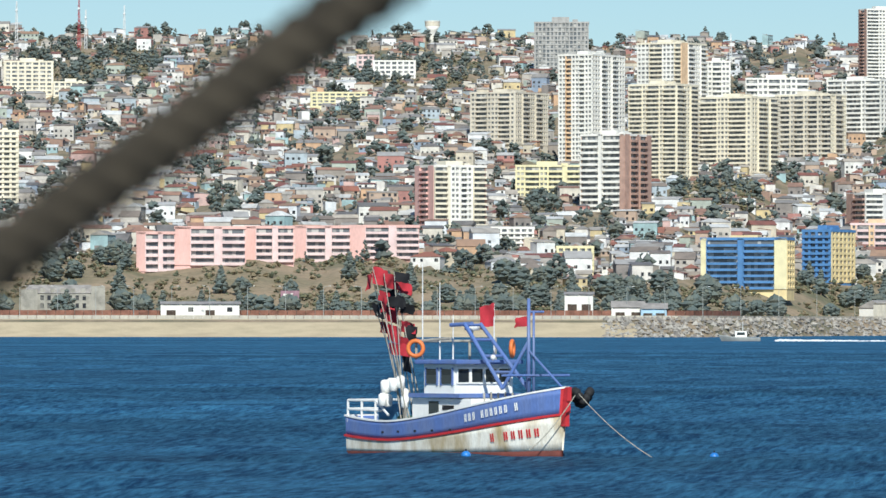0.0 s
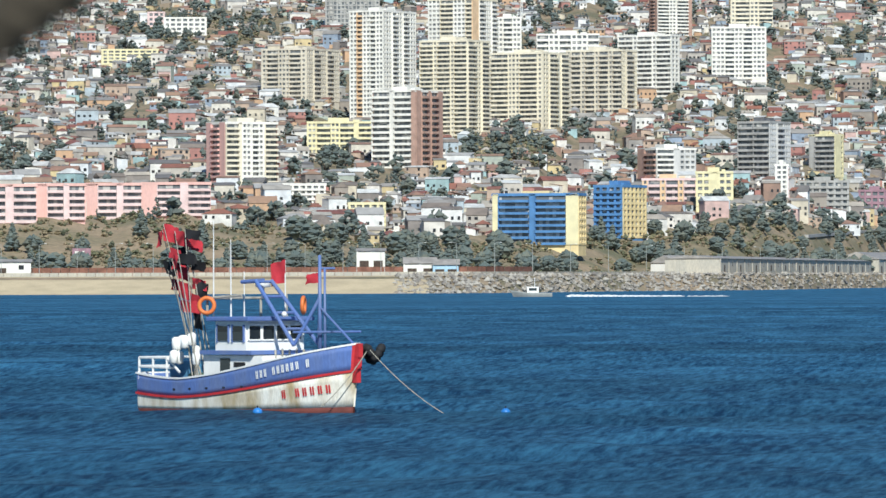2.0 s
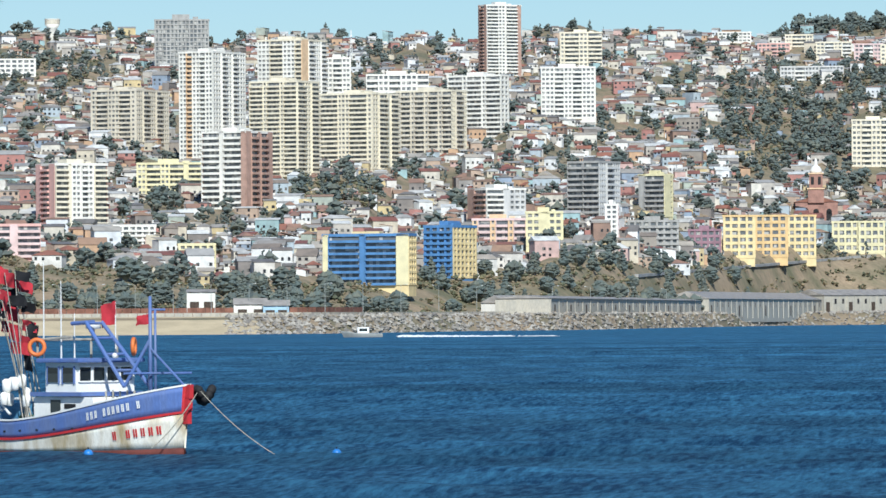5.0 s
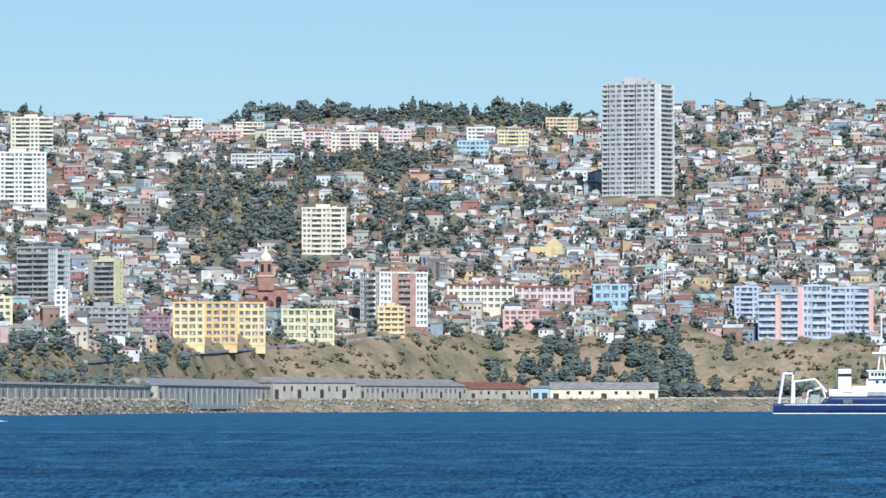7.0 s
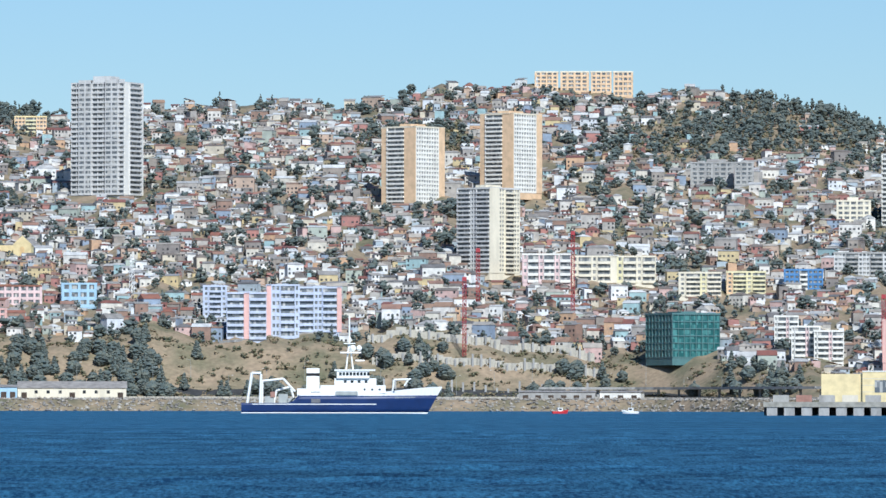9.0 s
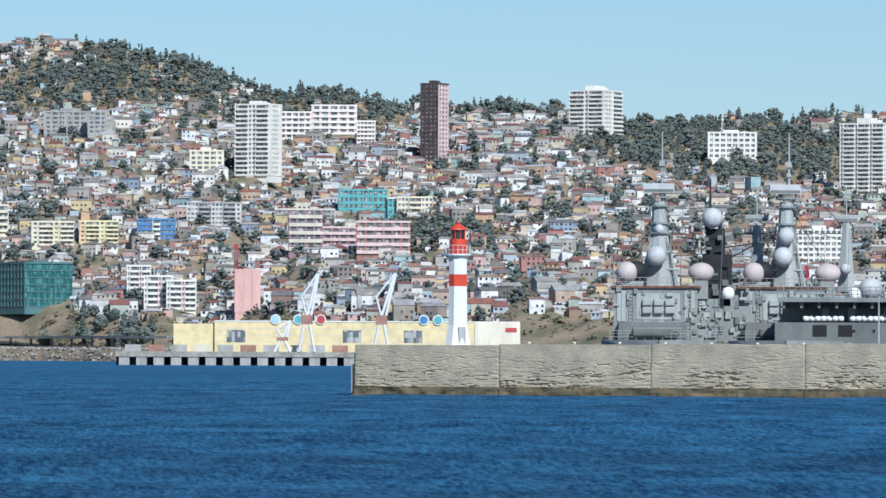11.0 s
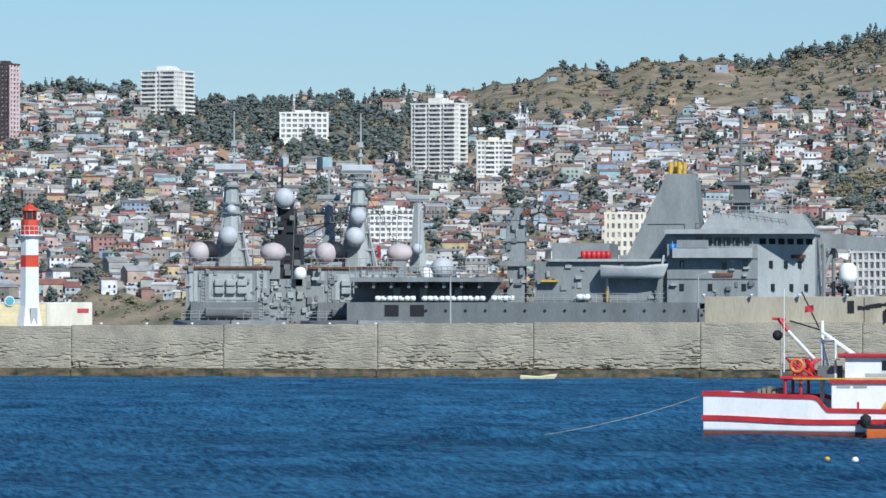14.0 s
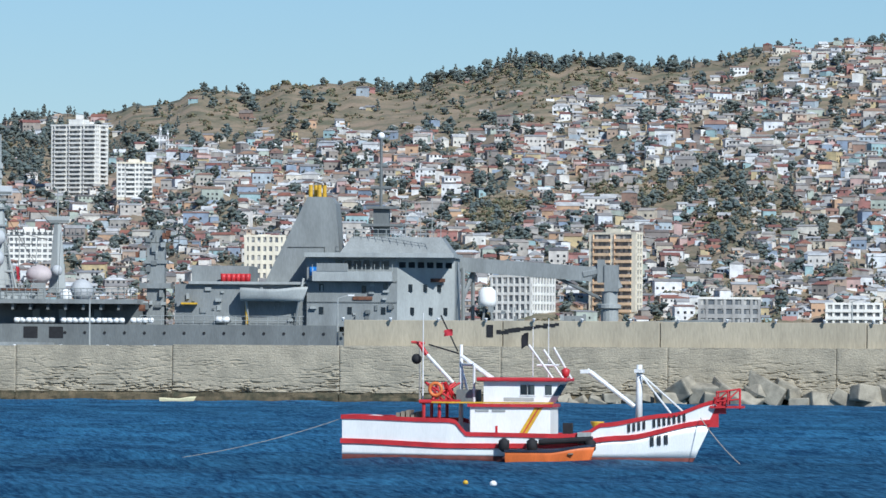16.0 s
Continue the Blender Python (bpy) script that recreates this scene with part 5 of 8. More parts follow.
    for yy in (-0.35, 0.35):
        tube(bm, (7.4, yy * 1.6, 2.3), (5.4, yy - 0.2, 4.5), 0.07)
        tube(bm, (7.4, yy * 1.6, 2.3), (8.1, 0, 3.9), 0.06)
    for k in (0.25, 0.5, 0.75, 0.98):
        tube(bm, Vector((7.4, -0.56, 2.3)).lerp(Vector((5.4, -0.55, 4.5)), k), Vector((7.4, 0.56, 2.3)).lerp(Vector((5.4, 0.15, 4.5)), k), 0.05)
    tube(bm, (5.4, -0.2, 4.5), (4.3, -0.25, 4.45), 0.07)
    part("boom", bm, BOAT_BLUE, ob, "blue lattice boom")
    part("roof_frame", tubes(0.045, ((3.6, -1.2, 3.9), (3.6, 1.2, 3.9)), ((3.6, -1.2, 3.9), (5.2, -1.0, 4.0)), ((3.6, -1.2, 3.2), (3.6, -1.2, 3.9)), ((3.6, 1.2, 3.2), (3.6, 1.2, 3.9)), ((5.2, 1.0, 3.2), (5.2, 1.0, 4.0)), ((3.6, 1.2, 3.9), (5.2, 1.0, 4.0))), POLE, ob)
    for a, b in (((3.7, -1.0, 3.2), (3.7, -1.0, 6.55)), ((4.5, -0.9, 3.2), (4.5, -0.9, 5.9)), ((5.6, 0.6, 3.2), (5.6, 0.6, 5.2)), ((3.9, 0.2, 3.2), (3.9, 0.2, 4.8))):
        part("antenna", tube(bmesh.new(), a, b, 0.03, 0.015, 6), STEEL_WHITE, ob, "white whip aerial")
    ring_buoy(ob, (3.75, -1.35, 3.65), 0.26, 40)
    ring_buoy(ob, (5.85, 1.2, 3.65), 0.26, -50)
    part("radar", lathe(bmesh.new(), [(0.05, 0), (0.05, 0.35), (0.26, 0.38), (0.26, 0.55), (0.1, 0.6)], 14, (4.9, 0.2, 3.9)), STEEL_WHITE, ob, smooth=True)
    part("lamp", ball(bmesh.new(), (6.6, -0.3, 3.35), 0.10, 8), STEEL_WHITE, ob, smooth=True)
    # buoy poles with flags, white floats
    rnd = random.Random(9)
    for i in range(11):
        bx, by = 2.5 + rnd.uniform(-0.3, 0.9), -1.1 + rnd.uniform(-0.15, 0.9)
        lean, top = rnd.uniform(-1.7, 0.5), rnd.uniform(4.4, 6.5)
        tip = (bx + lean * 0.8, by + lean * 0.5, top)
        p = part("flag_pole", tube(bmesh.new(), (bx, by, 0.65), tip, 0.026, 0.014, 6), POLE, ob, "pole of a net buoy")
        for k in range(1 + (i % 3)):
            mat = (FLAG_RED, FLAG_BLACK, FLAG_RED, FLAG_RED, FLAG_BLACK)[(i + k * 2) % 5]
            t = 1 - 0.14 * k
            pos = Vector((bx, by, 0.65)).lerp(Vector(tip), t)
            flag(p, pos, rnd.uniform(0.45, 0.95), rnd.uniform(0.34, 0.6), mat, rnd.uniform(0, 6), 37 + rnd.uniform(-60, 60) + (180 if i % 3 == 0 else 0))
    flag(ob, (5.62, 0.6, 5.2), 0.55, 0.75, FLAG_RED, 1.0, 220, "pennant")
    flag(ob, (8.1, 0, 4.75), 0.5, 0.32, FLAG_RED, 3.0, 235, "ensign")
    for i in range(10):
        c = (2.3 + rnd.uniform(-0.5, 0.8), -1.35 + rnd.uniform(-0.1, 0.5), rnd.uniform(1.75, 2.6))
        part("float", lathe(bmesh.new(), [(0.06, -0.24), (0.14, -0.2), (0.15, 0.15), (0.06, 0.22)], 10, c), BOAT_WHITE, ob, "white plastic float", smooth=True)
    ends = m @ Vector((10.55, 0.1, 2.15)), m @ Vector((10.6, -0.1, 2.1)), m @ Vector((9.3, -1.0, 0.25))
    far = spot(-12.59 + (1165 - 784) * 0.004918, 221.0)
    rope_line("anchor_rope", "pale anchor rope running from the bow into the water", ends[0], (far[0], far[1], -0.1), 0.2, 0.013)
    rope_line("bow_line", "thin line looped from the bow to the waterline", ends[1], ends[2], 0.15, 0.018)


blue_boat()


# ---- the white fishing boat ----
def white_boat():
    x, y = spot(11.79, 295.0)
    m = pose(x, y, 0, 0, 0, -13.24 - 7)
    ob = thing("fishing_boat", m, "white wooden fishing boat with bright red trim moored off the breakwater", "fishing boat")
    L = 15.5
    rail = knots((0, 2.0), (0.30, 1.88), (0.325, 1.86), (0.365, 1.27), (0.655, 1.22), (0.70, 1.35), (0.74, 1.72), (0.9, 2.15), (1.0, 2.82))
    stripe = knots((0, 0.78), (0.35, 0.60), (0.6, 0.62), (0.8, 1.0), (1.0, 1.72))
    h = Hull(L, 4.6, rail, 1.35, stern=0.80, full=0.6)
    part("bottom", h.band(lambda s: -0.8, lambda s: 0.22 + 0.08 * (1 - s)), BOOT_RED, ob, "dull red-brown bottom paint", smooth=True)
    part("lower_hull", h.band(lambda s: 0.22 + 0.08 * (1 - s), stripe), BOAT_WHITE, ob, smooth=True)
    part("rubbing_strake", h.band(lambda s: stripe(s), lambda s: stripe(s) + 0.22, out=0.07, levels=1), BOAT_RED, ob, "red rubbing strake")
    part("bulwark", h.band(lambda s: stripe(s) + 0.2, rail, n=72), BOAT_WHITE, ob, "white bulwark")
    part("cap_rail", h.band(lambda s: rail(s) - 0.14, lambda s: rail(s) + 0.05, out=0.05, levels=1, n=72), BOAT_RED, ob, "red cap rail")
    part("deck", h.deck(lambda s: 0.9 + 1.0 * max(0, s - 0.62) ** 1.1), DECK_WOOD, ob)
    bm = bmesh.new()
    pts = [(h.at(1.0, z, 1)[0], z) for z in (1.6, 2.2, 2.9)]
    for (x0, z0), (x1, z1) in zip(pts, pts[1:]):
        box(bm, x0 - 0.12, -0.1, z0, x1 + 0.10, 0.1, z1 + 0.03)
    part("stem", bm, BOAT_RED, ob, "red stem head")
    part("name_lettering", h.bars(12.75, 15.35, 1.34, 1.86, 12, 0.38, skip=(4,)), BLACK, ob, "black painted lettering")
    part("number_lettering", h.bars(13.7, 14.6, 0.72, 0.84, 3, 0.44), BLACK, ob, "black painted numerals")
    part("rust_run", boxes((7.4, -2.17, 0.3, 7.9, -2.1, 0.62)), BOAT_STAINED, ob)
    # deckhouse and wheelhouse
    part("lower_house", box(bmesh.new(), 5.7, -1.55, 0.9, 9.3, 1.55, 2.50, 0.05), BOAT_WHITE, ob, "white deckhouse")
    part("house_band", boxes((5.6, -1.68, 2.44, 9.4, 1.68, 2.58)), BOAT_RED, ob, "red band round the deckhouse")
    part("yellow_line", boxes((4.0, -1.70, 2.59, 9.45, -1.62, 2.66)), YELLOW_PAINT, ob)
    bm = bmesh.new()
    vs = [bm.verts.new(v) for v in ((6.3, -1.45, 2.58), (9.15, -1.45, 2.58), (9.75, -1.45, 3.58), (6.3, -1.45, 3.58), (6.3, 1.45, 2.58), (9.15, 1.45, 2.58), (9.75, 1.45, 3.58), (6.3, 1.45, 3.58))]
    for f in ((0, 1, 2, 3), (5, 4, 7, 6), (1, 5, 6, 2), (4, 0, 3, 7), (3, 2, 6, 7), (0, 4, 5, 1)):
        bm.faces.new([vs[i] for i in f])
    part("wheelhouse", bm, BOAT_WHITE, ob, "white wheelhouse with raked front")
    part("wheelhouse_roof", box(bmesh.new(), 6.0, -1.7, 3.58, 10.0, 1.7, 3.75, 0.05), BOAT_RED, ob, "red wheelhouse roof")
    for x0, x1 in ((7.95, 8.25), (8.28, 8.58), (9.05, 9.35)):
        w = part("window", boxes((x0, -1.475, 2.98, x1, -1.44, 3.42)), DARK_PANE, ob)
        part("window_frame", boxes((x0 - 0.03, -1.485, 2.93, x1 + 0.03, -1.45, 2.98), (x0 - 0.03, -1.485, 3.42, x1 + 0.03, -1.45, 3.46)), STEEL_WHITE, w)
    for i in range(4):
        y0 = -1.3 + i * 0.68
        bm = bmesh.new()
        vs = [bm.verts.new(v) for v in ((9.40, y0, 2.95), (9.40, y0 + 0.56, 2.95), (9.70, y0 + 0.56, 3.45), (9.70, y0, 3.45))]
        bm.faces.new(vs)
        bmesh.ops.solidify(bm, geom=bm.faces[:], thickness=0.04)
        part("window", bm, DARK_PANE, ob)
    part("number_board", boxes((7.2, -1.466, 2.70, 8.55, -1.455, 2.86)), material("pale_grey_lettering", (0.45, 0.45, 0.42), vary=0.1), ob)
    bm = bmesh.new()
    for i, o in enumerate((0.0, 0.22)):
        vs = [bm.verts.new(v) for v in ((7.75 + o, -1.562, 1.0), (7.9 + o, -1.562, 1.0), (8.75 + o, -1.562, 2.42), (8.6 + o, -1.562, 2.42))]
        bm.faces.new(vs)
    part("painted_stripe", bm, YELLOW_PAINT, ob, "slanting yellow and red stripe")
    bm = bmesh.new()
    bm.faces.new([bm.verts.new(v) for v in ((7.9, -1.561, 1.0), (7.97, -1.561, 1.0), (8.82, -1.561, 2.42), (8.75, -1.561, 2.42))])
    part("painted_stripe", bm, BOAT_RED, ob)
    for xx in (6.25, 7.0):
        part("vent", boxes((xx - 0.3, -1.58, 2.22, xx + 0.3, -1.54, 2.32)), NAVY_PALE, ob)
    part("red_panel", boxes((6.85, -1.57, 1.15, 6.95, -1.54, 1.6)), BOAT_RED, ob)
    # gallows aft with lifebuoy
    posts = [((xx, yy, 0.9), (xx, yy, 2.65)) for xx in (3.6, 4.3) for yy in (-1.3, 1.3)]
    part("gallows", tubes(0.08, *posts, ((3.4, -1.4, 2.65), (5.1, -1.4, 2.65)), ((3.4, 1.4, 2.65), (5.1, 1.4, 2.65)), ((3.6, -1.4, 2.65), (3.6, 1.4, 2.65))), BOAT_RED, ob, "red steel gallows")
    part("winch_deck", boxes((3.4, -1.4, 2.62, 5.2, 1.4, 2.74)), BOAT_RED, ob)
    bm = bmesh.new()
    rnd = random.Random(3)
    for i in range(14):
        a, b = (3.4 + rnd.uniform(0, 1.7), rnd.uniform(-1.3, 0.8), 2.7), (3.4 + rnd.uniform(0, 1.7), rnd.uniform(-1.3, 0.8), 3.5)
        tube(bm, a, b, 0.05)
    part("winch", bm, BOAT_RED, ob, "tangle of red winch gear")
    ring_buoy(ob, (4.15, -1.5, 3.2), 0.27, 0)
    part("machinery", boxes((5.0, -0.9, 2.6, 5.9, 0.9, 3.2)), NAVY_DARK, ob)
    part("main_mast", tube(bmesh.new(), (5.1, 0, 0.9), (5.1, 0, 5.2), 0.11, 0.07), STEEL_WHITE, ob, "white steel main mast", smooth=True)
    part("mast_stay", tubes(0.06, ((5.1, -0.3, 4.7), (6.5, -0.6, 3.7)), ((5.1, 0.3, 4.7), (6.5, 0.6, 3.7)), ((5.1, 0, 4.2), (5.6, -0.5, 2.6)), ((5.8, -0.9, 2.6), (5.8, -0.9, 4.3)), ((5.1, 0, 4.3), (5.8, -0.9, 4.3))), STEEL_WHITE, ob)
    part("whip_aerial", tube(bmesh.new(), (3.5, -0.9, 2.7), (3.5, -0.9, 6.6), 0.035, 0.02, 6), STEEL_WHITE, ob, "tall white whip aerial")
    b1 = part("boom", tube(bmesh.new(), (4.75, -0.2, 3.5), (3.6, -0.4, 4.75), 0.08), STEEL_WHITE, ob, "white boom with red tip")
    part("boom_tip", tube(tube(bmesh.new(), (3.6, -0.4, 4.75), (3.2, -0.45, 5.3), 0.10), (2.9, -0.45, 5.3), (3.5, -0.4, 5.25), 0.06), BOAT_RED, b1)
    part("power_block", ball(bmesh.new(), (3.15, -0.45, 4.55), 0.24, 10), BLACK, ob, "black power block", smooth=True)
    part("crutch", tubes(0.05, ((3.3, -0.45, 2.7), (3.3, -0.45, 5.1))), POLE, ob)
    part("lattice_pole", tubes(0.035, ((4.9, 0.3, 4.9), (4.1, 0.5, 6.5)), ((4.95, 0.3, 4.8), (3.6, 0.2, 5.2))), BLACK, ob)
    flag(ob, (4.7, 0, 5.9), 0.4, 0.28, FLAG_RED, 2.0, 180, "ensign")
    for a, b in (((9.3, -0.5, 3.7), (8.2, -0.5, 5.2)), ((9.7, 0.0, 3.7), (8.8, 0, 5.0)), ((10.0, 0.5, 3.7), (9.2, 0.5, 5.1)), ((8.5, 0.0, 4.3), (9.5, 0, 4.3))):
        part("roof_rack", tube(bmesh.new(), a, b, 0.05), STEEL_WHITE, ob)
    for xx, top in ((8.3, 6.0), (9.0, 6.4)):
        part("antenna", tube(bmesh.new(), (xx, 0.2, 3.75), (xx, 0.2, top), 0.025, 0.015, 6), STEEL_WHITE, ob)
    flag(ob, (8.1, 0.1, 5.75), 0.35, 0.6, FLAG_BLACK, 1.5, 200)
    part("horn", lathe(bmesh.new(), [(0.05, 0), (0.16, 0.1), (0.2, 0.35), (0.02, 0.45)], 10, (9.9, -0.9, 3.75)), BOAT_RED, ob, smooth=True)
    # foredeck
    part("fore_mast", tube(bmesh.new(), (13.1, 0, 1.3), (13.1, 0, 4.35), 0.16, 0.13), STEEL_WHITE, ob, "white fore mast", smooth=True)
    part("mast_head", boxes((12.9, -0.3, 4.0, 13.3, 0.3, 4.15)), STEEL_WHITE, ob)
    b2 = part("fore_boom", tube(tube(bmesh.new(), (12.9, -0.15, 2.5), (10.8, -0.3, 4.1), 0.10), (12.9, 0.15, 2.5), (10.9, 0.1, 4.05), 0.08), STEEL_WHITE, ob, "white cargo boom")
    part("boom_head", boxes((10.5, -0.45, 3.95, 10.95, 0.2, 4.12)), STEEL_WHITE, b2)
    part("fore_stay", tubes(0.045, ((13.2, -0.2, 3.9), (14.6, -0.8, 2.2)), ((13.2, 0.2, 3.9), (15.0, 0.4, 2.3))), STEEL_WHITE, ob)
    part("capstan", lathe(bmesh.new(), [(0.2, 0), (0.3, 0.05), (0.18, 0.3), (0.3, 0.55), (0.3, 0.62)], 14, (11.3, -0.6, 1.2)), YELLOW_PAINT, ob, "yellow capstan", smooth=True)
    part("engine_box", boxes((9.9, -1.9, 1.25, 10.3, -1.4, 1.75)), BLACK, ob)
    part("engine_box", boxes((10.6, -2.3, 0.85, 11.2, -2.1, 1.35)), NAVY_PALE, ob)
    pul = [((16.6, yy, 2.75), (17.6, yy * 0.4, 2.85)) for yy in (-0.5, 0.5)] + [((16.6, yy, 3.15), (17.6, yy * 0.4, 3.3)) for yy in (-0.5, 0.5)] + [((xx, yy, 2.6), (xx, yy, 3.2)) for xx in (16.6, 17.1) for yy in (-0.45, 0.45)] + [((17.6, yy, 2.4), (17.6, yy, 3.3)) for yy in (-0.2, 0.2)] + [((16.6, -0.5, 2.75), (17.1, -0.4, 3.2)), ((17.1, -0.4, 2.8), (17.6, -0.2, 3.3))]
    part("pulpit", tubes(0.035, *pul), BOAT_RED, ob, "red bow pulpit")
    part("pulpit_floor", boxes((16.3, -0.35, 2.45, 17.8, 0.35, 2.55)), BOAT_RED, ob)
    part("planks", boxes(*[(2.3 + 0.22 * i, -0.9, 0.9, 2.46 + 0.22 * i, 0.6, 2.15 + 0.06 * (i % 3)) for i in range(5)]), DECK_WOOD, ob, "stack of upright planks")
    part("net_pile", ball(ball(bmesh.new(), (1.2, 0, 1.6), 0.9, 12, 0.5), (2.0, 0.4, 1.5), 0.7, 12, 0.6), BOAT_WHITE, ob, "pale net pile", smooth=True)
    # lines
    e = m @ Vector((15.9, -0.55, 2.0))
    fx, fy = spot(12.55 + (1330 - 784) * 0.004918, 288.0)
    rope_line("mooring_line", "pale mooring rope from the bow to the water", e, (fx, fy, -0.1), 0.15, 0.022)
    fx, fy = spot(11.72 - 290 * 0.004918, 294.0)
    rope_line("stern_line", "thin stern line trailing over the water", m @ Vector((0, -1.5, 1.9)), (fx, fy, 0.05), 0.2, 0.011)
    # dinghy alongside
    dm = m @ pose(7.55, -3.15, 0)
    di = thing("dinghy", dm, "small orange wooden dinghy tied alongside the white boat", "dinghy")
    drail = knots((0, 0.52), (0.5, 0.52), (1, 0.78))
    dh = Hull(3.7, 1.4, drail, 0.25, stern=0.8, full=0.5)
    part("hull", dh.band(lambda s: -0.2, drail), ORANGE_BOAT, di, smooth=True)
    part("gunwale", dh.band(lambda s: drail(s) - 0.06, lambda s: drail(s) + 0.04, out=0.03, levels=1), BOAT_GREY, di, "dark gunwale")
    part("floor", dh.deck(lambda s: 0.12), DECK_WOOD, di)
    for xx in (0.8, 1.9, 2.8):
        part("thwart", boxes((xx, -0.6, 0.38, xx + 0.22, 0.6, 0.44)), DECK_WOOD, di)
    for xx in (7.35, 8.6, 11.2):
        fender(ob, (xx, -2.45, 0.45), 0.24, 0.62)
    part("tyre_row", tubes(0.13, ((8.9, -2.45, 0.9), (11.3, -2.4, 1.05)), n=10), BLACK, ob)


white_boat()


# ---- breakwater ----
CONCRETE = material("weathered_breakwater_concrete", (0.43, 0.375, 0.275), rough=0.95, vary=0.2, size=2.2, second=(0.31, 0.275, 0.205), bump=0.9)
SMOOTH_CONCRETE = material("patched_concrete", (0.46, 0.40, 0.29), rough=0.9, vary=0.14, size=3, bump=0.4, streak=True)
WEED = material("tide_stained_concrete", (0.17, 0.13, 0.075), rough=0.9, vary=0.4, size=1.2, second=(0.06, 0.06, 0.035), bump=0.8)
BOULDER = material("armour_stone", (0.38, 0.34, 0.26), rough=0.95, vary=0.25, size=1.0, bump=0.8)
QUAY = pose(63.2, 725.3, 0, 0, 0, -24.3)


def breakwater():
    ob = thing("breakwater", QUAY, "long weathered concrete breakwater wall with eroded courses and tide stain", "breakwater")
    joints = [0.0, 16.8, 34.2, 51.6, 69.0, 87.4, 105, 123, 141, 166]
    for i, (a, b) in enumerate(zip(joints, joints[1:])):
        top = 5.55 + 0.45 * min(1, a / 69)
        nx, nz = int((b - a) * 6), 54
        vs, fs = [], []
        for k in range(nz + 1):
            z = 0.75 + (top - 0.75) * k / nz
            for j in range(nx + 1):
                x = a + 0.03 + (b - a - 0.06) * j / nx
                wear = min(1.0, max(0.12, 1.25 - k / (nz * 0.72)))
                patch = min(1.0, max(0.0, 0.5 + 1.6 * noise.noise(Vector((x * 0.13 + i * 5, 2.0, z * 0.5)))))
                seam = noise.noise(Vector((x * 0.22 + i * 7, 0, z * 1.9))) + 0.35 * noise.noise(Vector((x * 0.9, 5.0, z * 5.0)))
                crack = max(0.0, 1 - abs(seam) / 0.10)
                fine = noise.noise(Vector((x * 1.6, 3.0, z * 6.5 + i))) + 0.6 * noise.noise(Vector((x * 4.0, 6.0, z * 11.0)))
                pit = max(0.0, noise.noise(Vector((x * 0.45, 9.0, z * 3.4))) - 0.33) * 1.8
                y = wear * (0.27 * crack * (0.25 + patch) + 0.035 * fine * (0.4 + patch) + 0.5 * pit * patch) + 0.012 * fine
                if j in (0, nx):
                    y += 0.05
                vs.append((x, y, z))
        for k in range(nz):
            for j in range(nx):
                p = k * (nx + 1) + j
                fs.append((p, p + 1, p + nx + 2, p + nx + 1))
        o = len(vs)
        vs += [(a + 0.06, 6, 0.75), (b - 0.06, 6, 0.75), (b - 0.06, 6, top), (a + 0.06, 6, top)]
        fs += [(nz * (nx + 1), nz * (nx + 1) + nx, o + 2, o + 3), (o + 1, o, o + 3, o + 2), (0, nz * (nx + 1), o + 3, o), (nz * (nx + 1) + nx, nx, o + 1, o + 2)]
        link_mesh("wall_block", mesh_of("wall_block", vs, fs, [CONCRETE]), ob)
        nzf = 8
        vs, fs = [], []
        for k in range(nzf + 1):
            z = -1.2 + 2.15 * k / nzf
            for j in range(nx // 2 + 1):
                x = a + 0.04 + (b - a - 0.08) * j / (nx // 2)
                vs.append((x, -0.25 + 0.28 * noise.noise(Vector((x * 0.5, 1.0, z * 1.2))) + 0.1 * noise.noise(Vector((x * 2, 1.0, z * 3))), z + 0.12 * noise.noise(Vector((x * 0.8, 4, 0))) * (k == nzf)))
        n2 = nx // 2
        for k in range(nzf):
            for j in range(n2):
                p = k * (n2 + 1) + j
                fs.append((p, p + 1, p + n2 + 2, p + n2 + 1))
        o = len(vs)
        vs += [(a + 0.04, 3, 0.7), (b - 0.04, 3, 0.7)]
        fs.append((nzf * (n2 + 1), nzf * (n2 + 1) + n2, o + 1, o))
        link_mesh("tide_footing", mesh_of("tide_footing", vs, fs, [WEED]), ob)
    part("backing", boxes((0.1, 0.55, -1.5, 166, 6.2, 5.3)), WEED, ob)
    for a, b, y0, zt in ((87.6, 104.9, 1.2, 8.75), (105, 121.9, 1.16, 8.75), (122, 144, 1.2, 8.7), (144.1, 168, 1.14, 8.6)):
        part("parapet", box(bmesh.new(), a, y0, 5.9, b, 3.6, zt, 0.06), SMOOTH_CONCRETE, ob, "smooth tan concrete parapet")
    part("step_block", boxes((-0.6, 0.6, -1, 0.0, 6, 3.4), (-0.4, 1.0, 3.4, 0.0, 6, 4.6)), CONCRETE, ob)
    # torn crust on the parapet
    rnd = random.Random(6)
    bm = bmesh.new()
    for i in range(16):
        xx = 104.3 + 0.42 * i
        box(bm, xx, 1.12, 7.3 + 0.06 * i + rnd.uniform(-0.1, 0.1), xx + 0.45, 1.22, 7.55 + 0.06 * i + rnd.uniform(0.0, 0.25))
    box(bm, 103.2, 1.12, 7.0, 103.9, 1.22, 8.3)
    part("torn_mat", bm, BLACK, ob, "torn black rubber mat on the parapet")
    for i in range(26):
        xx = 20 + i * 5.2
        part("bollard", lathe(bmesh.new(), [(0.12, 0), (0.12, 0.25), (0.2, 0.3), (0.16, 0.42)], 10, (xx, 0.8, 5.5 if xx < 85 else 8.6)), STEEL_WHITE, ob, smooth=True)
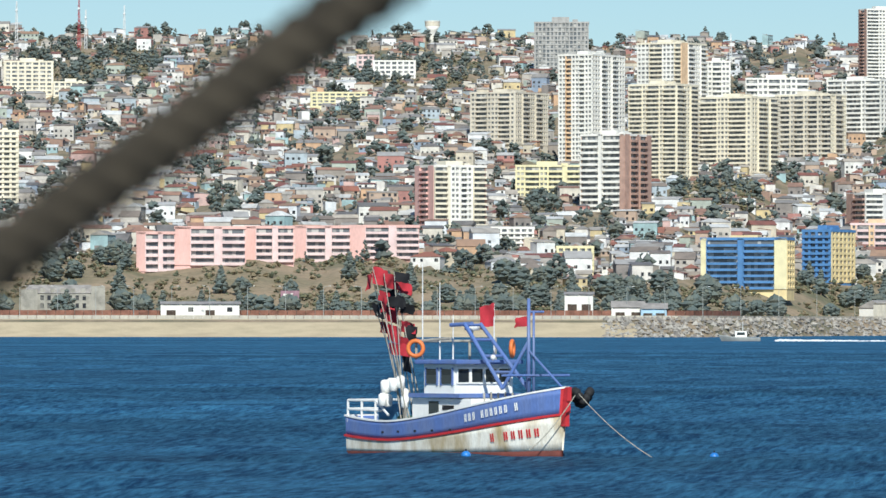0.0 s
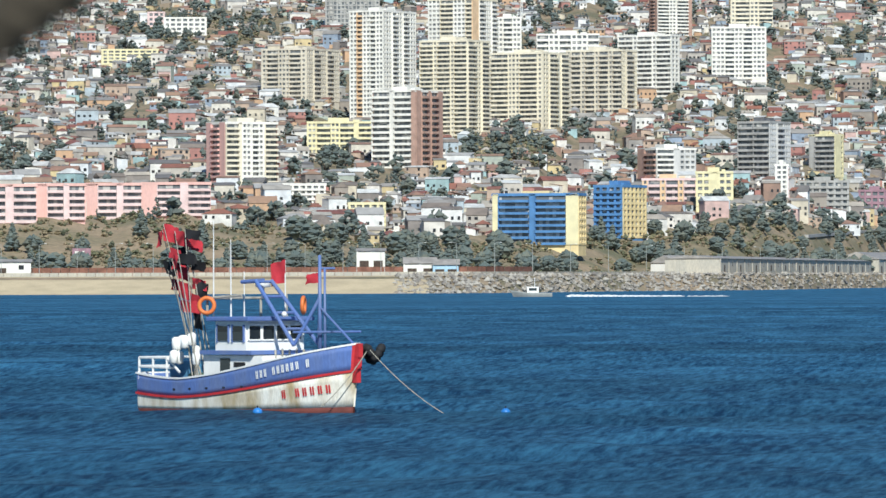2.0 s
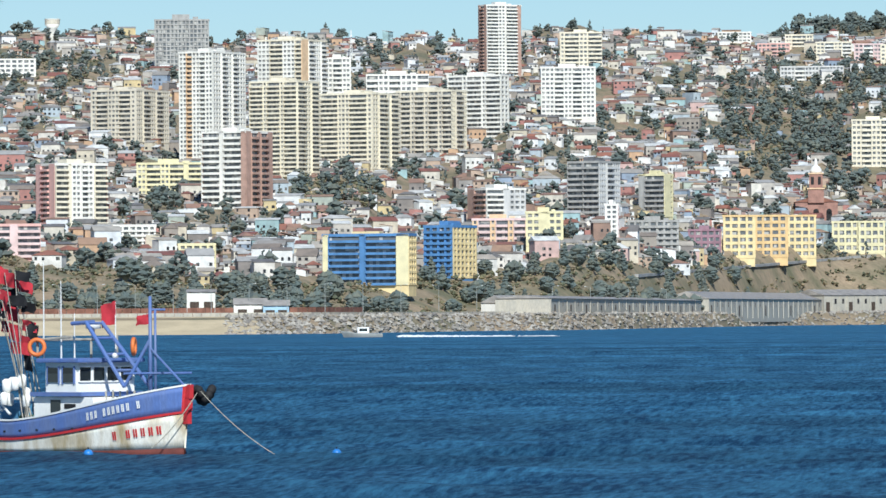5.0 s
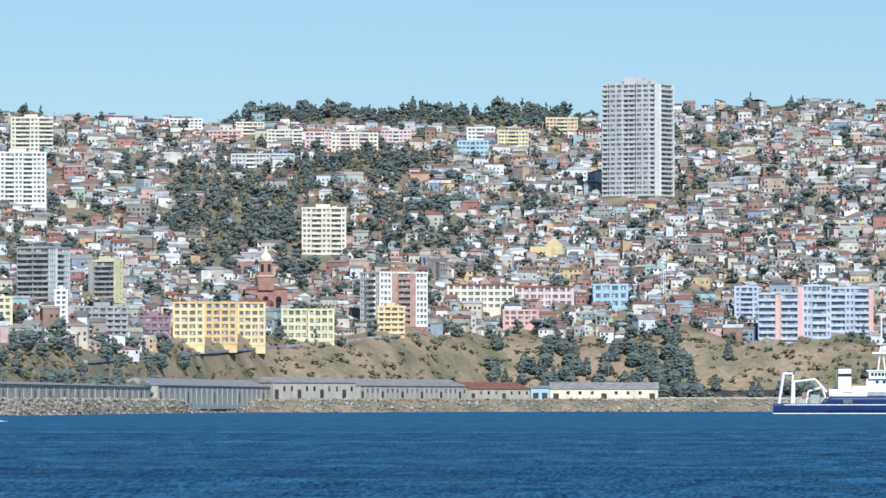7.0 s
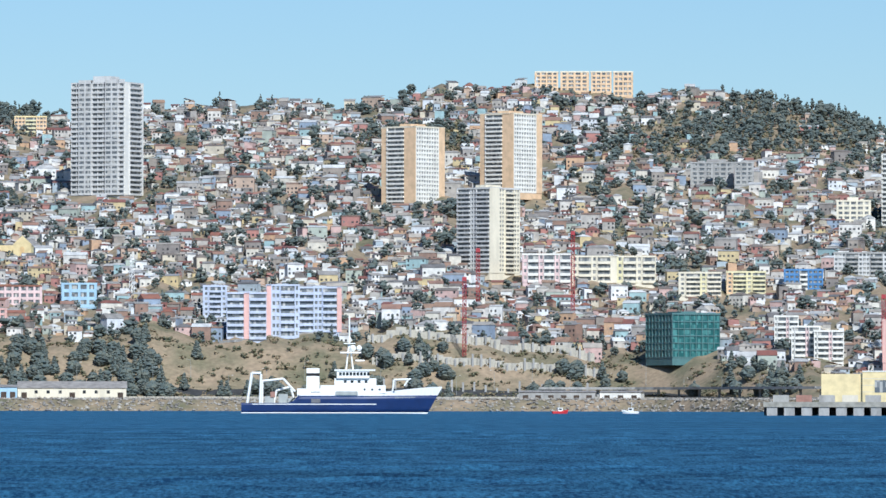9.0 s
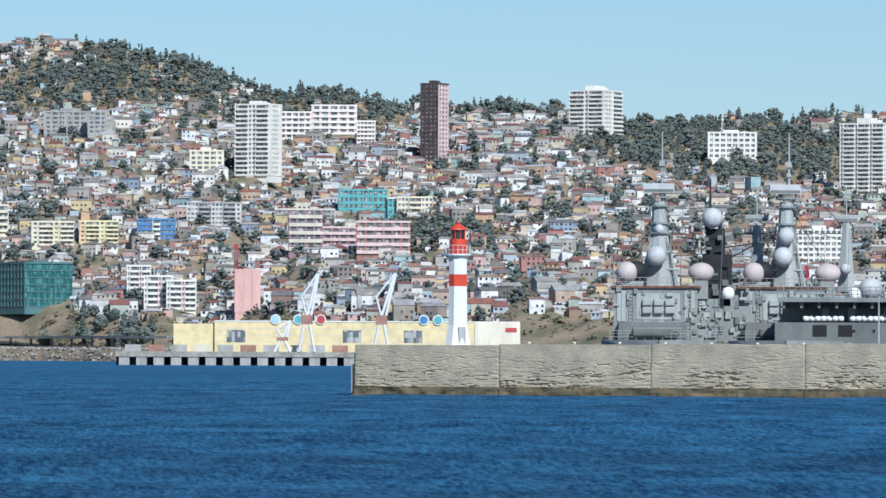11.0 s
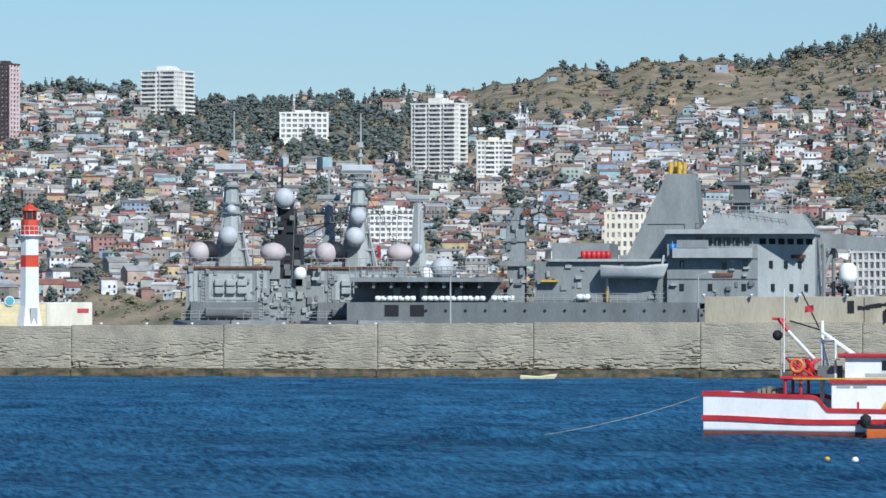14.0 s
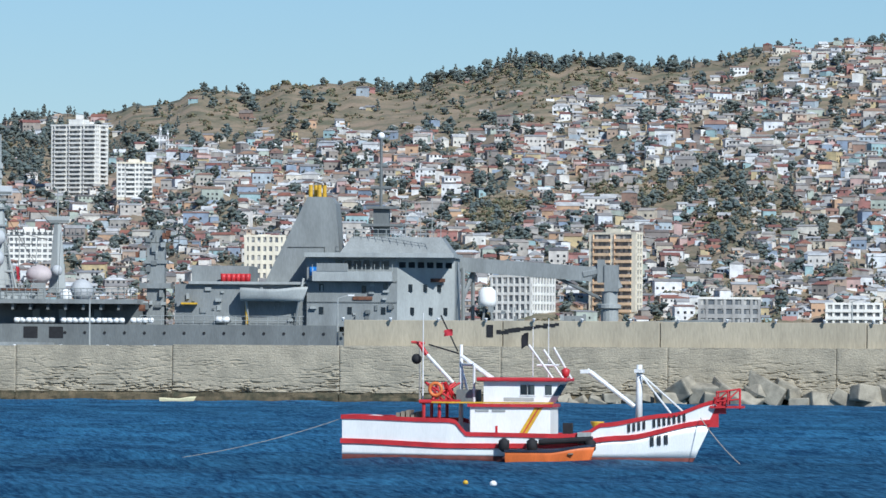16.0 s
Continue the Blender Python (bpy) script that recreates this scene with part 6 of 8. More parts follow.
    # armour stones at the foot
    for i in range(46):
        xx = 108 + 56 * (i / 45) + rnd.uniform(-1, 1)
        r = rnd.uniform(0.8, 1.6) * (0.6 if xx < 122 else 1.0)
        bm = box(bmesh.new(), -r * 1.25, -r * 0.8, -r * 0.7, r * 1.25, r * 0.8, r * 0.7)
        for v in bm.verts:
            v.co *= 1 + 0.45 * noise.noise(v.co * 1.3 / r + Vector((i * 3.1, 0, 0)))
        bmesh.ops.bevel(bm, geom=list(bm.edges), offset=r * 0.16, segments=2, affect="EDGES", profile=0.6)
        part("boulder", bm, BOULDER, ob, "", pose(xx, -1.2 - rnd.uniform(0, 2.2), rnd.uniform(0.0, 1.5) * (0.5 if xx < 122 else 1), rnd.uniform(-25, 25), rnd.uniform(-28, 28), rnd.uniform(-50, 50)))
    skiff = thing("skiff", pose(*spot(10.15, 696.0), 0, 0, 0, -20), "small yellow skiff lying under the breakwater", "boat")
    k = knots((0, 0.36), (0.5, 0.28), (1, 0.5))
    hh = Hull(3.6, 1.1, k, 0.3)
    part("hull", hh.band(lambda s: -0.2, k), PALEYELLOW, skiff, smooth=True)
    part("floor", hh.deck(lambda s: 0.1), DECK_WOOD, skiff)


breakwater()


def lighthouse():
    x, y = spot(5.877, 727.0)
    ob = thing("lighthouse", pose(x, y, 5.55, 0, 0, 15), "white octagonal lighthouse with red bands and lantern on the breakwater head", "lighthouse")
    lamp_red = material("lighthouse_red", (0.62, 0.07, 0.03), rough=0.5, vary=0.12, size=1.2)
    lamp_white = material("lighthouse_white", (0.80, 0.79, 0.74), rough=0.6, vary=0.08, size=1.5, streak=True)
    part("shaft", lathe(bmesh.new(), [(1.55, -0.1), (1.45, 0.5), (1.12, 2.2), (1.06, 6.5)], 8), lamp_white, ob)
    part("red_band", lathe(bmesh.new(), [(1.07, 6.5), (1.05, 7.8)], 8), lamp_red, ob, "red painted band")
    part("upper_shaft", lathe(bmesh.new(), [(1.05, 7.8), (1.04, 9.75)], 8), lamp_white, ob)
    part("gallery", lathe(bmesh.new(), [(1.04, 9.7), (1.45, 9.9), (1.45, 10.05), (1.0, 10.06)], 16), lamp_white, ob, "white gallery slab")
    part("watch_room", lathe(bmesh.new(), [(1.0, 10.06), (0.97, 11.7)], 12), lamp_red, ob, "red watch room")
    ln = part("lantern", lathe(bmesh.new(), [(0.72, 11.7), (0.72, 12.75)], 12), DARK_PANE, ob, "glazed lantern")
    part("glazing_bar", tubes(0.05, *[((0.78 * math.cos(i * 0.785), 0.78 * math.sin(i * 0.785), 11.7), (0.78 * math.cos(i * 0.785), 0.78 * math.sin(i * 0.785), 12.75)) for i in range(8)]), lamp_red, ln)
    part("lantern_roof", lathe(bmesh.new(), [(1.0, 12.7), (0.95, 12.85), (0.35, 13.3), (0.12, 13.4), (0.12, 13.65)], 12), lamp_red, ob, "red domed lantern roof")
    rails = [((1.38 * math.cos(i * 0.3927), 1.38 * math.sin(i * 0.3927), 10.05), (1.38 * math.cos(i * 0.3927), 1.38 * math.sin(i * 0.3927), 11.0)) for i in range(16)]
    rails += [((1.38 * math.cos(i * 0.3927), 1.38 * math.sin(i * 0.3927), zz), (1.38 * math.cos((i + 1) * 0.3927), 1.38 * math.sin((i + 1) * 0.3927), zz)) for i in range(16) for zz in (10.5, 11.0)]
    part("gallery_rail", tubes(0.025, *rails, n=4), STEEL_WHITE, ob)
    part("door", boxes((-0.4, -1.38, 0.1, 0.4, -1.2, 2.0)), NAVY_PALE, ob)


lighthouse()

# ---- warships behind the breakwater ----
def radar_slab(parent, x, y, z, w, h, mat=None):
    p = part("radar_antenna", box(bmesh.new(), x - w / 2, y - 0.35, z, x + w / 2, y + 0.35, z + h, 0.08), mat or NAVY_PALE, parent, "flat slab radar antenna")
    part("antenna_edge", boxes((x - w / 2 + 0.1, y - 0.37, z + 0.12, x + w / 2 - 0.1, y - 0.345, z + h * 0.4)), NAVY_DARK, p)


def clutter(parent, box_of, count, seed, mats, lo=0.15, hi=0.75):
    """Lockers, vents, hose boxes and pipes on a ship's side."""
    rnd = random.Random(seed)
    x0, x1, y, z0, z1 = box_of
    for i in range(count):
        x, z, w, h = rnd.uniform(x0, x1), rnd.uniform(z0, z1), rnd.uniform(lo, hi), rnd.uniform(lo, hi)
        dd = rnd.uniform(0.1, 0.45)
        part("locker" if i % 3 else "vent", boxes((x - w / 2, y - dd, z, x + w / 2, y + 0.05, z + h)), rnd.choice(mats), parent)


def yard(parent, x, y, z, half, name="yardarm"):
    part(name, tubes(0.06, ((x - half, y, z), (x + half, y, z)), *[((x - half + half * 0.25 * i, y, z), (x - half + half * 0.25 * i, y, z + 0.7)) for i in range(9)], n=4), NAVY_DARK, parent)


def frigate(b, d, seed, label, second_mast):
    x, y = spot(b, d)
    ob = thing("warship", pose(x, y, 0, 0, 0, -b), label, "warship")
    k = Hull(60, 13, lambda s: 6.0, 0.5, stern=0.9, full=0.7)
    part("hull", k.band(lambda s: -1, lambda s: 6.2), NAVY_GREY, ob, "", pose(0, 30, 0, 0, 0, -90), True)
    part("deck", k.deck(lambda s: 6.15), NAVY_DARK, ob, "", pose(0, 30, 0, 0, 0, -90))
    part("hangar", boxes((-5.2, 1.5, 6.1, 4.4, 20, 12.2)), NAVY_GREY, ob, "grey slab-sided superstructure")
    part("side_house", boxes((4.4, 3, 6.1, 7.4, 22, 11.0)), NAVY_GREY, ob)
    part("deck_edge", boxes((-5.6, 1.2, 12.2, 4.8, 20, 12.45)), RUST, ob, "rusty deck edge")
    part("flight_house", boxes((-4.6, -2.0, 6.1, 3.2, 1.5, 8.3)), NAVY_DARK, ob)
    part("hangar_door", boxes((-2.6, 1.42, 8.6, 2.4, 1.55, 11.6)), NAVY_PALE, ob)
    for xx in (-4.8, -4.3, 2.9, 3.6):
        part("panel", boxes((xx, 1.38, 8.4, xx + 0.45, 1.52, 11.9)), NAVY_PALE, ob)
    for i in range(3):
        for j in range(2):
            part("missile_box", box(bmesh.new(), -1.9 + i * 1.3, 0.9, 9.3 + j * 0.9, -0.8 + i * 1.3, 2.0, 10.05 + j * 0.9, 0.12), NAVY_PALE, ob)
    clutter(ob, (-5, 4.2, 1.5, 6.6, 11.8), 36, seed, (NAVY_GREY, NAVY_DARK, NAVY_PALE))
    clutter(ob, (4.6, 7.2, 3.0, 6.4, 10.6), 34, seed + 1, (NAVY_GREY, NAVY_DARK, NAVY_PALE))
    # main mast: four-sided, tapering
    bm = bmesh.new()
    bmesh.ops.create_cone(bm, cap_ends=True, segments=8, radius1=2.0, radius2=1.0, depth=6.2, matrix=Matrix.Translation((0, 6, 15.4)))
    bmesh.ops.create_cone(bm, cap_ends=True, segments=8, radius1=1.0, radius2=0.75, depth=3.8, matrix=Matrix.Translation((0, 6, 20.4)))
    part("main_mast", bm, NAVY_PALE, ob, "pale grey tapered radar mast")
    for z, r in ((18.5, 1.35), (19.6, 1.2), (21.6, 1.15), (22.6, 1.2)):
        part("mast_platform", lathe(bmesh.new(), [(r, z), (r, z + 0.22)], 10, (0, 6, 0)), NAVY_GREY, ob)
    part("leg", tubes(0.16, ((-2.2, 4.6, 12.4), (-0.8, 5.6, 18.4)), ((2.2, 4.6, 12.4), (0.8, 5.6, 18.4)), ((-1.7, 4.8, 14.4), (1.7, 4.8, 14.4)), ((-1.2, 5.0, 16.4), (1.2, 5.0, 16.4))), NAVY_PALE, ob)
    radar_slab(ob, -0.1, 6, 23.2, 3.6, 1.1, RADOME)
    part("topmast", tube(tube(bmesh.new(), (0.3, 6, 23.0), (0.3, 6, 27.0), 0.16, 0.12), (0.3, 6, 27.0), (0.3, 6, 30.3), 0.11, 0.08), NAVY_PALE, ob, "slender topmast aerial")
    part("topmast_gear", boxes((0.05, 5.7, 25.2, 0.55, 6.3, 25.6), (0.0, 5.7, 26.3, 0.6, 6.3, 26.9)), NAVY_PALE, ob)
    yard(ob, 0.4, 6.3, 17.6, 3.6)
    yard(ob, 0.4, 6.3, 18.6, 2.6)
    for c, r, mat in (((-0.35, 3.6, 15.9), 1.16, RADOME), ((0.0, 4.2, 18.3), 0.95, RADOME) if second_mast else ((0.0, 5, 19.0), 0.6, RADOME), ((-3.7, 2.6, 14.0), 1.25, RADOME_PINK)):
        part("radome", ball(bmesh.new(), c, r, 20), mat, ob, "pale radar dome", smooth=True)
    part("director", ball(bmesh.new(), (-2.7, 3.4, 14.1), 1.3, 18), FUNNEL_BLACK, ob, "dark tracker housing", smooth=True)
    part("director_stand", boxes((-4.3, 2.2, 12.4, -1.8, 4.0, 13.0)), NAVY_PALE, ob)
    bm = ball(bmesh.new(), (0, 0, 0), 1.0, 20)
    part("satellite_dome", bm, RADOME_PINK, ob, "large faded oval radome", Matrix.Translation((4.8, 3.4, 14.05)) @ Matrix.Diagonal((1.5, 1.3, 1.12, 1)), True)
    part("dome_stand", boxes((4.0, 2.6, 11.0, 5.6, 4.2, 13.1)), NAVY_GREY, ob)
    # funnel and after mast
    if not second_mast:
        part("funnel", boxes((5.0, 9.5, 10, 8.4, 15, 16.2), (5.4, 10, 16.2, 7.6, 15, 19.2)), FUNNEL_BLACK, ob, "sooty black funnel")
        clutter(ob, (5.0, 8.3, 9.5, 11.0, 18.4), 16, 63, (FUNNEL_BLACK, NAVY_DARK), 0.3, 0.9)
        part("after_house", boxes((7.4, 5, 6.0, 10.6, 22, 10.2), (8.2, 6, 10.2, 10.0, 14, 12.4)), NAVY_GREY, ob)
        clutter(ob, (7.5, 10.5, 5.0, 6.4, 12.0), 22, 64, (NAVY_GREY, NAVY_DARK, NAVY_PALE), 0.2, 0.9)
        part("lattice_arm", tubes(0.07, ((7.6, 10, 17.0), (11.5, 10, 17.6)), ((7.6, 10, 15.5), (11.5, 10, 17.6)), ((8.4, 10, 18.6), (11.0, 10, 18.6)), ((5.4, 10, 17.8), (2.0, 8, 18.2)), n=4), FUNNEL_BLACK, ob)
        part("funnel_pipes", tubes(0.3, ((5.6, 11, 19), (5.4, 11, 20.5)), ((7.0, 12, 19), (7.0, 12, 20.8))), FUNNEL_BLACK, ob)
        part("radome", ball(bmesh.new(), (6.1, 9.5, 20.4), 1.2, 20), RADOME, ob, "grey radar dome", smooth=True)
        radar_slab(ob, 6.9, 12, 21.6, 3.3, 0.4, NAVY_DARK)
        part("pole_mast", tube(bmesh.new(), (5.9, 10, 20), (5.9, 10, 25.0), 0.16, 0.08), FUNNEL_BLACK, ob)
        yard(ob, 6.5, 13, 16.3, 3.2)
    else:
        for xx, s in ((7.0, 1.0), (-3.4, 0.9)):
            bm = bmesh.new()
            bmesh.ops.create_cone(bm, cap_ends=True, segments=6, radius1=1.2, radius2=0.5, depth=8.0, matrix=Matrix.Translation((xx, 12, 16.0)))
            part("after_mast", bm, NAVY_PALE, ob, "short lattice after mast")
            radar_slab(ob, xx, 12, 20.2, 2.8, 0.75)
            part("pole", tube(bmesh.new(), (xx, 12, 20.8), (xx, 12, 24.2), 0.1, 0.06), NAVY_PALE, ob)
            yard(ob, xx, 12, 18.8, 2.8)
        part("radome", ball(bmesh.new(), (6.9, 10, 14.6), 0.66, 16), RADOME, ob, "small radar dome", smooth=True)
        part("radome", ball(bmesh.new(), (9.8, 9, 12.3), 1.35, 18), RADOME, ob, "white dome behind the flight deck", smooth=True)
        flag(ob, (2.2, 2.0, 15.0), 0.9, 1.5, FLAG_RED, 2.2, 60, "ensign")
    part("white_dome", lathe(bmesh.new(), [(0.72, 0), (0.72, 0.8), (0.5, 1.25), (0.05, 1.4)], 16, (7.9, 2.4, 11.0)), BOAT_WHITE, ob, "white satellite dome", smooth=True)
    wires = [((-0.2, 6, 19.5), (-5, 6, 15)), ((0.2, 6, 19.5), (6.5, 10, 18.0)), ((0.3, 6, 26), (6.2, 11, 20.0)), ((0, 6, 20), (-5.2, 8, 12.5)), ((0.3, 6, 22), (5.8, 4, 13))]
    part("rigging", tubes(0.035, *wires, n=4), FUNNEL_BLACK, ob)
    rl = [((-5.4 + 0.8 * i, 1.3, 12.4), (-5.4 + 0.8 * i, 1.3, 13.4)) for i in range(13)] + [((-5.4, 1.3, zz), (4.6, 1.3, zz)) for zz in (12.9, 13.4)]
    part("guard_rail", tubes(0.03, *rl, n=4), NAVY_PALE, ob)
    for xx, y0, z0, z1 in ((-3.4, 1.38, 6.4, 12.2), (3.2, 1.38, 6.4, 12.2), (6.4, 2.9, 6.2, 11.0), (0.9, 4.9, 12.4, 18.4)):
        rungs = [((xx, y0, z0), (xx, y0, z1)), ((xx + 0.45, y0, z0), (xx + 0.45, y0, z1))] + [((xx, y0, z0 + 0.4 * i), (xx + 0.45, y0, z0 + 0.4 * i)) for i in range(int((z1 - z0) / 0.4))]
        part("ladder", tubes(0.035, *rungs, n=4), NAVY_PALE, ob)
    low = [((-5.6 + 1.0 * i, -3.0, 6.1), (-5.6 + 1.0 * i, -3.0, 7.3)) for i in range(14)] + [((-5.6, -3.0, zz), (7.4, -3.0, zz)) for zz in (6.6, 7.0, 7.3)]
    part("deck_rail", tubes(0.03, *low, n=4), NAVY_PALE, ob)
    whips = [((xx, yy, zz), (xx + dx, yy, zz + hh)) for xx, yy, zz, dx, hh in ((-5.2, 3, 12.3, -0.6, 6.5), (4.2, 3, 12.3, 0.5, 7.0), (7.0, 5, 11.0, 0.3, 8.0), (-1.9, 7, 12.4, -0.2, 8.5), (2.4, 8, 12.4, 0.3, 9.0))]
    for a, b in whips:
        part("whip_aerial", tube(bmesh.new(), a, b, 0.05, 0.025, 5), NAVY_DARK, ob)
    part("side_boat", Hull(5.2, 1.6, lambda q: 0.8, 0.3, full=0.5).band(lambda q: -0.3, lambda q: 0.8), NAVY_DARK, ob, "dark grey launch on the quarterdeck", pose(-2.9, -2.6, 6.9), True)
    return ob


frigate(7.627, 752.0, 21, "grey frigate moored with black funnel and pale radar domes", False)
frigate(8.729, 756.0, 47, "grey frigate moored alongside with stacked radar domes", True)


def supply_ship():
    """Long grey replenishment ship, bow to the right and a little towards the sea."""
    d = 742.0
    x, y = spot(10.203, d)
    turn = -10.237
    ob = thing("warship", pose(x, y, 0, 0, 0, turn - 6), "long grey naval supply ship with tall raked funnel and crane", "warship")
    part("hull", boxes((-20.5, 0, -1, 19.5, 16, 8.3), (19.5, 0.5, -1, 36, 15, 7.6)), NAVY_DARK, ob, "dark grey hull side")
    part("bow", Hull(26, 16, lambda s: 9.0, 2.0, full=0.2).band(lambda s: -1, lambda s: 8.3 + 1.0 * s), NAVY_DARK, ob, "", pose(34, 8, 0), True)
    for i in range(17):
        xx = -11.5 + i * 2.25
        p = part("porthole", lathe(bmesh.new(), [(0.17, 0), (0.17, 0.06)], 12), BLACK, ob, "", pose(xx, -0.01, 7.35, 90))
    for xx in (-16.2, -13.3):
        part("hull_opening", boxes((xx, -0.04, 6.7, xx + 1.6, 0.05, 8.0)), BLACK, ob)
    part("flight_deck", boxes((-20, -1.5, 10.6, -3.2, 15, 11.1)), NAVY_GREY, ob, "overhanging flight deck")
    part("deck_bracket", boxes(*[(-19.5 + 2.0 * i, -1.0, 9.9, -19.2 + 2.0 * i, 2.0, 10.6) for i in range(8)]), NAVY_DARK, ob)
    nets = [((-20 + 0.7 * i, -1.5, 11.1), (-20 + 0.7 * i, -1.9, 12.3)) for i in range(25)] + [((-20, -1.5 - 0.13 * j, 11.1 + 0.4 * j), (-3.2, -1.5 - 0.13 * j, 11.1 + 0.4 * j)) for j in range(1, 4)]
    part("safety_net", tubes(0.045, *nets, n=4), NAVY_PALE, ob)
    # dark block under the flight deck, the shade there put into its colour
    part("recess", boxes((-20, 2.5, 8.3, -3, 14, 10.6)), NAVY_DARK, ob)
    for xx in (-15.5, -12.5, -8.5):
        part("door", boxes((xx, 2.42, 8.5, xx + 0.8, 2.55, 10.0)), NAVY_PALE, ob)
    for i in range(24):
        xx = -17.0 + i * 0.66
        if i in (7, 19):
            continue
        part("life_raft", lathe(bmesh.new(), [(0.12, -0.34), (0.30, -0.28), (0.33, 0), (0.30, 0.28), (0.12, 0.34)], 10), BOAT_WHITE, ob, "white life-raft canister", pose(xx, 0.4, 8.75, 0, 90, 0), True)
    # replenishment mast
    part("kingpost", boxes((-2.6, 3, 8.3, -0.6, 5, 17.0), (-3.4, 2.5, 12.4, 0.2, 5.5, 13.0), (-2.9, 2.8, 15.2, -0.3, 5.2, 15.6), (-2.3, 3.2, 17.0, -0.9, 4.8, 19.0)), NAVY_GREY, ob, "boxy replenishment mast")
    clutter(ob, (-3.6, 0.4, 2.9, 8.6, 18.5), 34, 31, (NAVY_GREY, NAVY_DARK, NAVY_PALE, RUST), 0.2, 0.9)
    yard(ob, -1.6, 3.2, 17.6, 2.6)
    # midship block
    part("midship_house", boxes((0.8, 1.0, 8.3, 16.0, 15, 12.9)), NAVY_GREY, ob)
    part("boat_deck", boxes((2.4, 0.4, 12.9, 16.0, 15, 13.2)), NAVY_PALE, ob)
    part("upper_house", boxes((2.5, 3.0, 13.2, 9.0, 14, 15.0)), NAVY_GREY, ob)
    clutter(ob, (1.0, 15.0, 1.0, 8.6, 12.4), 20, 5, (NAVY_GREY, NAVY_DARK, NAVY_PALE))
    for i in range(6):
        part("drum", lathe(bmesh.new(), [(0.32, 0), (0.33, 0.9)], 12, (6.2 + 0.55 * i, 2.0, 13.2)), BOAT_RED, ob, "red oil drum", smooth=True)
    for i in range(5):
        part("drum", lathe(bmesh.new(), [(0.32, 0), (0.33, 1.0)], 12, (16.4 + 0.55 * i, 0.2, 13.9)), BUOY_BLUE, ob, "blue plastic drum", smooth=True)
    # funnel: raked after edge
    bm = bmesh.new()
    prof = [(10.6, 13.2), (18.8, 13.2), (19.2, 15.5), (18.6, 22.2), (18.0, 22.9), (15.4, 22.9)]
    a = [bm.verts.new((px, 5.0, pz)) for px, pz in prof]
    c = [bm.verts.new((px, 12.0, pz)) for px, pz in prof]
    bm.faces.new(a)
    bm.faces.new(c[::-1])
    for i in range(len(prof)):
        j = (i + 1) % len(prof)
        bm.faces.new((a[j], a[i], c[i], c[j]))
    bmesh.ops.recalc_face_normals(bm, faces=bm.faces)
    f = part("funnel", bm, NAVY_GREY, ob, "tall grey raked funnel")
    for i in range(4):
        part("exhaust", tube(bmesh.new(), (15.6 + 0.5 * i, 7 + (i % 2), 22.5), (15.6 + 0.5 * i, 7 + (i % 2), 24.3), 0.24), YELLOW_PAINT, f, "yellow exhaust pipe")
    part("funnel_line", tubes(0.05, ((13.2, 4.93, 17.2), (17.4, 4.93, 17.2)), ((17.4, 4.93, 14.0), (17.4, 4.93, 17.2)), n=4), NAVY_DARK, f)
    # bridge block
    part("bridge_house", boxes((15.8, 0.2, 8.2, 26.0, 15.8, 16.0)), NAVY_GREY, ob, "grey bridge superstructure")
    # angled front in paler grey: the sunlight on this face is put into its colour
    bm = bmesh.new()
    q = [bm.verts.new(v) for v in ((26, 0.2, 8.2), (32.2, 4.5, 8.2), (32.2, 15.5, 8.2), (26, 15.5, 8.2), (26, 0.2, 16.0), (32.2, 4.5, 16.0), (32.2, 15.5, 16.0), (26, 15.5, 16.0))]
    for fc in BOX_F:
        bm.faces.new([q[i] for i in fc])
    part("bridge_front", bm, NAVY_PALE, ob, "angled bridge front with sunlight painted in as paler grey")
    part("bridge_wing", boxes((16.5, -1.2, 13.3, 25.5, 2.0, 14.4)), NAVY_PALE, ob, "overhanging bridge wing")
    part("bridge_roof", boxes((15.6, -1.0, 16.0, 32.4, 15.8, 16.5)), NAVY_PALE, ob)
    for i in range(6):
        xx = 19.0 + i * 1.05
        part("bridge_window", boxes((xx, 0.12, 14.7, xx + 0.8, 0.25, 15.6)), DARK_PANE, ob)
    for i in range(6):
        xx = 26.2 + i * 1.0
        bm = bmesh.new()
        y0 = 0.2 + (xx - 26) * 0.694
        q = [bm.verts.new(v) for v in ((xx, y0 - 0.03, 14.85), (xx + 0.7, y0 + 0.455, 14.85), (xx + 0.7, y0 + 0.38, 15.5), (xx, y0 - 0.10, 15.5))]
        bm.faces.new(q)
        bmesh.ops.solidify(bm, geom=bm.faces[:], thickness=0.08)
        part("bridge_window", bm, DARK_PANE, ob)
    for xx, zz in ((17.2, 12.2), (17.2, 9.6), (20.4, 9.6), (24.2, 9.6), (24.4, 12.2), (22.0, 12.0)):
        part("window", boxes((xx, 0.12, zz, xx + 0.5, 0.22, zz + 0.8)), DARK_PANE, ob)
    for xx, zz in ((27.2, 12.2), (28.8, 12.2), (30.3, 12.2), (27.4, 9.6), (29.4, 9.6), (31.0, 9.6)):
        y0 = 0.2 + (xx - 26) * 0.694
        part("window", boxes((xx, y0 - 0.03, zz, xx + 0.45, y0 + 0.3, zz + 0.8)), DARK_PANE, ob)
    for zz in (10.9, 13.2):
        part("deck_line", boxes((15.8, 0.1, zz, 26.0, 0.22, zz + 0.12)), NAVY_DARK, ob)
    clutter(ob, (16.2, 25.5, 0.2, 8.6, 13.0), 16, 77, (NAVY_GREY, NAVY_DARK, NAVY_PALE), 0.2, 0.7)
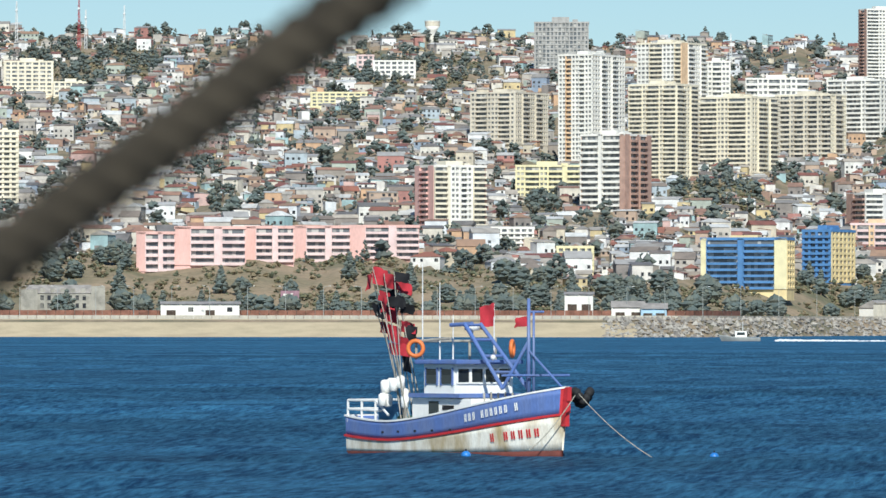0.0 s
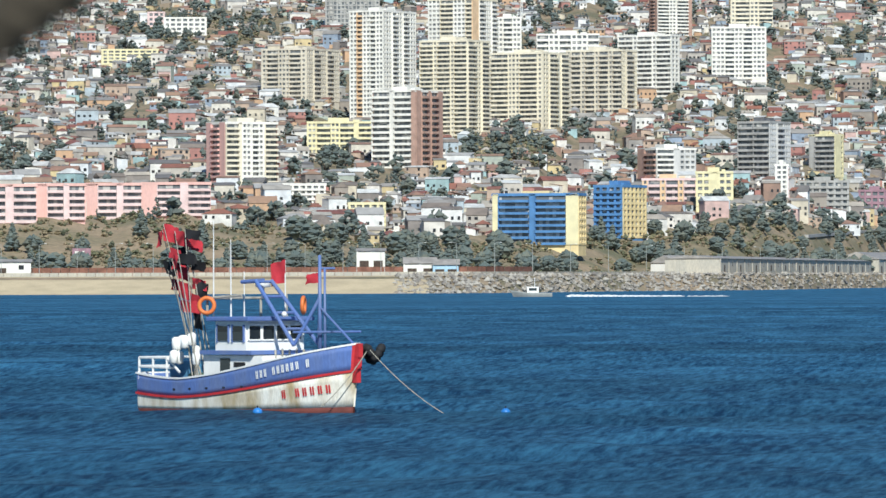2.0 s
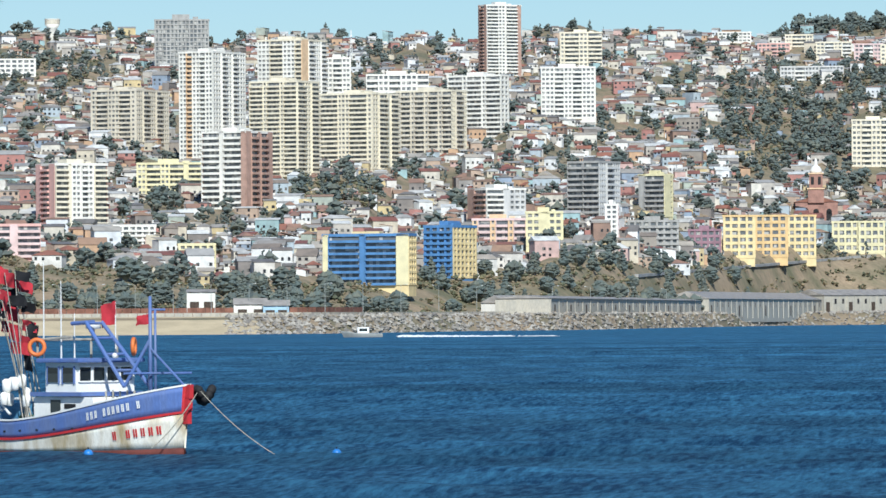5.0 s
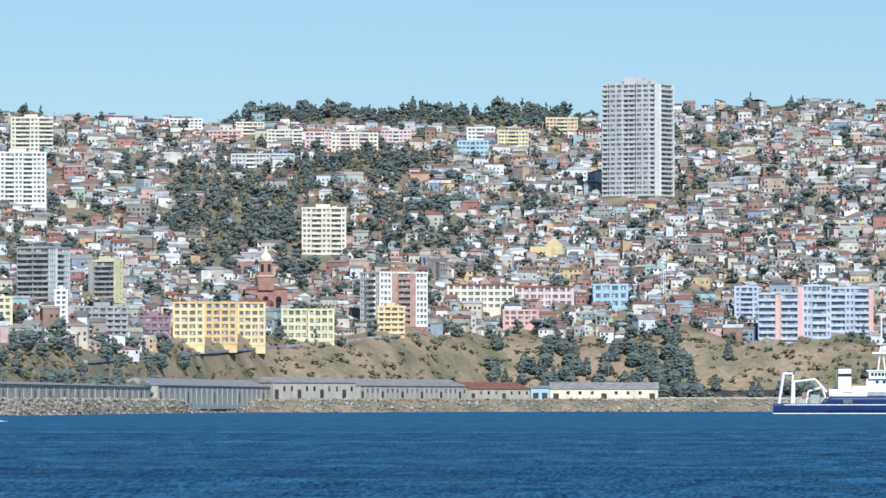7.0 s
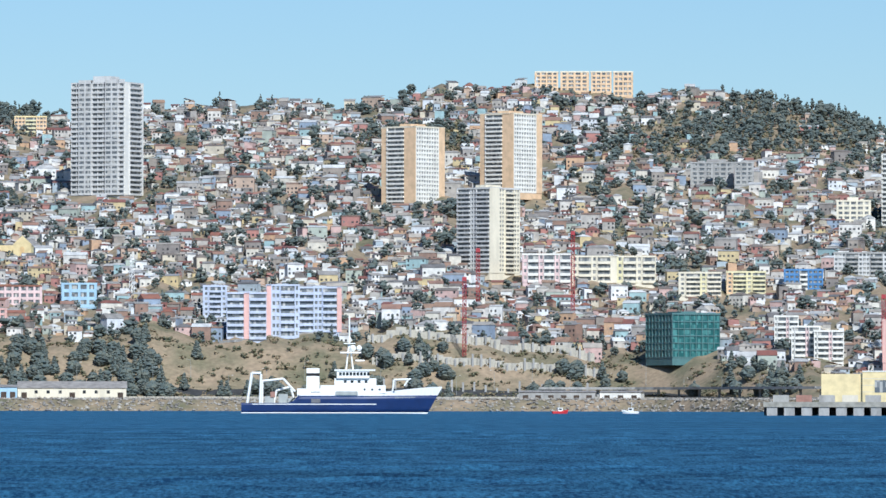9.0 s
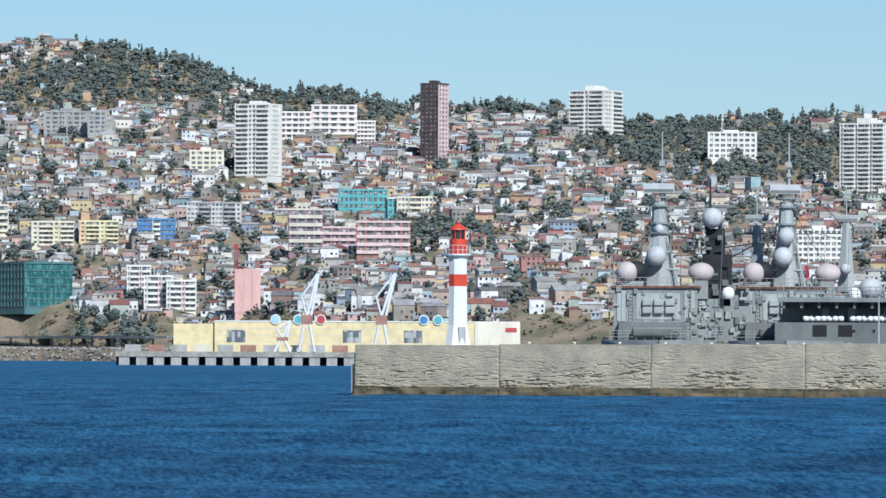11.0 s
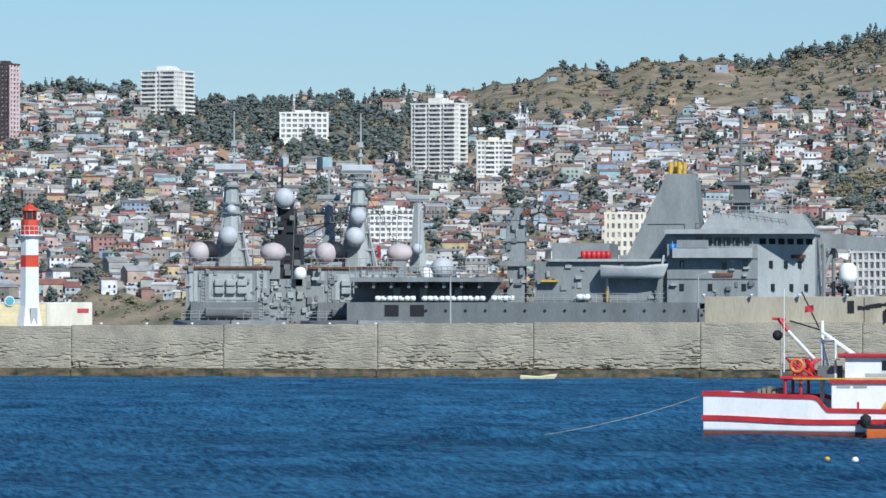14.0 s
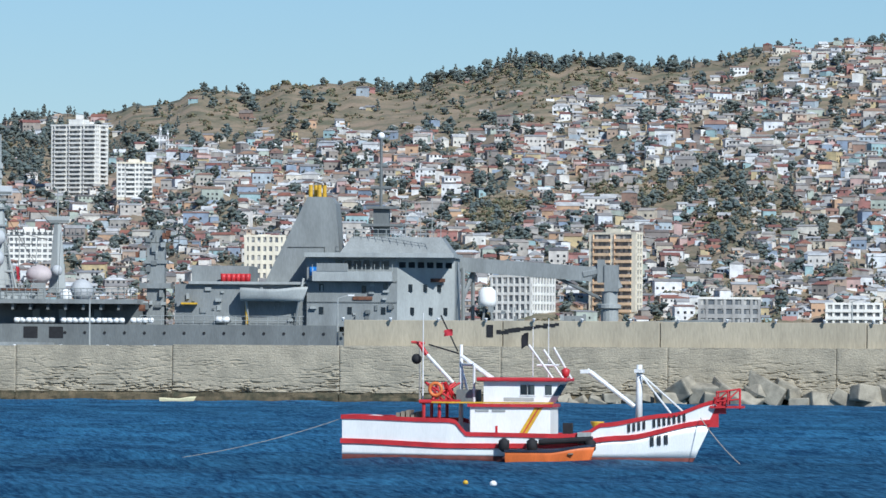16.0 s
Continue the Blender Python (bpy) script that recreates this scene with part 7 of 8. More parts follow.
    part("wing_screen", boxes((17.0, -1.25, 14.4, 20.5, -1.15, 15.3)), NAVY_GREY, ob)
    part("upper_rail", tubes(0.04, *[((20 + 0.9 * i, 2.9, 18.2), (20 + 0.9 * i, 2.9, 19.2)) for i in range(12)], ((20, 2.9, 19.2), (29.9, 2.9, 19.2)), ((20, 2.9, 18.7), (29.9, 2.9, 18.7)), n=4), NAVY_PALE, ob)
    part("stretcher_box", boxes((21.0, 0.05, 11.2, 23.2, 0.22, 11.6)), RUST, ob)
    part("stretcher_box", boxes((29.6, 2.55, 13.3, 31.2, 3.4, 13.7)), RUST, ob)
    bm = bmesh.new()
    q = [bm.verts.new(v) for v in ((19.4, 1.4, 16.5), (32.0, 4.6, 16.5), (32.0, 14, 16.5), (19.4, 14, 16.5), (20.6, 3.0, 18.4), (30.6, 5.6, 18.4), (30.6, 13, 18.4), (20.6, 13, 18.4))]
    for fc in BOX_F:
        bm.faces.new([q[i] for i in fc])
    part("upper_bridge", bm, NAVY_GREY, ob, "sloping screens above the bridge")
    part("mast_pedestal", boxes((22.8, 6, 18.2, 24.6, 8, 21.6), (21.5, 5, 19.6, 26.5, 9, 19.9), (22.0, 5.5, 21.6, 25.6, 8.5, 21.9)), NAVY_DARK, ob, "dark mast pedestal")
    part("signal_mast", tubes(0.2, ((23.6, 7, 21.6), (23.6, 7, 29.6)), ((23.0, 7, 26.5), (24.4, 7, 26.5)), ((22.4, 7, 24.0), (24.8, 7, 24.0))), NAVY_DARK, ob)
    part("mast_ball", ball(bmesh.new(), (23.6, 7, 29.9), 0.42, 12), BOAT_WHITE, ob, smooth=True)
    for xx, zt in ((26.5, 22.5), (28.2, 21.5), (29.5, 22.8), (30.5, 21.0)):
        part("aerial", tube(bmesh.new(), (xx, 6, 18.0), (xx, 6, zt), 0.05, 0.03, 5), NAVY_PALE, ob)
    # lifeboat in davits
    k = knots((0, 1.0), (0.5, 0.85), (1, 1.15))
    lb = part("lifeboat", Hull(7.2, 2.0, k, 0.4, full=0.5).band(lambda s: -0.5, k), NAVY_PALE, ob, "grey lifeboat in davits", pose(8.4, -0.4, 11.5), True)
    part("lifeboat_cover", Hull(7.2, 2.0, k, 0.4, full=0.5).deck(lambda s: 0.9), NAVY_DARK, lb)
    part("davit", tubes(0.14, ((9.2, 1.0, 8.4), (9.0, -0.4, 11.2)), ((14.4, 1.0, 8.4), (15.0, -0.4, 11.2)), ((15.0, -0.4, 11.2), (15.4, 0.4, 13.6))), NAVY_PALE, ob)
    part("yellow_davit", tubes(0.16, ((9.0, 0.6, 8.4), (9.0, 0.2, 10.8))), YELLOW_PAINT, ob)
    for xx in (6.0, 6.6):
        part("life_raft", lathe(bmesh.new(), [(0.15, -0.5), (0.36, -0.4), (0.36, 0.4), (0.15, 0.5)], 10), BOAT_WHITE, ob, "white life-raft canister", pose(xx, 0.4, 8.9, 0, 90, 0), True)
    part("shelter", boxes((1.6, 0.0, 10.6, 3.4, 2.0, 10.8)), YELLOW_PAINT, ob)
    # foredeck crane
    part("crane_pedestal", lathe(bmesh.new(), [(1.0, 7.6), (1.0, 10.4), (1.3, 10.5), (1.3, 10.9), (0.9, 11.0), (0.9, 12.4)], 16, (49.6, 8, 0)), NAVY_PALE, ob)
    part("crane_house", boxes((49.0, 7, 12.4, 50.6, 9, 15.4), (48.2, 7.2, 13.4, 49.0, 8.8, 16.0)), NAVY_GREY, ob, "grey crane house")
    bm = bmesh.new()
    q = [bm.verts.new(v) for v in ((32.6, 7.4, 14.6), (47.6, 7.4, 13.5), (47.6, 7.4, 15.2), (32.6, 7.4, 16.2), (32.6, 8.6, 14.6), (47.6, 8.6, 13.5), (47.6, 8.6, 15.2), (32.6, 8.6, 16.2))]
    for fc in ((0, 1, 2, 3), (5, 4, 7, 6), (3, 2, 6, 7), (1, 0, 4, 5), (0, 3, 7, 4), (2, 1, 5, 6)):
        bm.faces.new([q[i] for i in fc])
    part("crane_jib", bm, NAVY_GREY, ob, "heavy grey crane jib")
    part("jib_knuckle", tubes(0.75, ((46.6, 8, 14.3), (49.3, 8, 14.9)), ((49.3, 8, 14.9), (50.4, 8, 12.6)), n=10), NAVY_GREY, ob)
    part("jib_ram", tubes(0.2, ((49.4, 8, 11.2), (43.5, 8, 14.0))), NAVY_DARK, ob)
    part("jib_crutch", tubes(0.25, ((33.0, 7.2, 7.6), (33.0, 7.2, 15.0)), ((34.0, 8.8, 7.6), (34.0, 8.8, 15.0)), ((33.0, 7.2, 11.5), (34.0, 8.8, 14.5))), NAVY_GREY, ob)
    part("dome", lathe(bmesh.new(), [(0.95, 10.6), (1.05, 11.2), (0.95, 12.4), (0.5, 12.8)], 16, (35.8, 6, 0)), BOAT_WHITE, ob, "white satellite dome", smooth=True)
    part("dome_stand", tubes(0.15, ((35.2, 6, 7.6), (35.5, 6, 10.6)), ((36.5, 6, 7.6), (36.2, 6, 10.6))), NAVY_GREY, ob)
    part("deck_gear", boxes((36.5, 3, 7.6, 44, 12, 9.0), (44.4, 4, 7.6, 46.8, 11, 9.6)), NAVY_GREY, ob)
    clutter(ob, (36, 48, 3.0, 8.0, 10.0), 22, 8, (NAVY_GREY, NAVY_DARK, NAVY_PALE))
    rl = [((16.5 + i, -1.0, 14.4), (16.5 + i, -1.0, 15.2)) for i in range(10)] + [((-3, 0.1, 8.3 + 0.5 * j), (15.5, 0.1, 8.3 + 0.5 * j)) for j in (1, 2)] + [((-3 + 1.2 * i, 0.1, 8.3), (-3 + 1.2 * i, 0.1, 9.3)) for i in range(16)]
    part("guard_rail", tubes(0.035, *rl, n=4), NAVY_PALE, ob)


supply_ship()


def lamp_post(x, y, z, h, group, label, arm=1.2, turn=0.0):
    ob = thing("street_lamp", pose(x, y, z, 0, 0, turn), label, "street lamp", group)
    part("pole", tube(bmesh.new(), (0, 0, 0), (0, 0, h), 0.12, 0.07, 6), NAVY_PALE, ob)
    part("arm", tube(bmesh.new(), (0, 0, h - 0.05), (arm, 0, h + 0.3), 0.05, 0.05, 5), NAVY_PALE, ob)
    part("lamp_head", boxes((arm - 0.1, -0.15, h + 0.22, arm + 0.6, 0.15, h + 0.38)), STEEL_WHITE, ob)
    return ob


first = lamp_post(*(QUAY @ Vector((86.5, 3.0, 5.9))), 5.2, "lamps on the breakwater", "slim grey lamp post standing on the breakwater")
copy_thing(first, QUAY @ pose(59.0, 3.0, 5.8))
copy_thing(first, QUAY @ pose(142.0, 4.5, 5.8))


# ---- the blue and white survey ship ----
def survey_ship():
    x, y = spot(-1.639, 2835.0)
    ob = thing("survey_ship", pose(x, y, 0, 0, 0, +0.763), "blue-hulled survey ship with white superstructure under way", "ship")
    rail = knots((0, 4.6), (0.27, 4.6), (0.30, 9.0), (0.7, 9.3), (1, 11.6))
    h = Hull(80, 16, rail, 6.5, stern=0.9, full=0.6)
    part("boot_top", h.band(lambda s: -1, lambda s: 0.55), BOAT_WHITE, ob, "white waterline", smooth=True)
    part("hull", h.band(lambda s: 0.55, lambda s: min(rail(s), 4.6 + 3.1 * max(0, min(1, (s - 0.26) / 0.04)) + 1.0 * max(0, s - 0.7))), SHIP_BLUE, ob, "dark blue hull", smooth=True)
    part("bulwark", h.band(lambda s: 7.65 + 0.9 * max(0, s - 0.7), rail, s0=0.31, n=30), BOAT_WHITE, ob, "white bulwark")
    part("white_line", h.band(lambda s: 3.9, lambda s: 4.25, out=0.08, s0=0.06, s1=0.72, levels=1), BOAT_WHITE, ob)
    part("deck", h.deck(lambda s: 4.4 + 4.2 * max(0, min(1, (s - 0.26) / 0.04))), NAVY_PALE, ob)
    part("main_house", boxes((24, -7.4, 4.5, 37, 7.4, 10.8), (34, -7.2, 8.8, 62, 7.2, 12.2)), BOAT_WHITE, ob, "white deckhouse")
    part("second_house", boxes((40, -6.5, 12.2, 58, 6.5, 15.2)), BOAT_WHITE, ob)
    part("bridge", boxes((41, -7.6, 15.2, 55, 7.6, 18.4)), BOAT_WHITE, ob, "white bridge")
    part("bridge_roof", boxes((40, -8, 18.4, 57.5, 8, 19.0)), BOAT_WHITE, ob)
    for i in range(9):
        part("bridge_window", boxes((42 + i * 1.5, -7.66, 16.4, 43.1 + i * 1.5, -7.5, 17.8)), DARK_PANE, ob)
    for i in range(5):
        part("window", lathe(bmesh.new(), [(0.45, 0), (0.45, 0.1)], 10), DARK_PANE, ob, "", pose(53 + i * 3.2, -7.25, 10.4, 90))
    for i in range(4):
        part("window", boxes((44 + i * 3, -6.56, 13.2, 45.2 + i * 3, -6.4, 14.3)), DARK_PANE, ob)
    part("side_opening", boxes((30, -7.8, 4.6, 34, -7.2, 9.4)), DARKGREY, ob)
    part("rescue_boat", boxes((40.5, -8.3, 8.0, 50, -7.3, 9.6)), NAVY_PALE, ob)
    fu = part("funnel", boxes((28, -2.5, 10.8, 33.5, 2.5, 19.5)), BOAT_WHITE, ob, "white funnel with black band")
    part("funnel_band", boxes((27.9, -2.6, 16.2, 33.6, 2.6, 17.4)), BLACK, fu)
    part("mast", tubes(0.35, ((45.0, 0, 19), (46.2, 0, 30)), ((48, 0, 19), (46.6, 0, 30)), ((46.4, 0, 27), (46.4, 0, 42))), BOAT_WHITE, ob, "white lattice mast")
    part("mast_platform", boxes((42.5, -2, 26.0, 51.5, 2, 26.6), (44, -1.5, 30, 49, 1.5, 30.4)), BOAT_WHITE, ob)
    for xx, r in ((46.8, 1.5), (49.6, 1.3)):
        part("radome", ball(bmesh.new(), (xx + 1, 0, 28.2), r, 14), BOAT_WHITE, ob, "white radar dome", smooth=True)
    part("radar_arm", boxes((49, -0.4, 22.6, 53, 0.4, 23.2)), BOAT_WHITE, ob)
    part("stern_gantry", tubes(0.55, ((2.5, -6, 4.5), (4.5, -6, 17.5)), ((2.5, 6, 4.5), (4.5, 6, 17.5)), ((4.5, -6, 17.2), (4.5, 6, 17.2)), ((4.5, -6, 17.4), (8.5, -6, 17.4)), ((8, -6, 4.5), (8.5, -6, 17.0))), BOAT_WHITE, ob, "white stern gantry")
    part("stern_crane", tubes(0.5, ((9, -3, 4.5), (9, -3, 14)), ((9, -3, 14), (18, -3, 15.0)), ((18, -3, 15.0), (23, -3, 9.5)), ((14, 2, 4.5), (15, 2, 10)), ((15, 2, 10), (21, 2, 11.5)), ((21, 2, 11.5), (22.5, 2, 6.5))), BOAT_WHITE, ob, "folded white deck crane")
    part("deck_gear", boxes((10, -4, 4.5, 14, 4, 7.5), (16, -5, 4.5, 20, 3, 8.4), (20, -6, 4.5, 24, 6, 6.6)), NAVY_PALE, ob)
    part("winch", boxes((12.5, -4.4, 7.0, 14.5, -1, 9.4)), BRICK, ob)
    part("foredeck_davit", tubes(0.4, ((65, -3, 9.5), (65.5, -3, 14.6)), ((65.5, -3, 14.6), (73, -3, 14.9)), ((70, -3, 12), (72, -3, 14.9))), BOAT_WHITE, ob, "white foredeck davit")
    part("name_lettering", h.bars(66, 75, 6.6, 6.8, 12, 0.7), NAVY_PALE, ob)


survey_ship()


# ---- small craft and buoys ----
def launch(b, d, length, turn, label, hullmat):
    x, y = spot(b, d)
    ob = thing("motor_launch", pose(x, y, 0, 0, 0, turn), label, "boat")
    k = knots((0, 1.0), (0.6, 1.1), (1, 1.7))
    h = Hull(length, length * 0.3, k, length * 0.08)
    part("hull", h.band(lambda s: -0.3, k), hullmat, ob, smooth=True)
    part("deck", h.deck(lambda s: 0.7), DECK_WOOD, ob)
    part("cabin", boxes((length * 0.35, -length * 0.1, 0.7, length * 0.65, length * 0.1, 2.6)), BOAT_WHITE, ob)
    part("cabin_window", boxes((length * 0.4, -length * 0.1 - 0.04, 1.6, length * 0.6, length * 0.1 + 0.04, 2.3)), DARK_PANE, ob)
    part("mast", tube(bmesh.new(), (length * 0.45, 0, 2.6), (length * 0.45, 0, 5.0), 0.08), STEEL_WHITE, ob)
    return ob


launch(-9.831, 1700.0, 10, 192, "grey speedboat throwing up a white wake", NAVY_GREY)
launch(1.066, 2900.0, 7, 20, "small open fishing boat off the shore", BOAT_RED)
launch(1.814, 2900.0, 7, 160, "small white boat off the shore", BOAT_WHITE)


def wake():
    rnd = random.Random(12)
    bm = bmesh.new()
    bx, by = spot(-9.831, 1700.0)
    for i in range(130):
        t = rnd.random() ** 1.4
        x, y = bx + 5 + 42 * t, by - 6 * t + rnd.uniform(-2, 2) * (0.5 + 2.5 * t)
        r = rnd.uniform(0.3, 0.95) * (1.1 - 0.75 * t)
        bmesh.ops.create_icosphere(bm, subdivisions=1, radius=r, matrix=Matrix.Translation((x, y, 0.05)) @ Matrix.Diagonal((1.8, 2.2, 0.55, 1)))
    me = bpy.data.meshes.new("wake")
    bm.to_mesh(me)
    bm.free()
    me.materials.append(FOAM)
    tagged(link_mesh("wake", me), "white foaming wake behind the speedboat", "foam", kind="stuff")


wake()
for b, d, r, mat, lab in ((-12.389, 221.0, 0.17, BUOY_BLUE, "round blue buoy floating beside the boat"), (-10.230, 219.0, 0.16, BUOY_BLUE, "round blue buoy floating on the sea"), (13.058, 236.0, 0.13, BOAT_WHITE, "small white float on the water"), (12.817, 238.0, 0.10, YELLOW_PAINT, "small yellow float on the water")):
    x, y = spot(b, d)
    bu = thing("buoy", pose(x, y, 0.08), lab, "buoy", "buoys on the bay")
    part("float", ball(bmesh.new(), (0, 0, 0), r, 16, 0.9), mat, bu, smooth=True)
    part("eye", tube(bmesh.new(), (0, 0, r * 0.8), (0, 0, r * 1.3), r * 0.15), BLACK, bu)


# ---- the near rope ----
def near_rope():
    """Three-strand hawser hanging close before the camera."""
    a, b = Vector((-1.520, 4.561, 4.431)), Vector((-0.848, 4.738, 4.931))
    n, bm = 150, bmesh.new()
    axis = (b - a).normalized()
    u = axis.cross(Vector((0, 1, 0))).normalized()
    v = axis.cross(u)
    strands = []
    for k in range(3):
        rings = []
        for i in range(n + 1):
            t = i / n
            p = a.lerp(b, t) - Vector((0, 0, 0.004 * 4 * t * (1 - t)))
            ang = 2 * math.pi * (t * 12 + k / 3)
            c = p + (u * math.cos(ang) + v * math.sin(ang)) * 0.0098
            rings.append([bm.verts.new(c + (u * math.cos(w) + v * math.sin(w)) * 0.0152) for w in [2 * math.pi * j / 8 for j in range(8)]])
        for p, q in zip(rings, rings[1:]):
            for j in range(8):
                bm.faces.new((p[j], p[(j + 1) % 8], q[(j + 1) % 8], q[j]))
    bmesh.ops.recalc_face_normals(bm, faces=bm.faces)
    me = bpy.data.meshes.new("hawser")
    bm.to_mesh(me)
    bm.free()
    me.polygons.foreach_set("use_smooth", [True] * len(me.polygons))
    me.materials.append(material("old_brown_rope", (0.062, 0.050, 0.034), rough=0.95, vary=0.3, size=0.03, bump=0.6))
    tagged(link_mesh("hawser", me), "thick brown three-strand rope hanging close by", "rope")


near_rope()

# ---- the shore ----
SAND = material("pale_sand", (0.56, 0.46, 0.30), rough=0.95, vary=0.12, size=8)
ASPHALT = material("asphalt", (0.06, 0.06, 0.06), rough=0.9, vary=0.25, size=3)
RUBBLE = palette("rubble_stones", [(0.36, 0.33, 0.29), (0.27, 0.25, 0.22), (0.42, 0.39, 0.34), (0.22, 0.20, 0.18), (0.33, 0.28, 0.22)], rough=0.95, vary=0.3)
OLD_WALL = material("grimy_plaster", (0.50, 0.46, 0.38), rough=0.9, vary=0.25, size=4, second=(0.40, 0.38, 0.33), streak=True)
TIMBER = material("dark_timber", (0.09, 0.065, 0.05), rough=0.9, vary=0.3, size=1)
RAIL_RED = material("rusty_red_fence", (0.28, 0.13, 0.09), rough=0.9, vary=0.3, size=3)
CRANE_RED = material("crane_red", (0.40, 0.05, 0.06), rough=0.6, vary=0.15, size=2)


def strip(name, label, category, b0, b1, lo, hi, lift, mat, step=0.1, kind="structure"):
    """A band of ground that follows the coast, lo to hi metres inland."""
    vs, fs = [], []
    n = int((b1 - b0) / step)
    m = 5
    for i in range(n + 1):
        b = b0 + (b1 - b0) * i / n
        for j in range(m + 1):
            d = curve_at(SHORE, b) + lo + (hi - lo) * j / m
            x, y = spot(b, d)
            vs.append((x, y, max(ground_z(x, y), -1.0) + lift))
    for i in range(n):
        for j in range(m):
            a = i * (m + 1) + j
            fs.append((a, a + m + 1, a + m + 2, a + 1))
    tagged(link_mesh(name, mesh_of(name, vs, fs, [mat], smooth=True)), label, category, kind=kind)


strip("beach", "pale sand beach along the bay", "beach", -17, -10.9, 0, 75, 0.35, SAND)
strip("road", "asphalt coast road behind the beach", "road", -17, 4.5, 88, 104, 0.3, ASPHALT)


def revetment():
    rnd = random.Random(17)
    vs, fs = [], []
    for i in range(8500):
        b = rnd.uniform(-11.2, 4.4)
        ds = curve_at(SHORE, b)
        dd = rnd.uniform(2, 50)
        x, y = spot(b, ds + dd)
        r = rnd.uniform(0.6, 1.7)
        z = ground_z(x, y) + rnd.uniform(-0.2, 0.5)
        o = len(vs)
        tw = rnd.uniform(0, 6.28)
        for ox, oy, oz in OCTA:
            k = r * rnd.uniform(0.6, 1.2)
            vs.append((x + k * (ox * math.cos(tw) - oy * math.sin(tw)), y + k * (ox * math.sin(tw) + oy * math.cos(tw)), z + k * 0.75 * oz + 0.3 * r * (ox + oy) * rnd.uniform(-1, 1)))
        fs += [tuple(o + j for j in f) for f in OCTA_F]
    tagged(link_mesh("rubble_shore", mesh_of("rubble_shore", vs, fs, [RUBBLE])), "grey rubble stones armouring the shoreline", "rocks", kind="stuff")


revetment()


def warehouse(b0, b1, inland, h, roof_h, label, doors=5, roof=None, wall=None, deep=22.0):
    (xa, ya), (xb, yb) = [spot(q, curve_at(SHORE, q) + inland) for q in (b0, b1)]
    x, y, w = (xa + xb) / 2, (ya + yb) / 2, math.hypot(xb - xa, yb - ya) * 0.985
    z = max(ground_z(x, y), 5.0)
    ob = thing("warehouse", pose(x, y, z, 0, 0, math.degrees(math.atan2(yb - ya, xb - xa))), label, "warehouse")
    part("wall", boxes((-w / 2, 0, -3, w / 2, deep, h)), wall or OLD_WALL, ob, "grimy plastered wall")
    bm = bmesh.new()
    q = [bm.verts.new(v) for v in ((-w / 2 - 0.5, -0.6, h), (w / 2 + 0.5, -0.6, h), (w / 2 + 0.5, deep + 0.6, h), (-w / 2 - 0.5, deep + 0.6, h), (-w / 2 - 0.5, deep * 0.5, h + roof_h), (w / 2 + 0.5, deep * 0.5, h + roof_h))]
    for f in ((0, 1, 5, 4), (2, 3, 4, 5), (0, 4, 3), (1, 2, 5), (0, 3, 2, 1)):
        bm.faces.new([q[i] for i in f])
    part("roof", bm, roof or TIN_ROOF, ob, "weathered sheet roof")
    rnd = random.Random(int(w * 10))
    n = min(22, max(2, int(w / 6.5)))
    for i in range(n):
        cx = -w / 2 + (i + 0.5) * w / n
        if i % max(1, n // doors) == 0:
            part("door", boxes((cx - 1.6, -0.08, 0, cx + 1.6, 0.05, h * 0.62)), TIMBER, ob)
        else:
            part("window", boxes((cx - 0.9, -0.06, h * 0.52, cx + 0.9, 0.05, h * 0.80)), PANE, ob)
        part("pilaster", boxes((cx - w / n / 2 - 0.25, -0.25, -1, cx - w / n / 2 + 0.25, 0.05, h)), wall or OLD_WALL, ob)
    return ob


warehouse(-7.000, -6.006, 52, 8.5, 3.6, "long abandoned stone warehouse by the shore", 4)
warehouse(-5.996, -5.268, 50, 9.5, 3.2, "long abandoned warehouse with broken windows", 3)
warehouse(-5.239, -4.295, 52, 8.0, 4.0, "long whitewashed warehouse by the shore", 5)
warehouse(-4.285, -3.744, 48, 6.5, 4.0, "open-sided shed with brown roof", 2, TILE_ROOF)
warehouse(-3.744, -3.586, 46, 7.0, 1.5, "small pale blue shed by the shore", 2, None, LIGHTBLUE)
warehouse(-3.586, -2.632, 50, 6.5, 4.0, "cream storage shed with grey roof", 2, None, CREAM)
warehouse(-8.378, -7.050, 52, 6.5, 1.2, "low derelict pavilion on the sea wall", 9)
warehouse(-15.045, -14.356, 108, 5.5, 1.0, "long white walled shed by the railway", 2, None, WHITE, 12)
warehouse(-11.120, -10.840, 112, 4.5, 2.2, "low station building with hipped roof", 4, None, WHITE, 10)
warehouse(-10.864, -10.643, 110, 4.0, 2.0, "low blue-grey station building", 3, None, LIGHTBLUE, 10)
warehouse(-8.747, -8.353, 108, 5.0, 3.0, "small station with gabled roof", 4, TIN_ROOF, WHITE, 12)
warehouse(-11.528, -11.282, 125, 9.0, 1.0, "white and green seaside villa", 4, None, WHITE, 12)
warehouse(0.771, 1.445, 60, 4.5, 1.0, "low grey harbour shed", 4, None, GREY, 10)
warehouse(1.479, 1.838, 60, 4.5, 1.0, "low white harbour shed", 4, None, WHITE, 10)


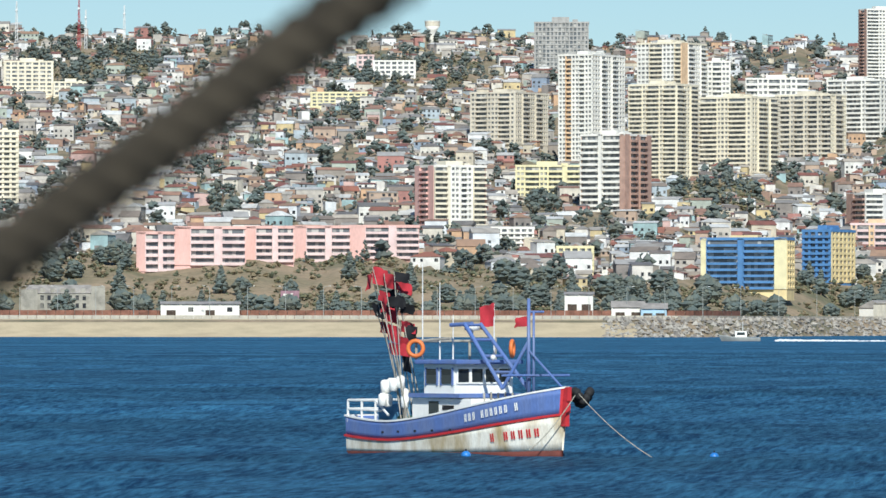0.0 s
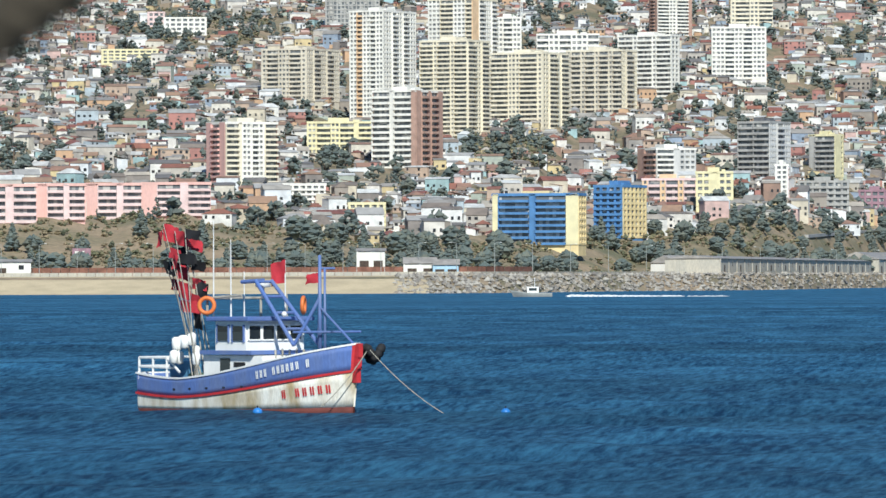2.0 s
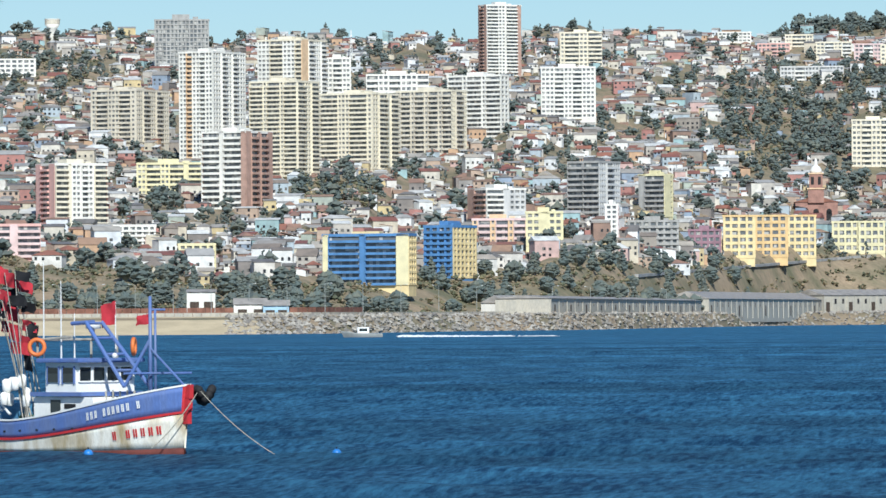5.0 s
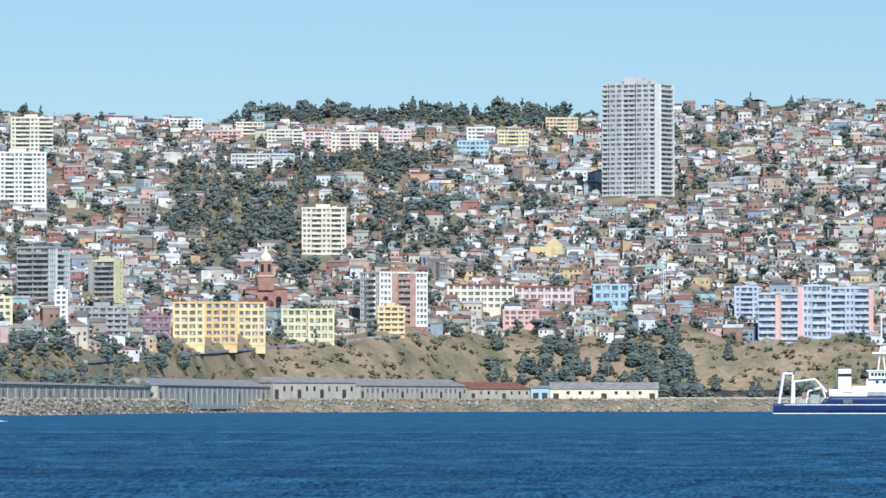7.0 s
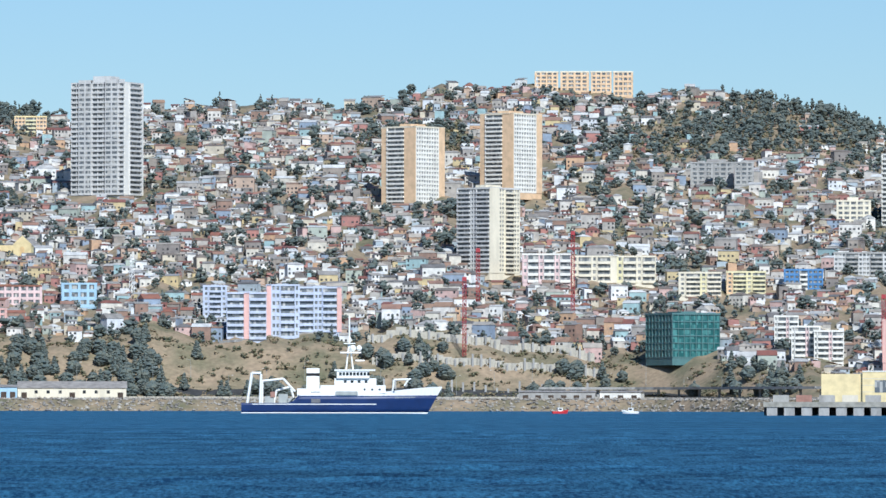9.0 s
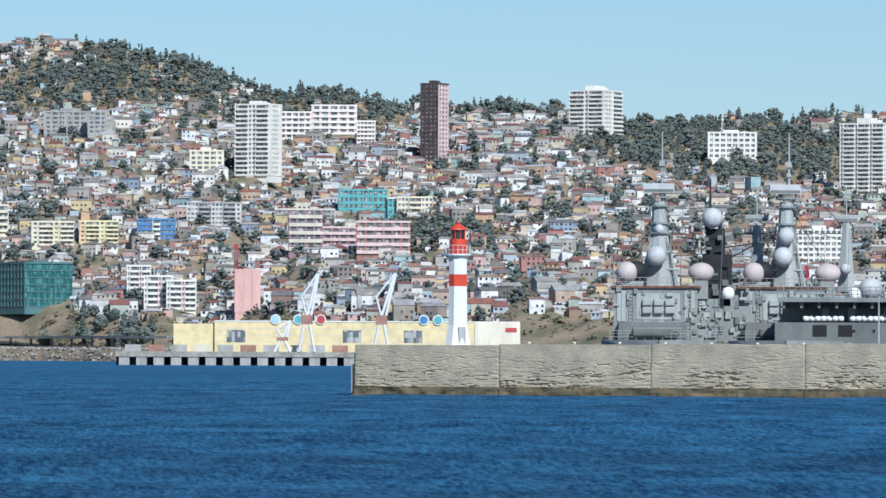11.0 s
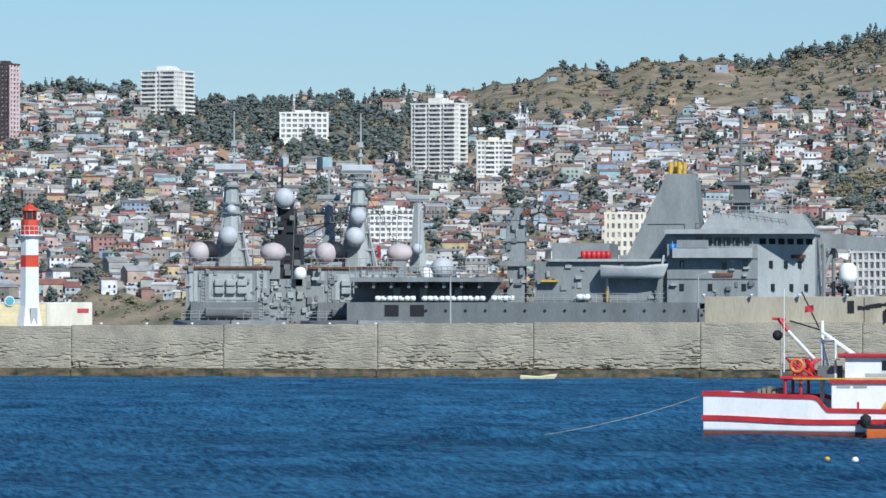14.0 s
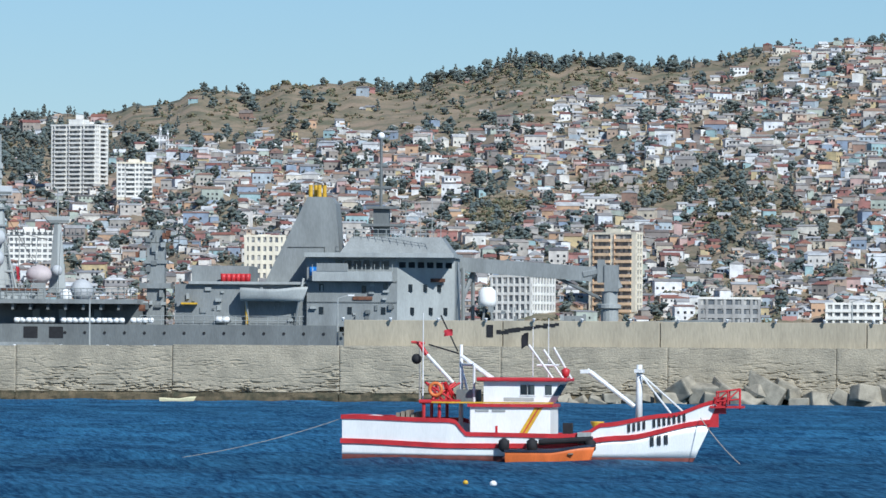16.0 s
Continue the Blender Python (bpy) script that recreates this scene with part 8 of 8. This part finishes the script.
def long_fence(b0, b1, inland, h, mat, name, label, category):
    vs, fs = [], []
    n = int((b1 - b0) / 0.08)
    for i in range(n):
        ba, bb = b0 + (b1 - b0) * i / n, b0 + (b1 - b0) * (i + 0.94) / n
        xa, ya = spot(ba, curve_at(SHORE, ba) + inland)
        xb, yb = spot(bb, curve_at(SHORE, bb) + inland)
        z = max(ground_z(xa, ya), 1)
        o = len(vs)
        vs += [(xa, ya, z - 1), (xb, yb, z - 1), (xb, yb + 0.4, z - 1), (xa, ya + 0.4, z - 1), (xa, ya, z + h), (xb, yb, z + h), (xb, yb + 0.4, z + h), (xa, ya + 0.4, z + h)]
        fs += [tuple(o + k for k in f) for f in BOX_F]
    tagged(link_mesh(name, mesh_of(name, vs, fs, [mat])), label, category, kind="structure")


long_fence(-17, -8.2, 80, 1.6, OLD_WALL, "sea_wall", "low grey wall behind the beach", "wall")
long_fence(-17, -10.0, 112, 3.4, RAIL_RED, "railway_fence", "rust-red railway fence and carriages", "fence")
long_fence(-8.0, 3.8, 75, 1.8, OLD_WALL, "quay_wall", "pale low wall above the rubble shore", "wall")

base = None
for i, (b, d) in enumerate([(-16.6 + 0.33 * k, 96 + (k % 3) * 9) for k in range(64)]):
    dd = curve_at(SHORE, b) + d
    x, y = spot(b, dd)
    if base is None:
        base = lamp_post(x, y, ground_z(x, y), 11.5, "lamps along the coast road", "tall pale lamp post on the coast road", 2.0, 20)
    else:
        copy_thing(base, pose(x, y, ground_z(x, y), 0, 0, (20 if i % 2 else 170)))


# viaduct road on the scarp
def viaduct(points, label, w=3.0):
    ob = thing("viaduct", pose(0, 0, 0), label, "road bridge")
    for i, ((b0, d0, z0), (b1, d1, z1)) in enumerate(zip(points, points[1:])):
        (x0, y0), (x1, y1) = spot(b0, d0), spot(b1, d1)
        part("deck", boxes((0, -w / 2, -0.9, (Vector((x1, y1, z1)) - Vector((x0, y0, z0))).length, w / 2, 0.5)), GREY, ob, "", Matrix.Translation((x0, y0, z0)) @ Vector((x1 - x0, y1 - y0, z1 - z0)).to_track_quat("X", "Z").to_matrix().to_4x4())
        zz = ground_z(x0, y0)
        if z0 - zz > 1.5:
            part("pier", boxes((x0 - 0.7, y0 - 0.7, zz - 2, x0 + 0.7, y0 + 0.7, z0 - 0.5)), GREY, ob)
    return ob


def road_line(b0, e0, b1, e1, n, bump):
    """Points of a road that climbs the scarp from one height angle to another."""
    out = []
    for i in range(n + 1):
        b, e = b0 + (b1 - b0) * i / n, e0 + (e1 - e0) * i / n + bump * math.sin(math.pi * i / n)
        d = curve_at(SHORE, b) + 60
        while d < RIDGE_DIST and slope_to(b, d) < e:
            d += 4
        out.append((b, d - 3, EYE + (d - 3) * math.tan(math.radians(e))))
    return out


viaduct(road_line(-7.629, 0.37, -5.416, 0.54, 14, 0.0), "pale concrete road climbing the sea cliff")
viaduct(road_line(-5.416, 0.54, -3.990, 0.66, 10, 0.02), "pale concrete viaduct on the sea cliff")
viaduct(road_line(-1.826, 0.53, -0.744, 0.64, 8, 0.0), "pale concrete ramp on the sea cliff", 2.5)
viaduct([(b, curve_at(SHORE, b) + 90, 13.5 if 0.6 < k < 17 else 9.0) for k, b in enumerate([0.756 + (3.928 - 0.756) * i / 18 for i in range(19)])], "grey elevated coast road on piers", 8.0)


def pier():
    b0, b1, d = 2.899, 5.308, 2500.0
    x, y = spot((b0 + b1) / 2, d)
    w = math.radians(b1 - b0) * d
    ob = thing("cargo_pier", pose(x, y, 0, 0, 0, -(b0 + b1) / 2), "concrete cargo pier on square piles", "pier")
    part("deck", boxes((-w / 2, 0, 3.2, w / 2, 30, 5.2)), STONE, ob)
    n = 16
    for i in range(n):
        xx = -w / 2 + (i + 0.5) * w / n
        part("pile", boxes((xx - 2.0, 0.4, -2, xx + 2.0, 4, 3.2)), GREY, ob)
    # dark block behind the piles paints the shade beneath the deck
    part("shadowed_slope", boxes((-w / 2, 12, -2, w / 2, 30, 3.2)), DARKGREY, ob)
    for i in range(12):
        xx = -w / 2 + (i + 0.4) * w / 12
        part("container", boxes((xx, 10, 5.2, xx + 6, 12.5, 7.8)), (GREY, BRICK, GREY, BEIGE)[i % 4], ob)
    return ob


pier()


def mall():
    b0, b1 = 3.759, 6.415
    d = 3020.0 + 180
    b = (b0 + b1) / 2
    x, y = spot(b, d)
    w = math.radians(b1 - b0) * d
    z = 7.0
    ob = thing("shopping_mall", pose(x, y, z, 0, 0, -b), "long pale yellow shopping building with round signs", "shopping building")
    part("wall", boxes((-w / 2, 0, -4, w / 2, 40, 13.0)), YELLOW, ob)
    part("left_wing", boxes((-w / 2 - 20, 2, -4, -w / 2, 40, 12.0)), YELLOW, ob)
    for zz in (3.2, 6.4, 9.6):
        part("groove", boxes((-w / 2, -0.06, zz, w / 2, 0.05, zz + 0.25)), BEIGE, ob)
    for k in (0.04, 0.42, 0.62, 0.88):
        part("dark_glazing", boxes((-w / 2 + k * w, -0.12, 3.0, -w / 2 + k * w + 9, 0.05, 9.0)), GLASS, ob)
    part("roof_band", boxes((-w / 2, -0.3, 13.0, w / 2, 40, 13.6)), WHITE, ob)
    part("white_end", boxes((w / 2 - 22, -0.4, 0, w / 2 + 0.2, 3, 13.2)), CREAM, ob)
    part("red_sign", boxes((w / 2 - 7, -0.6, 8.5, w / 2 - 1.5, -0.4, 10.6)), RED, ob, "plain red sign")
    for px, mat in ((843, LIGHTBLUE), (883, TEAL), (923, RED), (1105, BLUE), (1130, TEAL)):
        xx = (px - 735) / (1275 - 735) * w - w / 2
        s = part("round_sign", lathe(bmesh.new(), [(2.5, 0), (2.5, 0.3)], 20), WHITE, ob, "round sign with coloured disc", pose(xx, -0.4, 14.2, 90))
        part("disc", lathe(bmesh.new(), [(2.0, 0.3), (2.0, 0.42)], 20), mat, s)


mall()


def jib_crane(b, d, z, h, lean, mat, label, name="harbour_crane"):
    x, y = spot(b, d)
    ob = thing(name, pose(x, y, z, 0, 0, -b), label, "crane")
    part("leg_frame", tubes(0.5, ((-3, 0, 0), (-1, 0, h * 0.35)), ((3, 0, 0), (1, 0, h * 0.35)), ((-3, 5, 0), (-1, 3, h * 0.35)), ((3, 5, 0), (1, 3, h * 0.35))), mat, ob)
    part("cabin", boxes((-2.2, 0, h * 0.35, 2.2, 4, h * 0.47)), BRICK, ob)
    part("jib", tubes(0.55, ((0, 1.5, h * 0.45), (lean, 1.5, h)), ((1.6, 1.5, h * 0.45), (lean + 0.4, 1.5, h))), mat, ob, "pale steel jib")
    part("counter_arm", tubes(0.4, ((0, 1.5, h * 0.45), (-2, 1.5, h * 0.7)), ((-2, 1.5, h * 0.7), (lean, 1.5, h))), mat, ob)


jib_crane(4.561, 2500.0, 5.2, 30, 4, STEEL_WHITE, "white and red harbour crane on the pier")
jib_crane(5.210, 2500.0, 5.2, 30, 5, STEEL_WHITE, "white and red harbour crane on the pier")
jib_crane(4.349, 2510.0, 5.2, 12, 3, STEEL_WHITE, "small white harbour crane on the pier")


def tower_crane(b, e0, e1, label):
    d = curve_at(SHORE, b) + 60
    while d < RIDGE_DIST and slope_to(b, d) < e0:
        d += 4
    x, y = spot(b, d)
    z = ground_z(x, y)
    h = EYE + d * math.tan(math.radians(e1)) - z
    ob = thing("tower_crane", pose(x, y, z, 0, 0, -b), label, "crane", "red cranes on the building site")
    pairs = [((sx * 1.1, sy * 1.1, -2), (sx * 1.1, sy * 1.1, h)) for sx in (-1, 1) for sy in (-1, 1)]
    k = int(h / 2.4)
    pairs += [((-1.1, -1.1, i * 2.4), (1.1, -1.1, (i + 1) * 2.4)) for i in range(k)] + [((1.1, 1.1, i * 2.4), (-1.1, 1.1, (i + 1) * 2.4)) for i in range(k)] + [((-1.1, -1.1, i * 2.4), (1.1, -1.1, i * 2.4)) for i in range(k)]
    part("lattice_mast", tubes(0.15, *pairs, n=4), CRANE_RED, ob)
    part("cabin", boxes((-1.3, -1.6, h - 2.4, 1.3, 1.4, h)), CRANE_RED, ob)


tower_crane(0.299, 0.36, 1.10, "red lattice tower crane on the scarp")
tower_crane(0.417, 0.80, 1.35, "red lattice tower crane above the scarp")
tower_crane(1.243, 0.72, 1.50, "red lattice tower crane above the scarp")
tower_crane(3.943, 0.45, 0.95, "red lattice tower crane near the port")


def retaining_wall():
    """Concrete piles that hold the cut slope of the building site."""
    ob = thing("retaining_wall", pose(0, 0, 0), "grey concrete piles holding the cut slope", "retaining wall")
    piles = [mesh_of("pile", *box_data([(-0.6, -0.6, -3, 0.6, 0.6, hh)]), [GREY]) for hh in (2.5, 4.0, 5.5, 7.0)]
    panel = mesh_of("panel", *box_data([(-3.1, 0, -4, 3.1, 0.6, 4.6)]), [OLD_WALL])
    for r, (s, n) in enumerate(((0.093, 20), (0.117, 26), (0.142, 24))):
        for i in range(n):
            b = -0.498 + (1.469 - -0.498) * (i + 0.5 * (r % 2)) / n
            ds = curve_at(SHORE, b)
            x, y = spot(b, ds + (RIDGE_DIST - ds) * s)
            if r:
                link_mesh("panel", panel, ob, pose(x, y + 0.8, ground_z(x, y), 0, 0, -b))
            link_mesh("pile", piles[(i * 7 + r * 3 + i // 3) % 4], ob, pose(x, y, ground_z(x, y), 0, 0, -b))


retaining_wall()


# ---- landmarks on the slopes ----
def stand(b, e):
    d = curve_at(SHORE, b) + 60
    while d < RIDGE_DIST - 12 and slope_to(b, d) < e:
        d += 4
    x, y = spot(b, d)
    return x, y, ground_z(x, y), d


def brick_church():
    b = -6.006
    x, y, z, d = stand(b, 0.83)
    y -= 30
    ob = thing("church", pose(x, y, z, 0, 0, -b), "brick-red church with tall bell tower and white dome", "church")
    part("nave", boxes((-12, 3, -6, 12.5, 30, 10.5)), BRICK, ob)
    bm = bmesh.new()
    q = [bm.verts.new(v) for v in ((-13, 2.5, 10.5), (13.5, 2.5, 10.5), (13.5, 31, 10.5), (-13, 31, 10.5), (0, 2.5, 14), (0, 31, 14))]
    for f in ((0, 1, 4), (2, 3, 5), (1, 2, 5, 4), (3, 0, 4, 5), (0, 3, 2, 1)):
        bm.faces.new([q[i] for i in f])
    part("roof", bm, TILE_ROOF, ob)
    for xx in (-7.5, 0, 7.5):
        part("arched_opening", boxes((xx - 1.6, 2.9, -2, xx + 1.6, 3.05, 5.0)), BLACK, ob)
        part("arch_head", lathe(bmesh.new(), [(1.6, 0), (1.6, 0.16)], 14), BLACK, ob, "", pose(xx, 3.06, 5.0, 90))
    part("tower", boxes((-4.6, 1.5, 10, 4.6, 10.5, 18), (-3.9, 2, 18.4, 3.9, 10, 27)), BRICK, ob, "brick bell tower")
    part("cornice", boxes((-5.2, 1, 17.9, 5.2, 11, 18.6), (-4.5, 1.6, 26.6, 4.5, 10.4, 27.3)), ORANGE, ob)
    for xx in (-2.0, 2.0):
        part("belfry_opening", boxes((xx - 0.9, 1.9, 20.5, xx + 0.9, 2.06, 25)), BLACK, ob)
    part("dome", lathe(bmesh.new(), [(3.6, 27.3), (3.4, 29), (2.2, 31.0), (0.9, 32), (0.9, 34), (0.1, 36)], 16, (0, 6, 0)), WHITE, ob, "white cupola", smooth=True)


def yellow_church():
    b = -3.547
    x, y, z, d = stand(b, 1.25)
    ob = thing("church", pose(x, y, z, 0, 0, -b - 18), "bright yellow church with gabled front and arched doorway", "church")
    bm = bmesh.new()
    q = [bm.verts.new(v) for v in ((-6, 0, -5), (6, 0, -5), (6, 0, 9), (0, 0, 14.5), (-6, 0, 9), (-6, 1.2, -5), (6, 1.2, -5), (6, 1.2, 9), (0, 1.2, 14.5), (-6, 1.2, 9))]
    for f in ((0, 1, 2, 3, 4), (9, 8, 7, 6, 5), (1, 6, 7, 2), (2, 7, 8, 3), (3, 8, 9, 4), (4, 9, 5, 0)):
        bm.faces.new([q[i] for i in f])
    part("front", bm, YELLOW, ob, "yellow gabled front")
    part("nave", boxes((-5.8, 1.2, -5, 5.8, 24, 8.2)), PALEYELLOW, ob)
    part("side_aisle", boxes((-18, 6, -5, -5.8, 16, 8.5)), YELLOW, ob)
    bm = bmesh.new()
    q = [bm.verts.new(v) for v in ((-6.2, 1.2, 8.2), (6.2, 1.2, 8.2), (6.2, 24, 8.2), (-6.2, 24, 8.2), (0, 1.2, 13), (0, 24, 13))]
    for f in ((0, 1, 4), (2, 3, 5), (1, 2, 5, 4), (3, 0, 4, 5)):
        bm.faces.new([q[i] for i in f])
    part("roof", bm, TIN_ROOF, ob)
    part("doorway", boxes((-1.5, -0.06, 0, 1.5, 0.05, 6)), OCHRE, ob)
    part("door_arch", lathe(bmesh.new(), [(1.5, 0), (1.5, 0.12)], 14), OCHRE, ob, "", pose(0, 0.05, 6, 90))


def water_tower():
    b = -12.684
    x, y, z, d = stand(b, 2.44)
    ob = thing("water_tower", pose(x, y, z, 0, 0, 0), "white flared water tower on the skyline", "water tower")
    part("shaft", lathe(bmesh.new(), [(3.6, -3), (3.0, 4), (3.4, 9), (5.4, 12)], 20), WHITE, ob, smooth=True)
    part("tank", lathe(bmesh.new(), [(5.4, 12), (5.6, 15), (5.2, 15.4)], 20), BEIGE, ob)
    part("crown", lathe(bmesh.new(), [(5.7, 15.4), (5.8, 16.2)], 20), WHITE, ob)


def castle():
    b = -15.895
    d = curve_at(SHORE, b) + 165
    x, y = spot(b, d)
    ob = thing("stone_college", pose(x, y, ground_z(x, y), 0, 0, -b), "grey stone college building with gables and many windows", "public building")
    part("wing", boxes((-14, 0, -3, 12, 12, 9.5)), STONE, ob)
    part("tower", boxes((10, -1.5, -3, 15, 10, 12)), STONE, ob, "square stone tower")
    part("gable", boxes((-15, -1.2, -3, -9, 11, 10.8)), STONE, ob)
    bm = bmesh.new()
    q = [bm.verts.new(v) for v in ((-14.4, -0.3, 9.5), (12.4, -0.3, 9.5), (12.4, 12.3, 9.5), (-14.4, 12.3, 9.5), (-12, 6, 12.5), (10, 6, 12.5))]
    for f in ((0, 1, 5, 4), (2, 3, 4, 5), (0, 4, 3), (1, 2, 5)):
        bm.faces.new([q[i] for i in f])
    part("roof", bm, TIN_ROOF, ob)
    for i in range(7):
        for zz in (1.2, 4.2, 7.0):
            part("window", boxes((-8 + 2.5 * i, -0.07, zz, -6.8 + 2.5 * i, 0.05, zz + 1.7)), PANE, ob)
    for i in range(5):
        part("dormer", boxes((-8 + 3.6 * i, 0.3, 9.6, -6.4 + 3.6 * i, 3, 11.2)), STONE, ob)


def billboard():
    b = -13.923
    d = curve_at(SHORE, b) + 235
    x, y = spot(b, d)
    ob = thing("billboard", pose(x, y, ground_z(x, y), 0, 0, -b), "purple roadside billboard on steel posts", "billboard")
    part("post_frame", tubes(0.2, ((-2.4, 0.3, -2), (-2.4, 0.3, 6)), ((2.4, 0.3, -2), (2.4, 0.3, 6)), ((0, 0.3, -2), (0, 0.3, 6))), NAVY_DARK, ob)
    p = part("panel", boxes((-3.4, 0, 5.5, 3.4, 0.3, 8.8)), PURPLE, ob)
    part("bar", boxes((-2.4, -0.03, 6.8, -0.4, 0.01, 7.7), (0.3, -0.03, 6.6, 1.1, 0.01, 7.8)), WHITE, p)


brick_church()
yellow_church()
water_tower()
castle()
billboard()


def radio_mast(b, e, h, label, mat):
    x, y, z, d = stand(b, e)
    ob = thing("radio_mast", pose(x, y, z), label, "mast", "radio masts on the skyline")
    pairs = [((0.9 * sx, 0.9 * sy, -1), (0.25 * sx, 0.25 * sy, h)) for sx in (-1, 1) for sy in (-1, 1)]
    part("lattice", tubes(0.14, *pairs, *[((-0.8, -0.8, i * 3.0), (0.7, -0.8, i * 3.0 + 3)) for i in range(int(h / 3.2))], n=4), mat, ob)
    part("dish", lathe(bmesh.new(), [(0.9, 0), (0.7, 0.4), (0.1, 0.5)], 10), STEEL_WHITE, ob, "", pose(0, -0.7, h * 0.8, 90))


for b, e, h in ((-16.299, 2.40, 32), (-15.758, 2.38, 36), (-15.699, 2.38, 28), (-15.364, 2.40, 30), (-10.087, 2.25, 22), (8.168, 1.85, 20), (10.135, 1.80, 18), (10.199, 1.80, 14), (0.928, 2.68, 14), (-1.737, 2.45, 14), (-2.603, 0.95, 24), (-2.583, 0.95, 26)):
    radio_mast(b, e, h, "thin lattice radio mast on the hill", STEEL_WHITE if h != 36 else CRANE_RED)


# ---- single trees on the sea cliff ----
def tree(b, d, h, kind, seed, label):
    rnd = random.Random(seed)
    x, y = spot(b, d)
    ob = thing("tree", pose(x, y, ground_z(x, y) - 0.3), label, "tree")
    bm = tube(bmesh.new(), (0, 0, -0.5), (0, 0, h * 0.5), h * 0.035, h * 0.02, 7)
    for i in range(5):
        a = rnd.uniform(0, 6.28)
        tube(bm, (0, 0, h * (0.25 + 0.05 * i)), (h * 0.25 * math.cos(a), h * 0.25 * math.sin(a), h * (0.5 + 0.07 * i)), h * 0.014, h * 0.006, 5)
    part("trunk", bm, BARK, ob)
    v, f = clumps(rnd, 0, 0, 0, h * (0.5 if kind == "tall" else 0.95), h, kind, 90)
    link_mesh("crown", mesh_of("crown", v, f, [LEAF]), ob)
    return ob


def plant_trees():
    rnd = random.Random(33)
    sets = [(-16.6, -10.4, 0.05, 0.14, 110), (-4.098, -2.3, 0.075, 0.135, 110), (-10.4, -6.0, 0.06, 0.15, 90), (-2.3, 0.191, 0.075, 0.13, 60), (0.9, 1.9, 0.08, 0.12, 14), (2.3, 3.240, 0.08, 0.15, 22)]
    for b0, b1, s0, s1, n in sets:
        protos = [tree(b0, curve_at(SHORE, b0) + (RIDGE_DIST - curve_at(SHORE, b0)) * s0, hh, kk, 50 + int(n) + q, "dark green broad tree on the sea cliff" if kk == "round" else "slender dark green tree on the sea cliff") for q, (hh, kk) in enumerate(((8.5, "round"), (10.5, "tall"), (6.5, "round")))]
        for i in range(n):
            b = rnd.uniform(b0, b1)
            ds = curve_at(SHORE, b)
            d = ds + (RIDGE_DIST - ds) * rnd.uniform(s0, s1)
            if clear_of_blocks(b, d) and not any(abs(b - tb) < hw + 0.02 and 0 < td - d < 60 for tb, td, hw, dep in TAKEN):
                x, y = spot(b, d)
                copy_thing(rnd.choice(protos), pose(x, y, ground_z(x, y) - 0.3, 0, 0, rnd.uniform(0, 360)))


plant_trees()


# ---- the lowest houses, one by one ----
def house_kit(seed):
    rnd = random.Random(seed)
    w, dp, h = rnd.uniform(7, 12), rnd.uniform(7, 9), rnd.choice((3.0, 5.4, 5.6, 8.0))
    made = {0: ([], []), 1: ([], [])}
    panes = []
    for v, f, slot in house_geometry(0, 0, 0, w, dp, h, 0, seed % 3, rnd):
        if slot == 2:
            panes.append(mesh_of("window", v, f, [PANE]))
        else:
            o = len(made[slot][0])
            made[slot][0].extend(v)
            made[slot][1].extend(tuple(o + i for i in q) for q in f)
    return mesh_of("wall", *made[0], [HOUSE_WALL_ONE]), mesh_of("roof", *made[1], [HOUSE_ROOF_ONE]), panes


def lowest_houses():
    rnd = random.Random(41)
    kits = [house_kit(s) for s in range(9)]
    n = 0
    tries = 0
    while n < 240 and tries < 3000:
        tries += 1
        b = rnd.uniform(-16.6, 7.0)
        ds = curve_at(SHORE, b)
        d = ds + (RIDGE_DIST - ds) * rnd.uniform(0.15, 0.22)
        if not clear_of_blocks(b, d) or any(abs(b - tb) < hw and 0 <= td - d < 40 for tb, td, hw, dep in TAKEN):
            continue
        wall, roof, panes = kits[rnd.randrange(9)]
        x, y = spot(b, d)
        ob = thing("house", pose(x, y, ground_z(x, y), 0, 0, -b + rnd.gauss(0, 18)), "small painted hillside house with sheet roof", "house", "houses along the cliff top")
        link_mesh("wall", wall, ob)
        link_mesh("roof", roof, ob)
        for p in panes[:5]:
            link_mesh("window", p, ob)
        n += 1


lowest_houses()
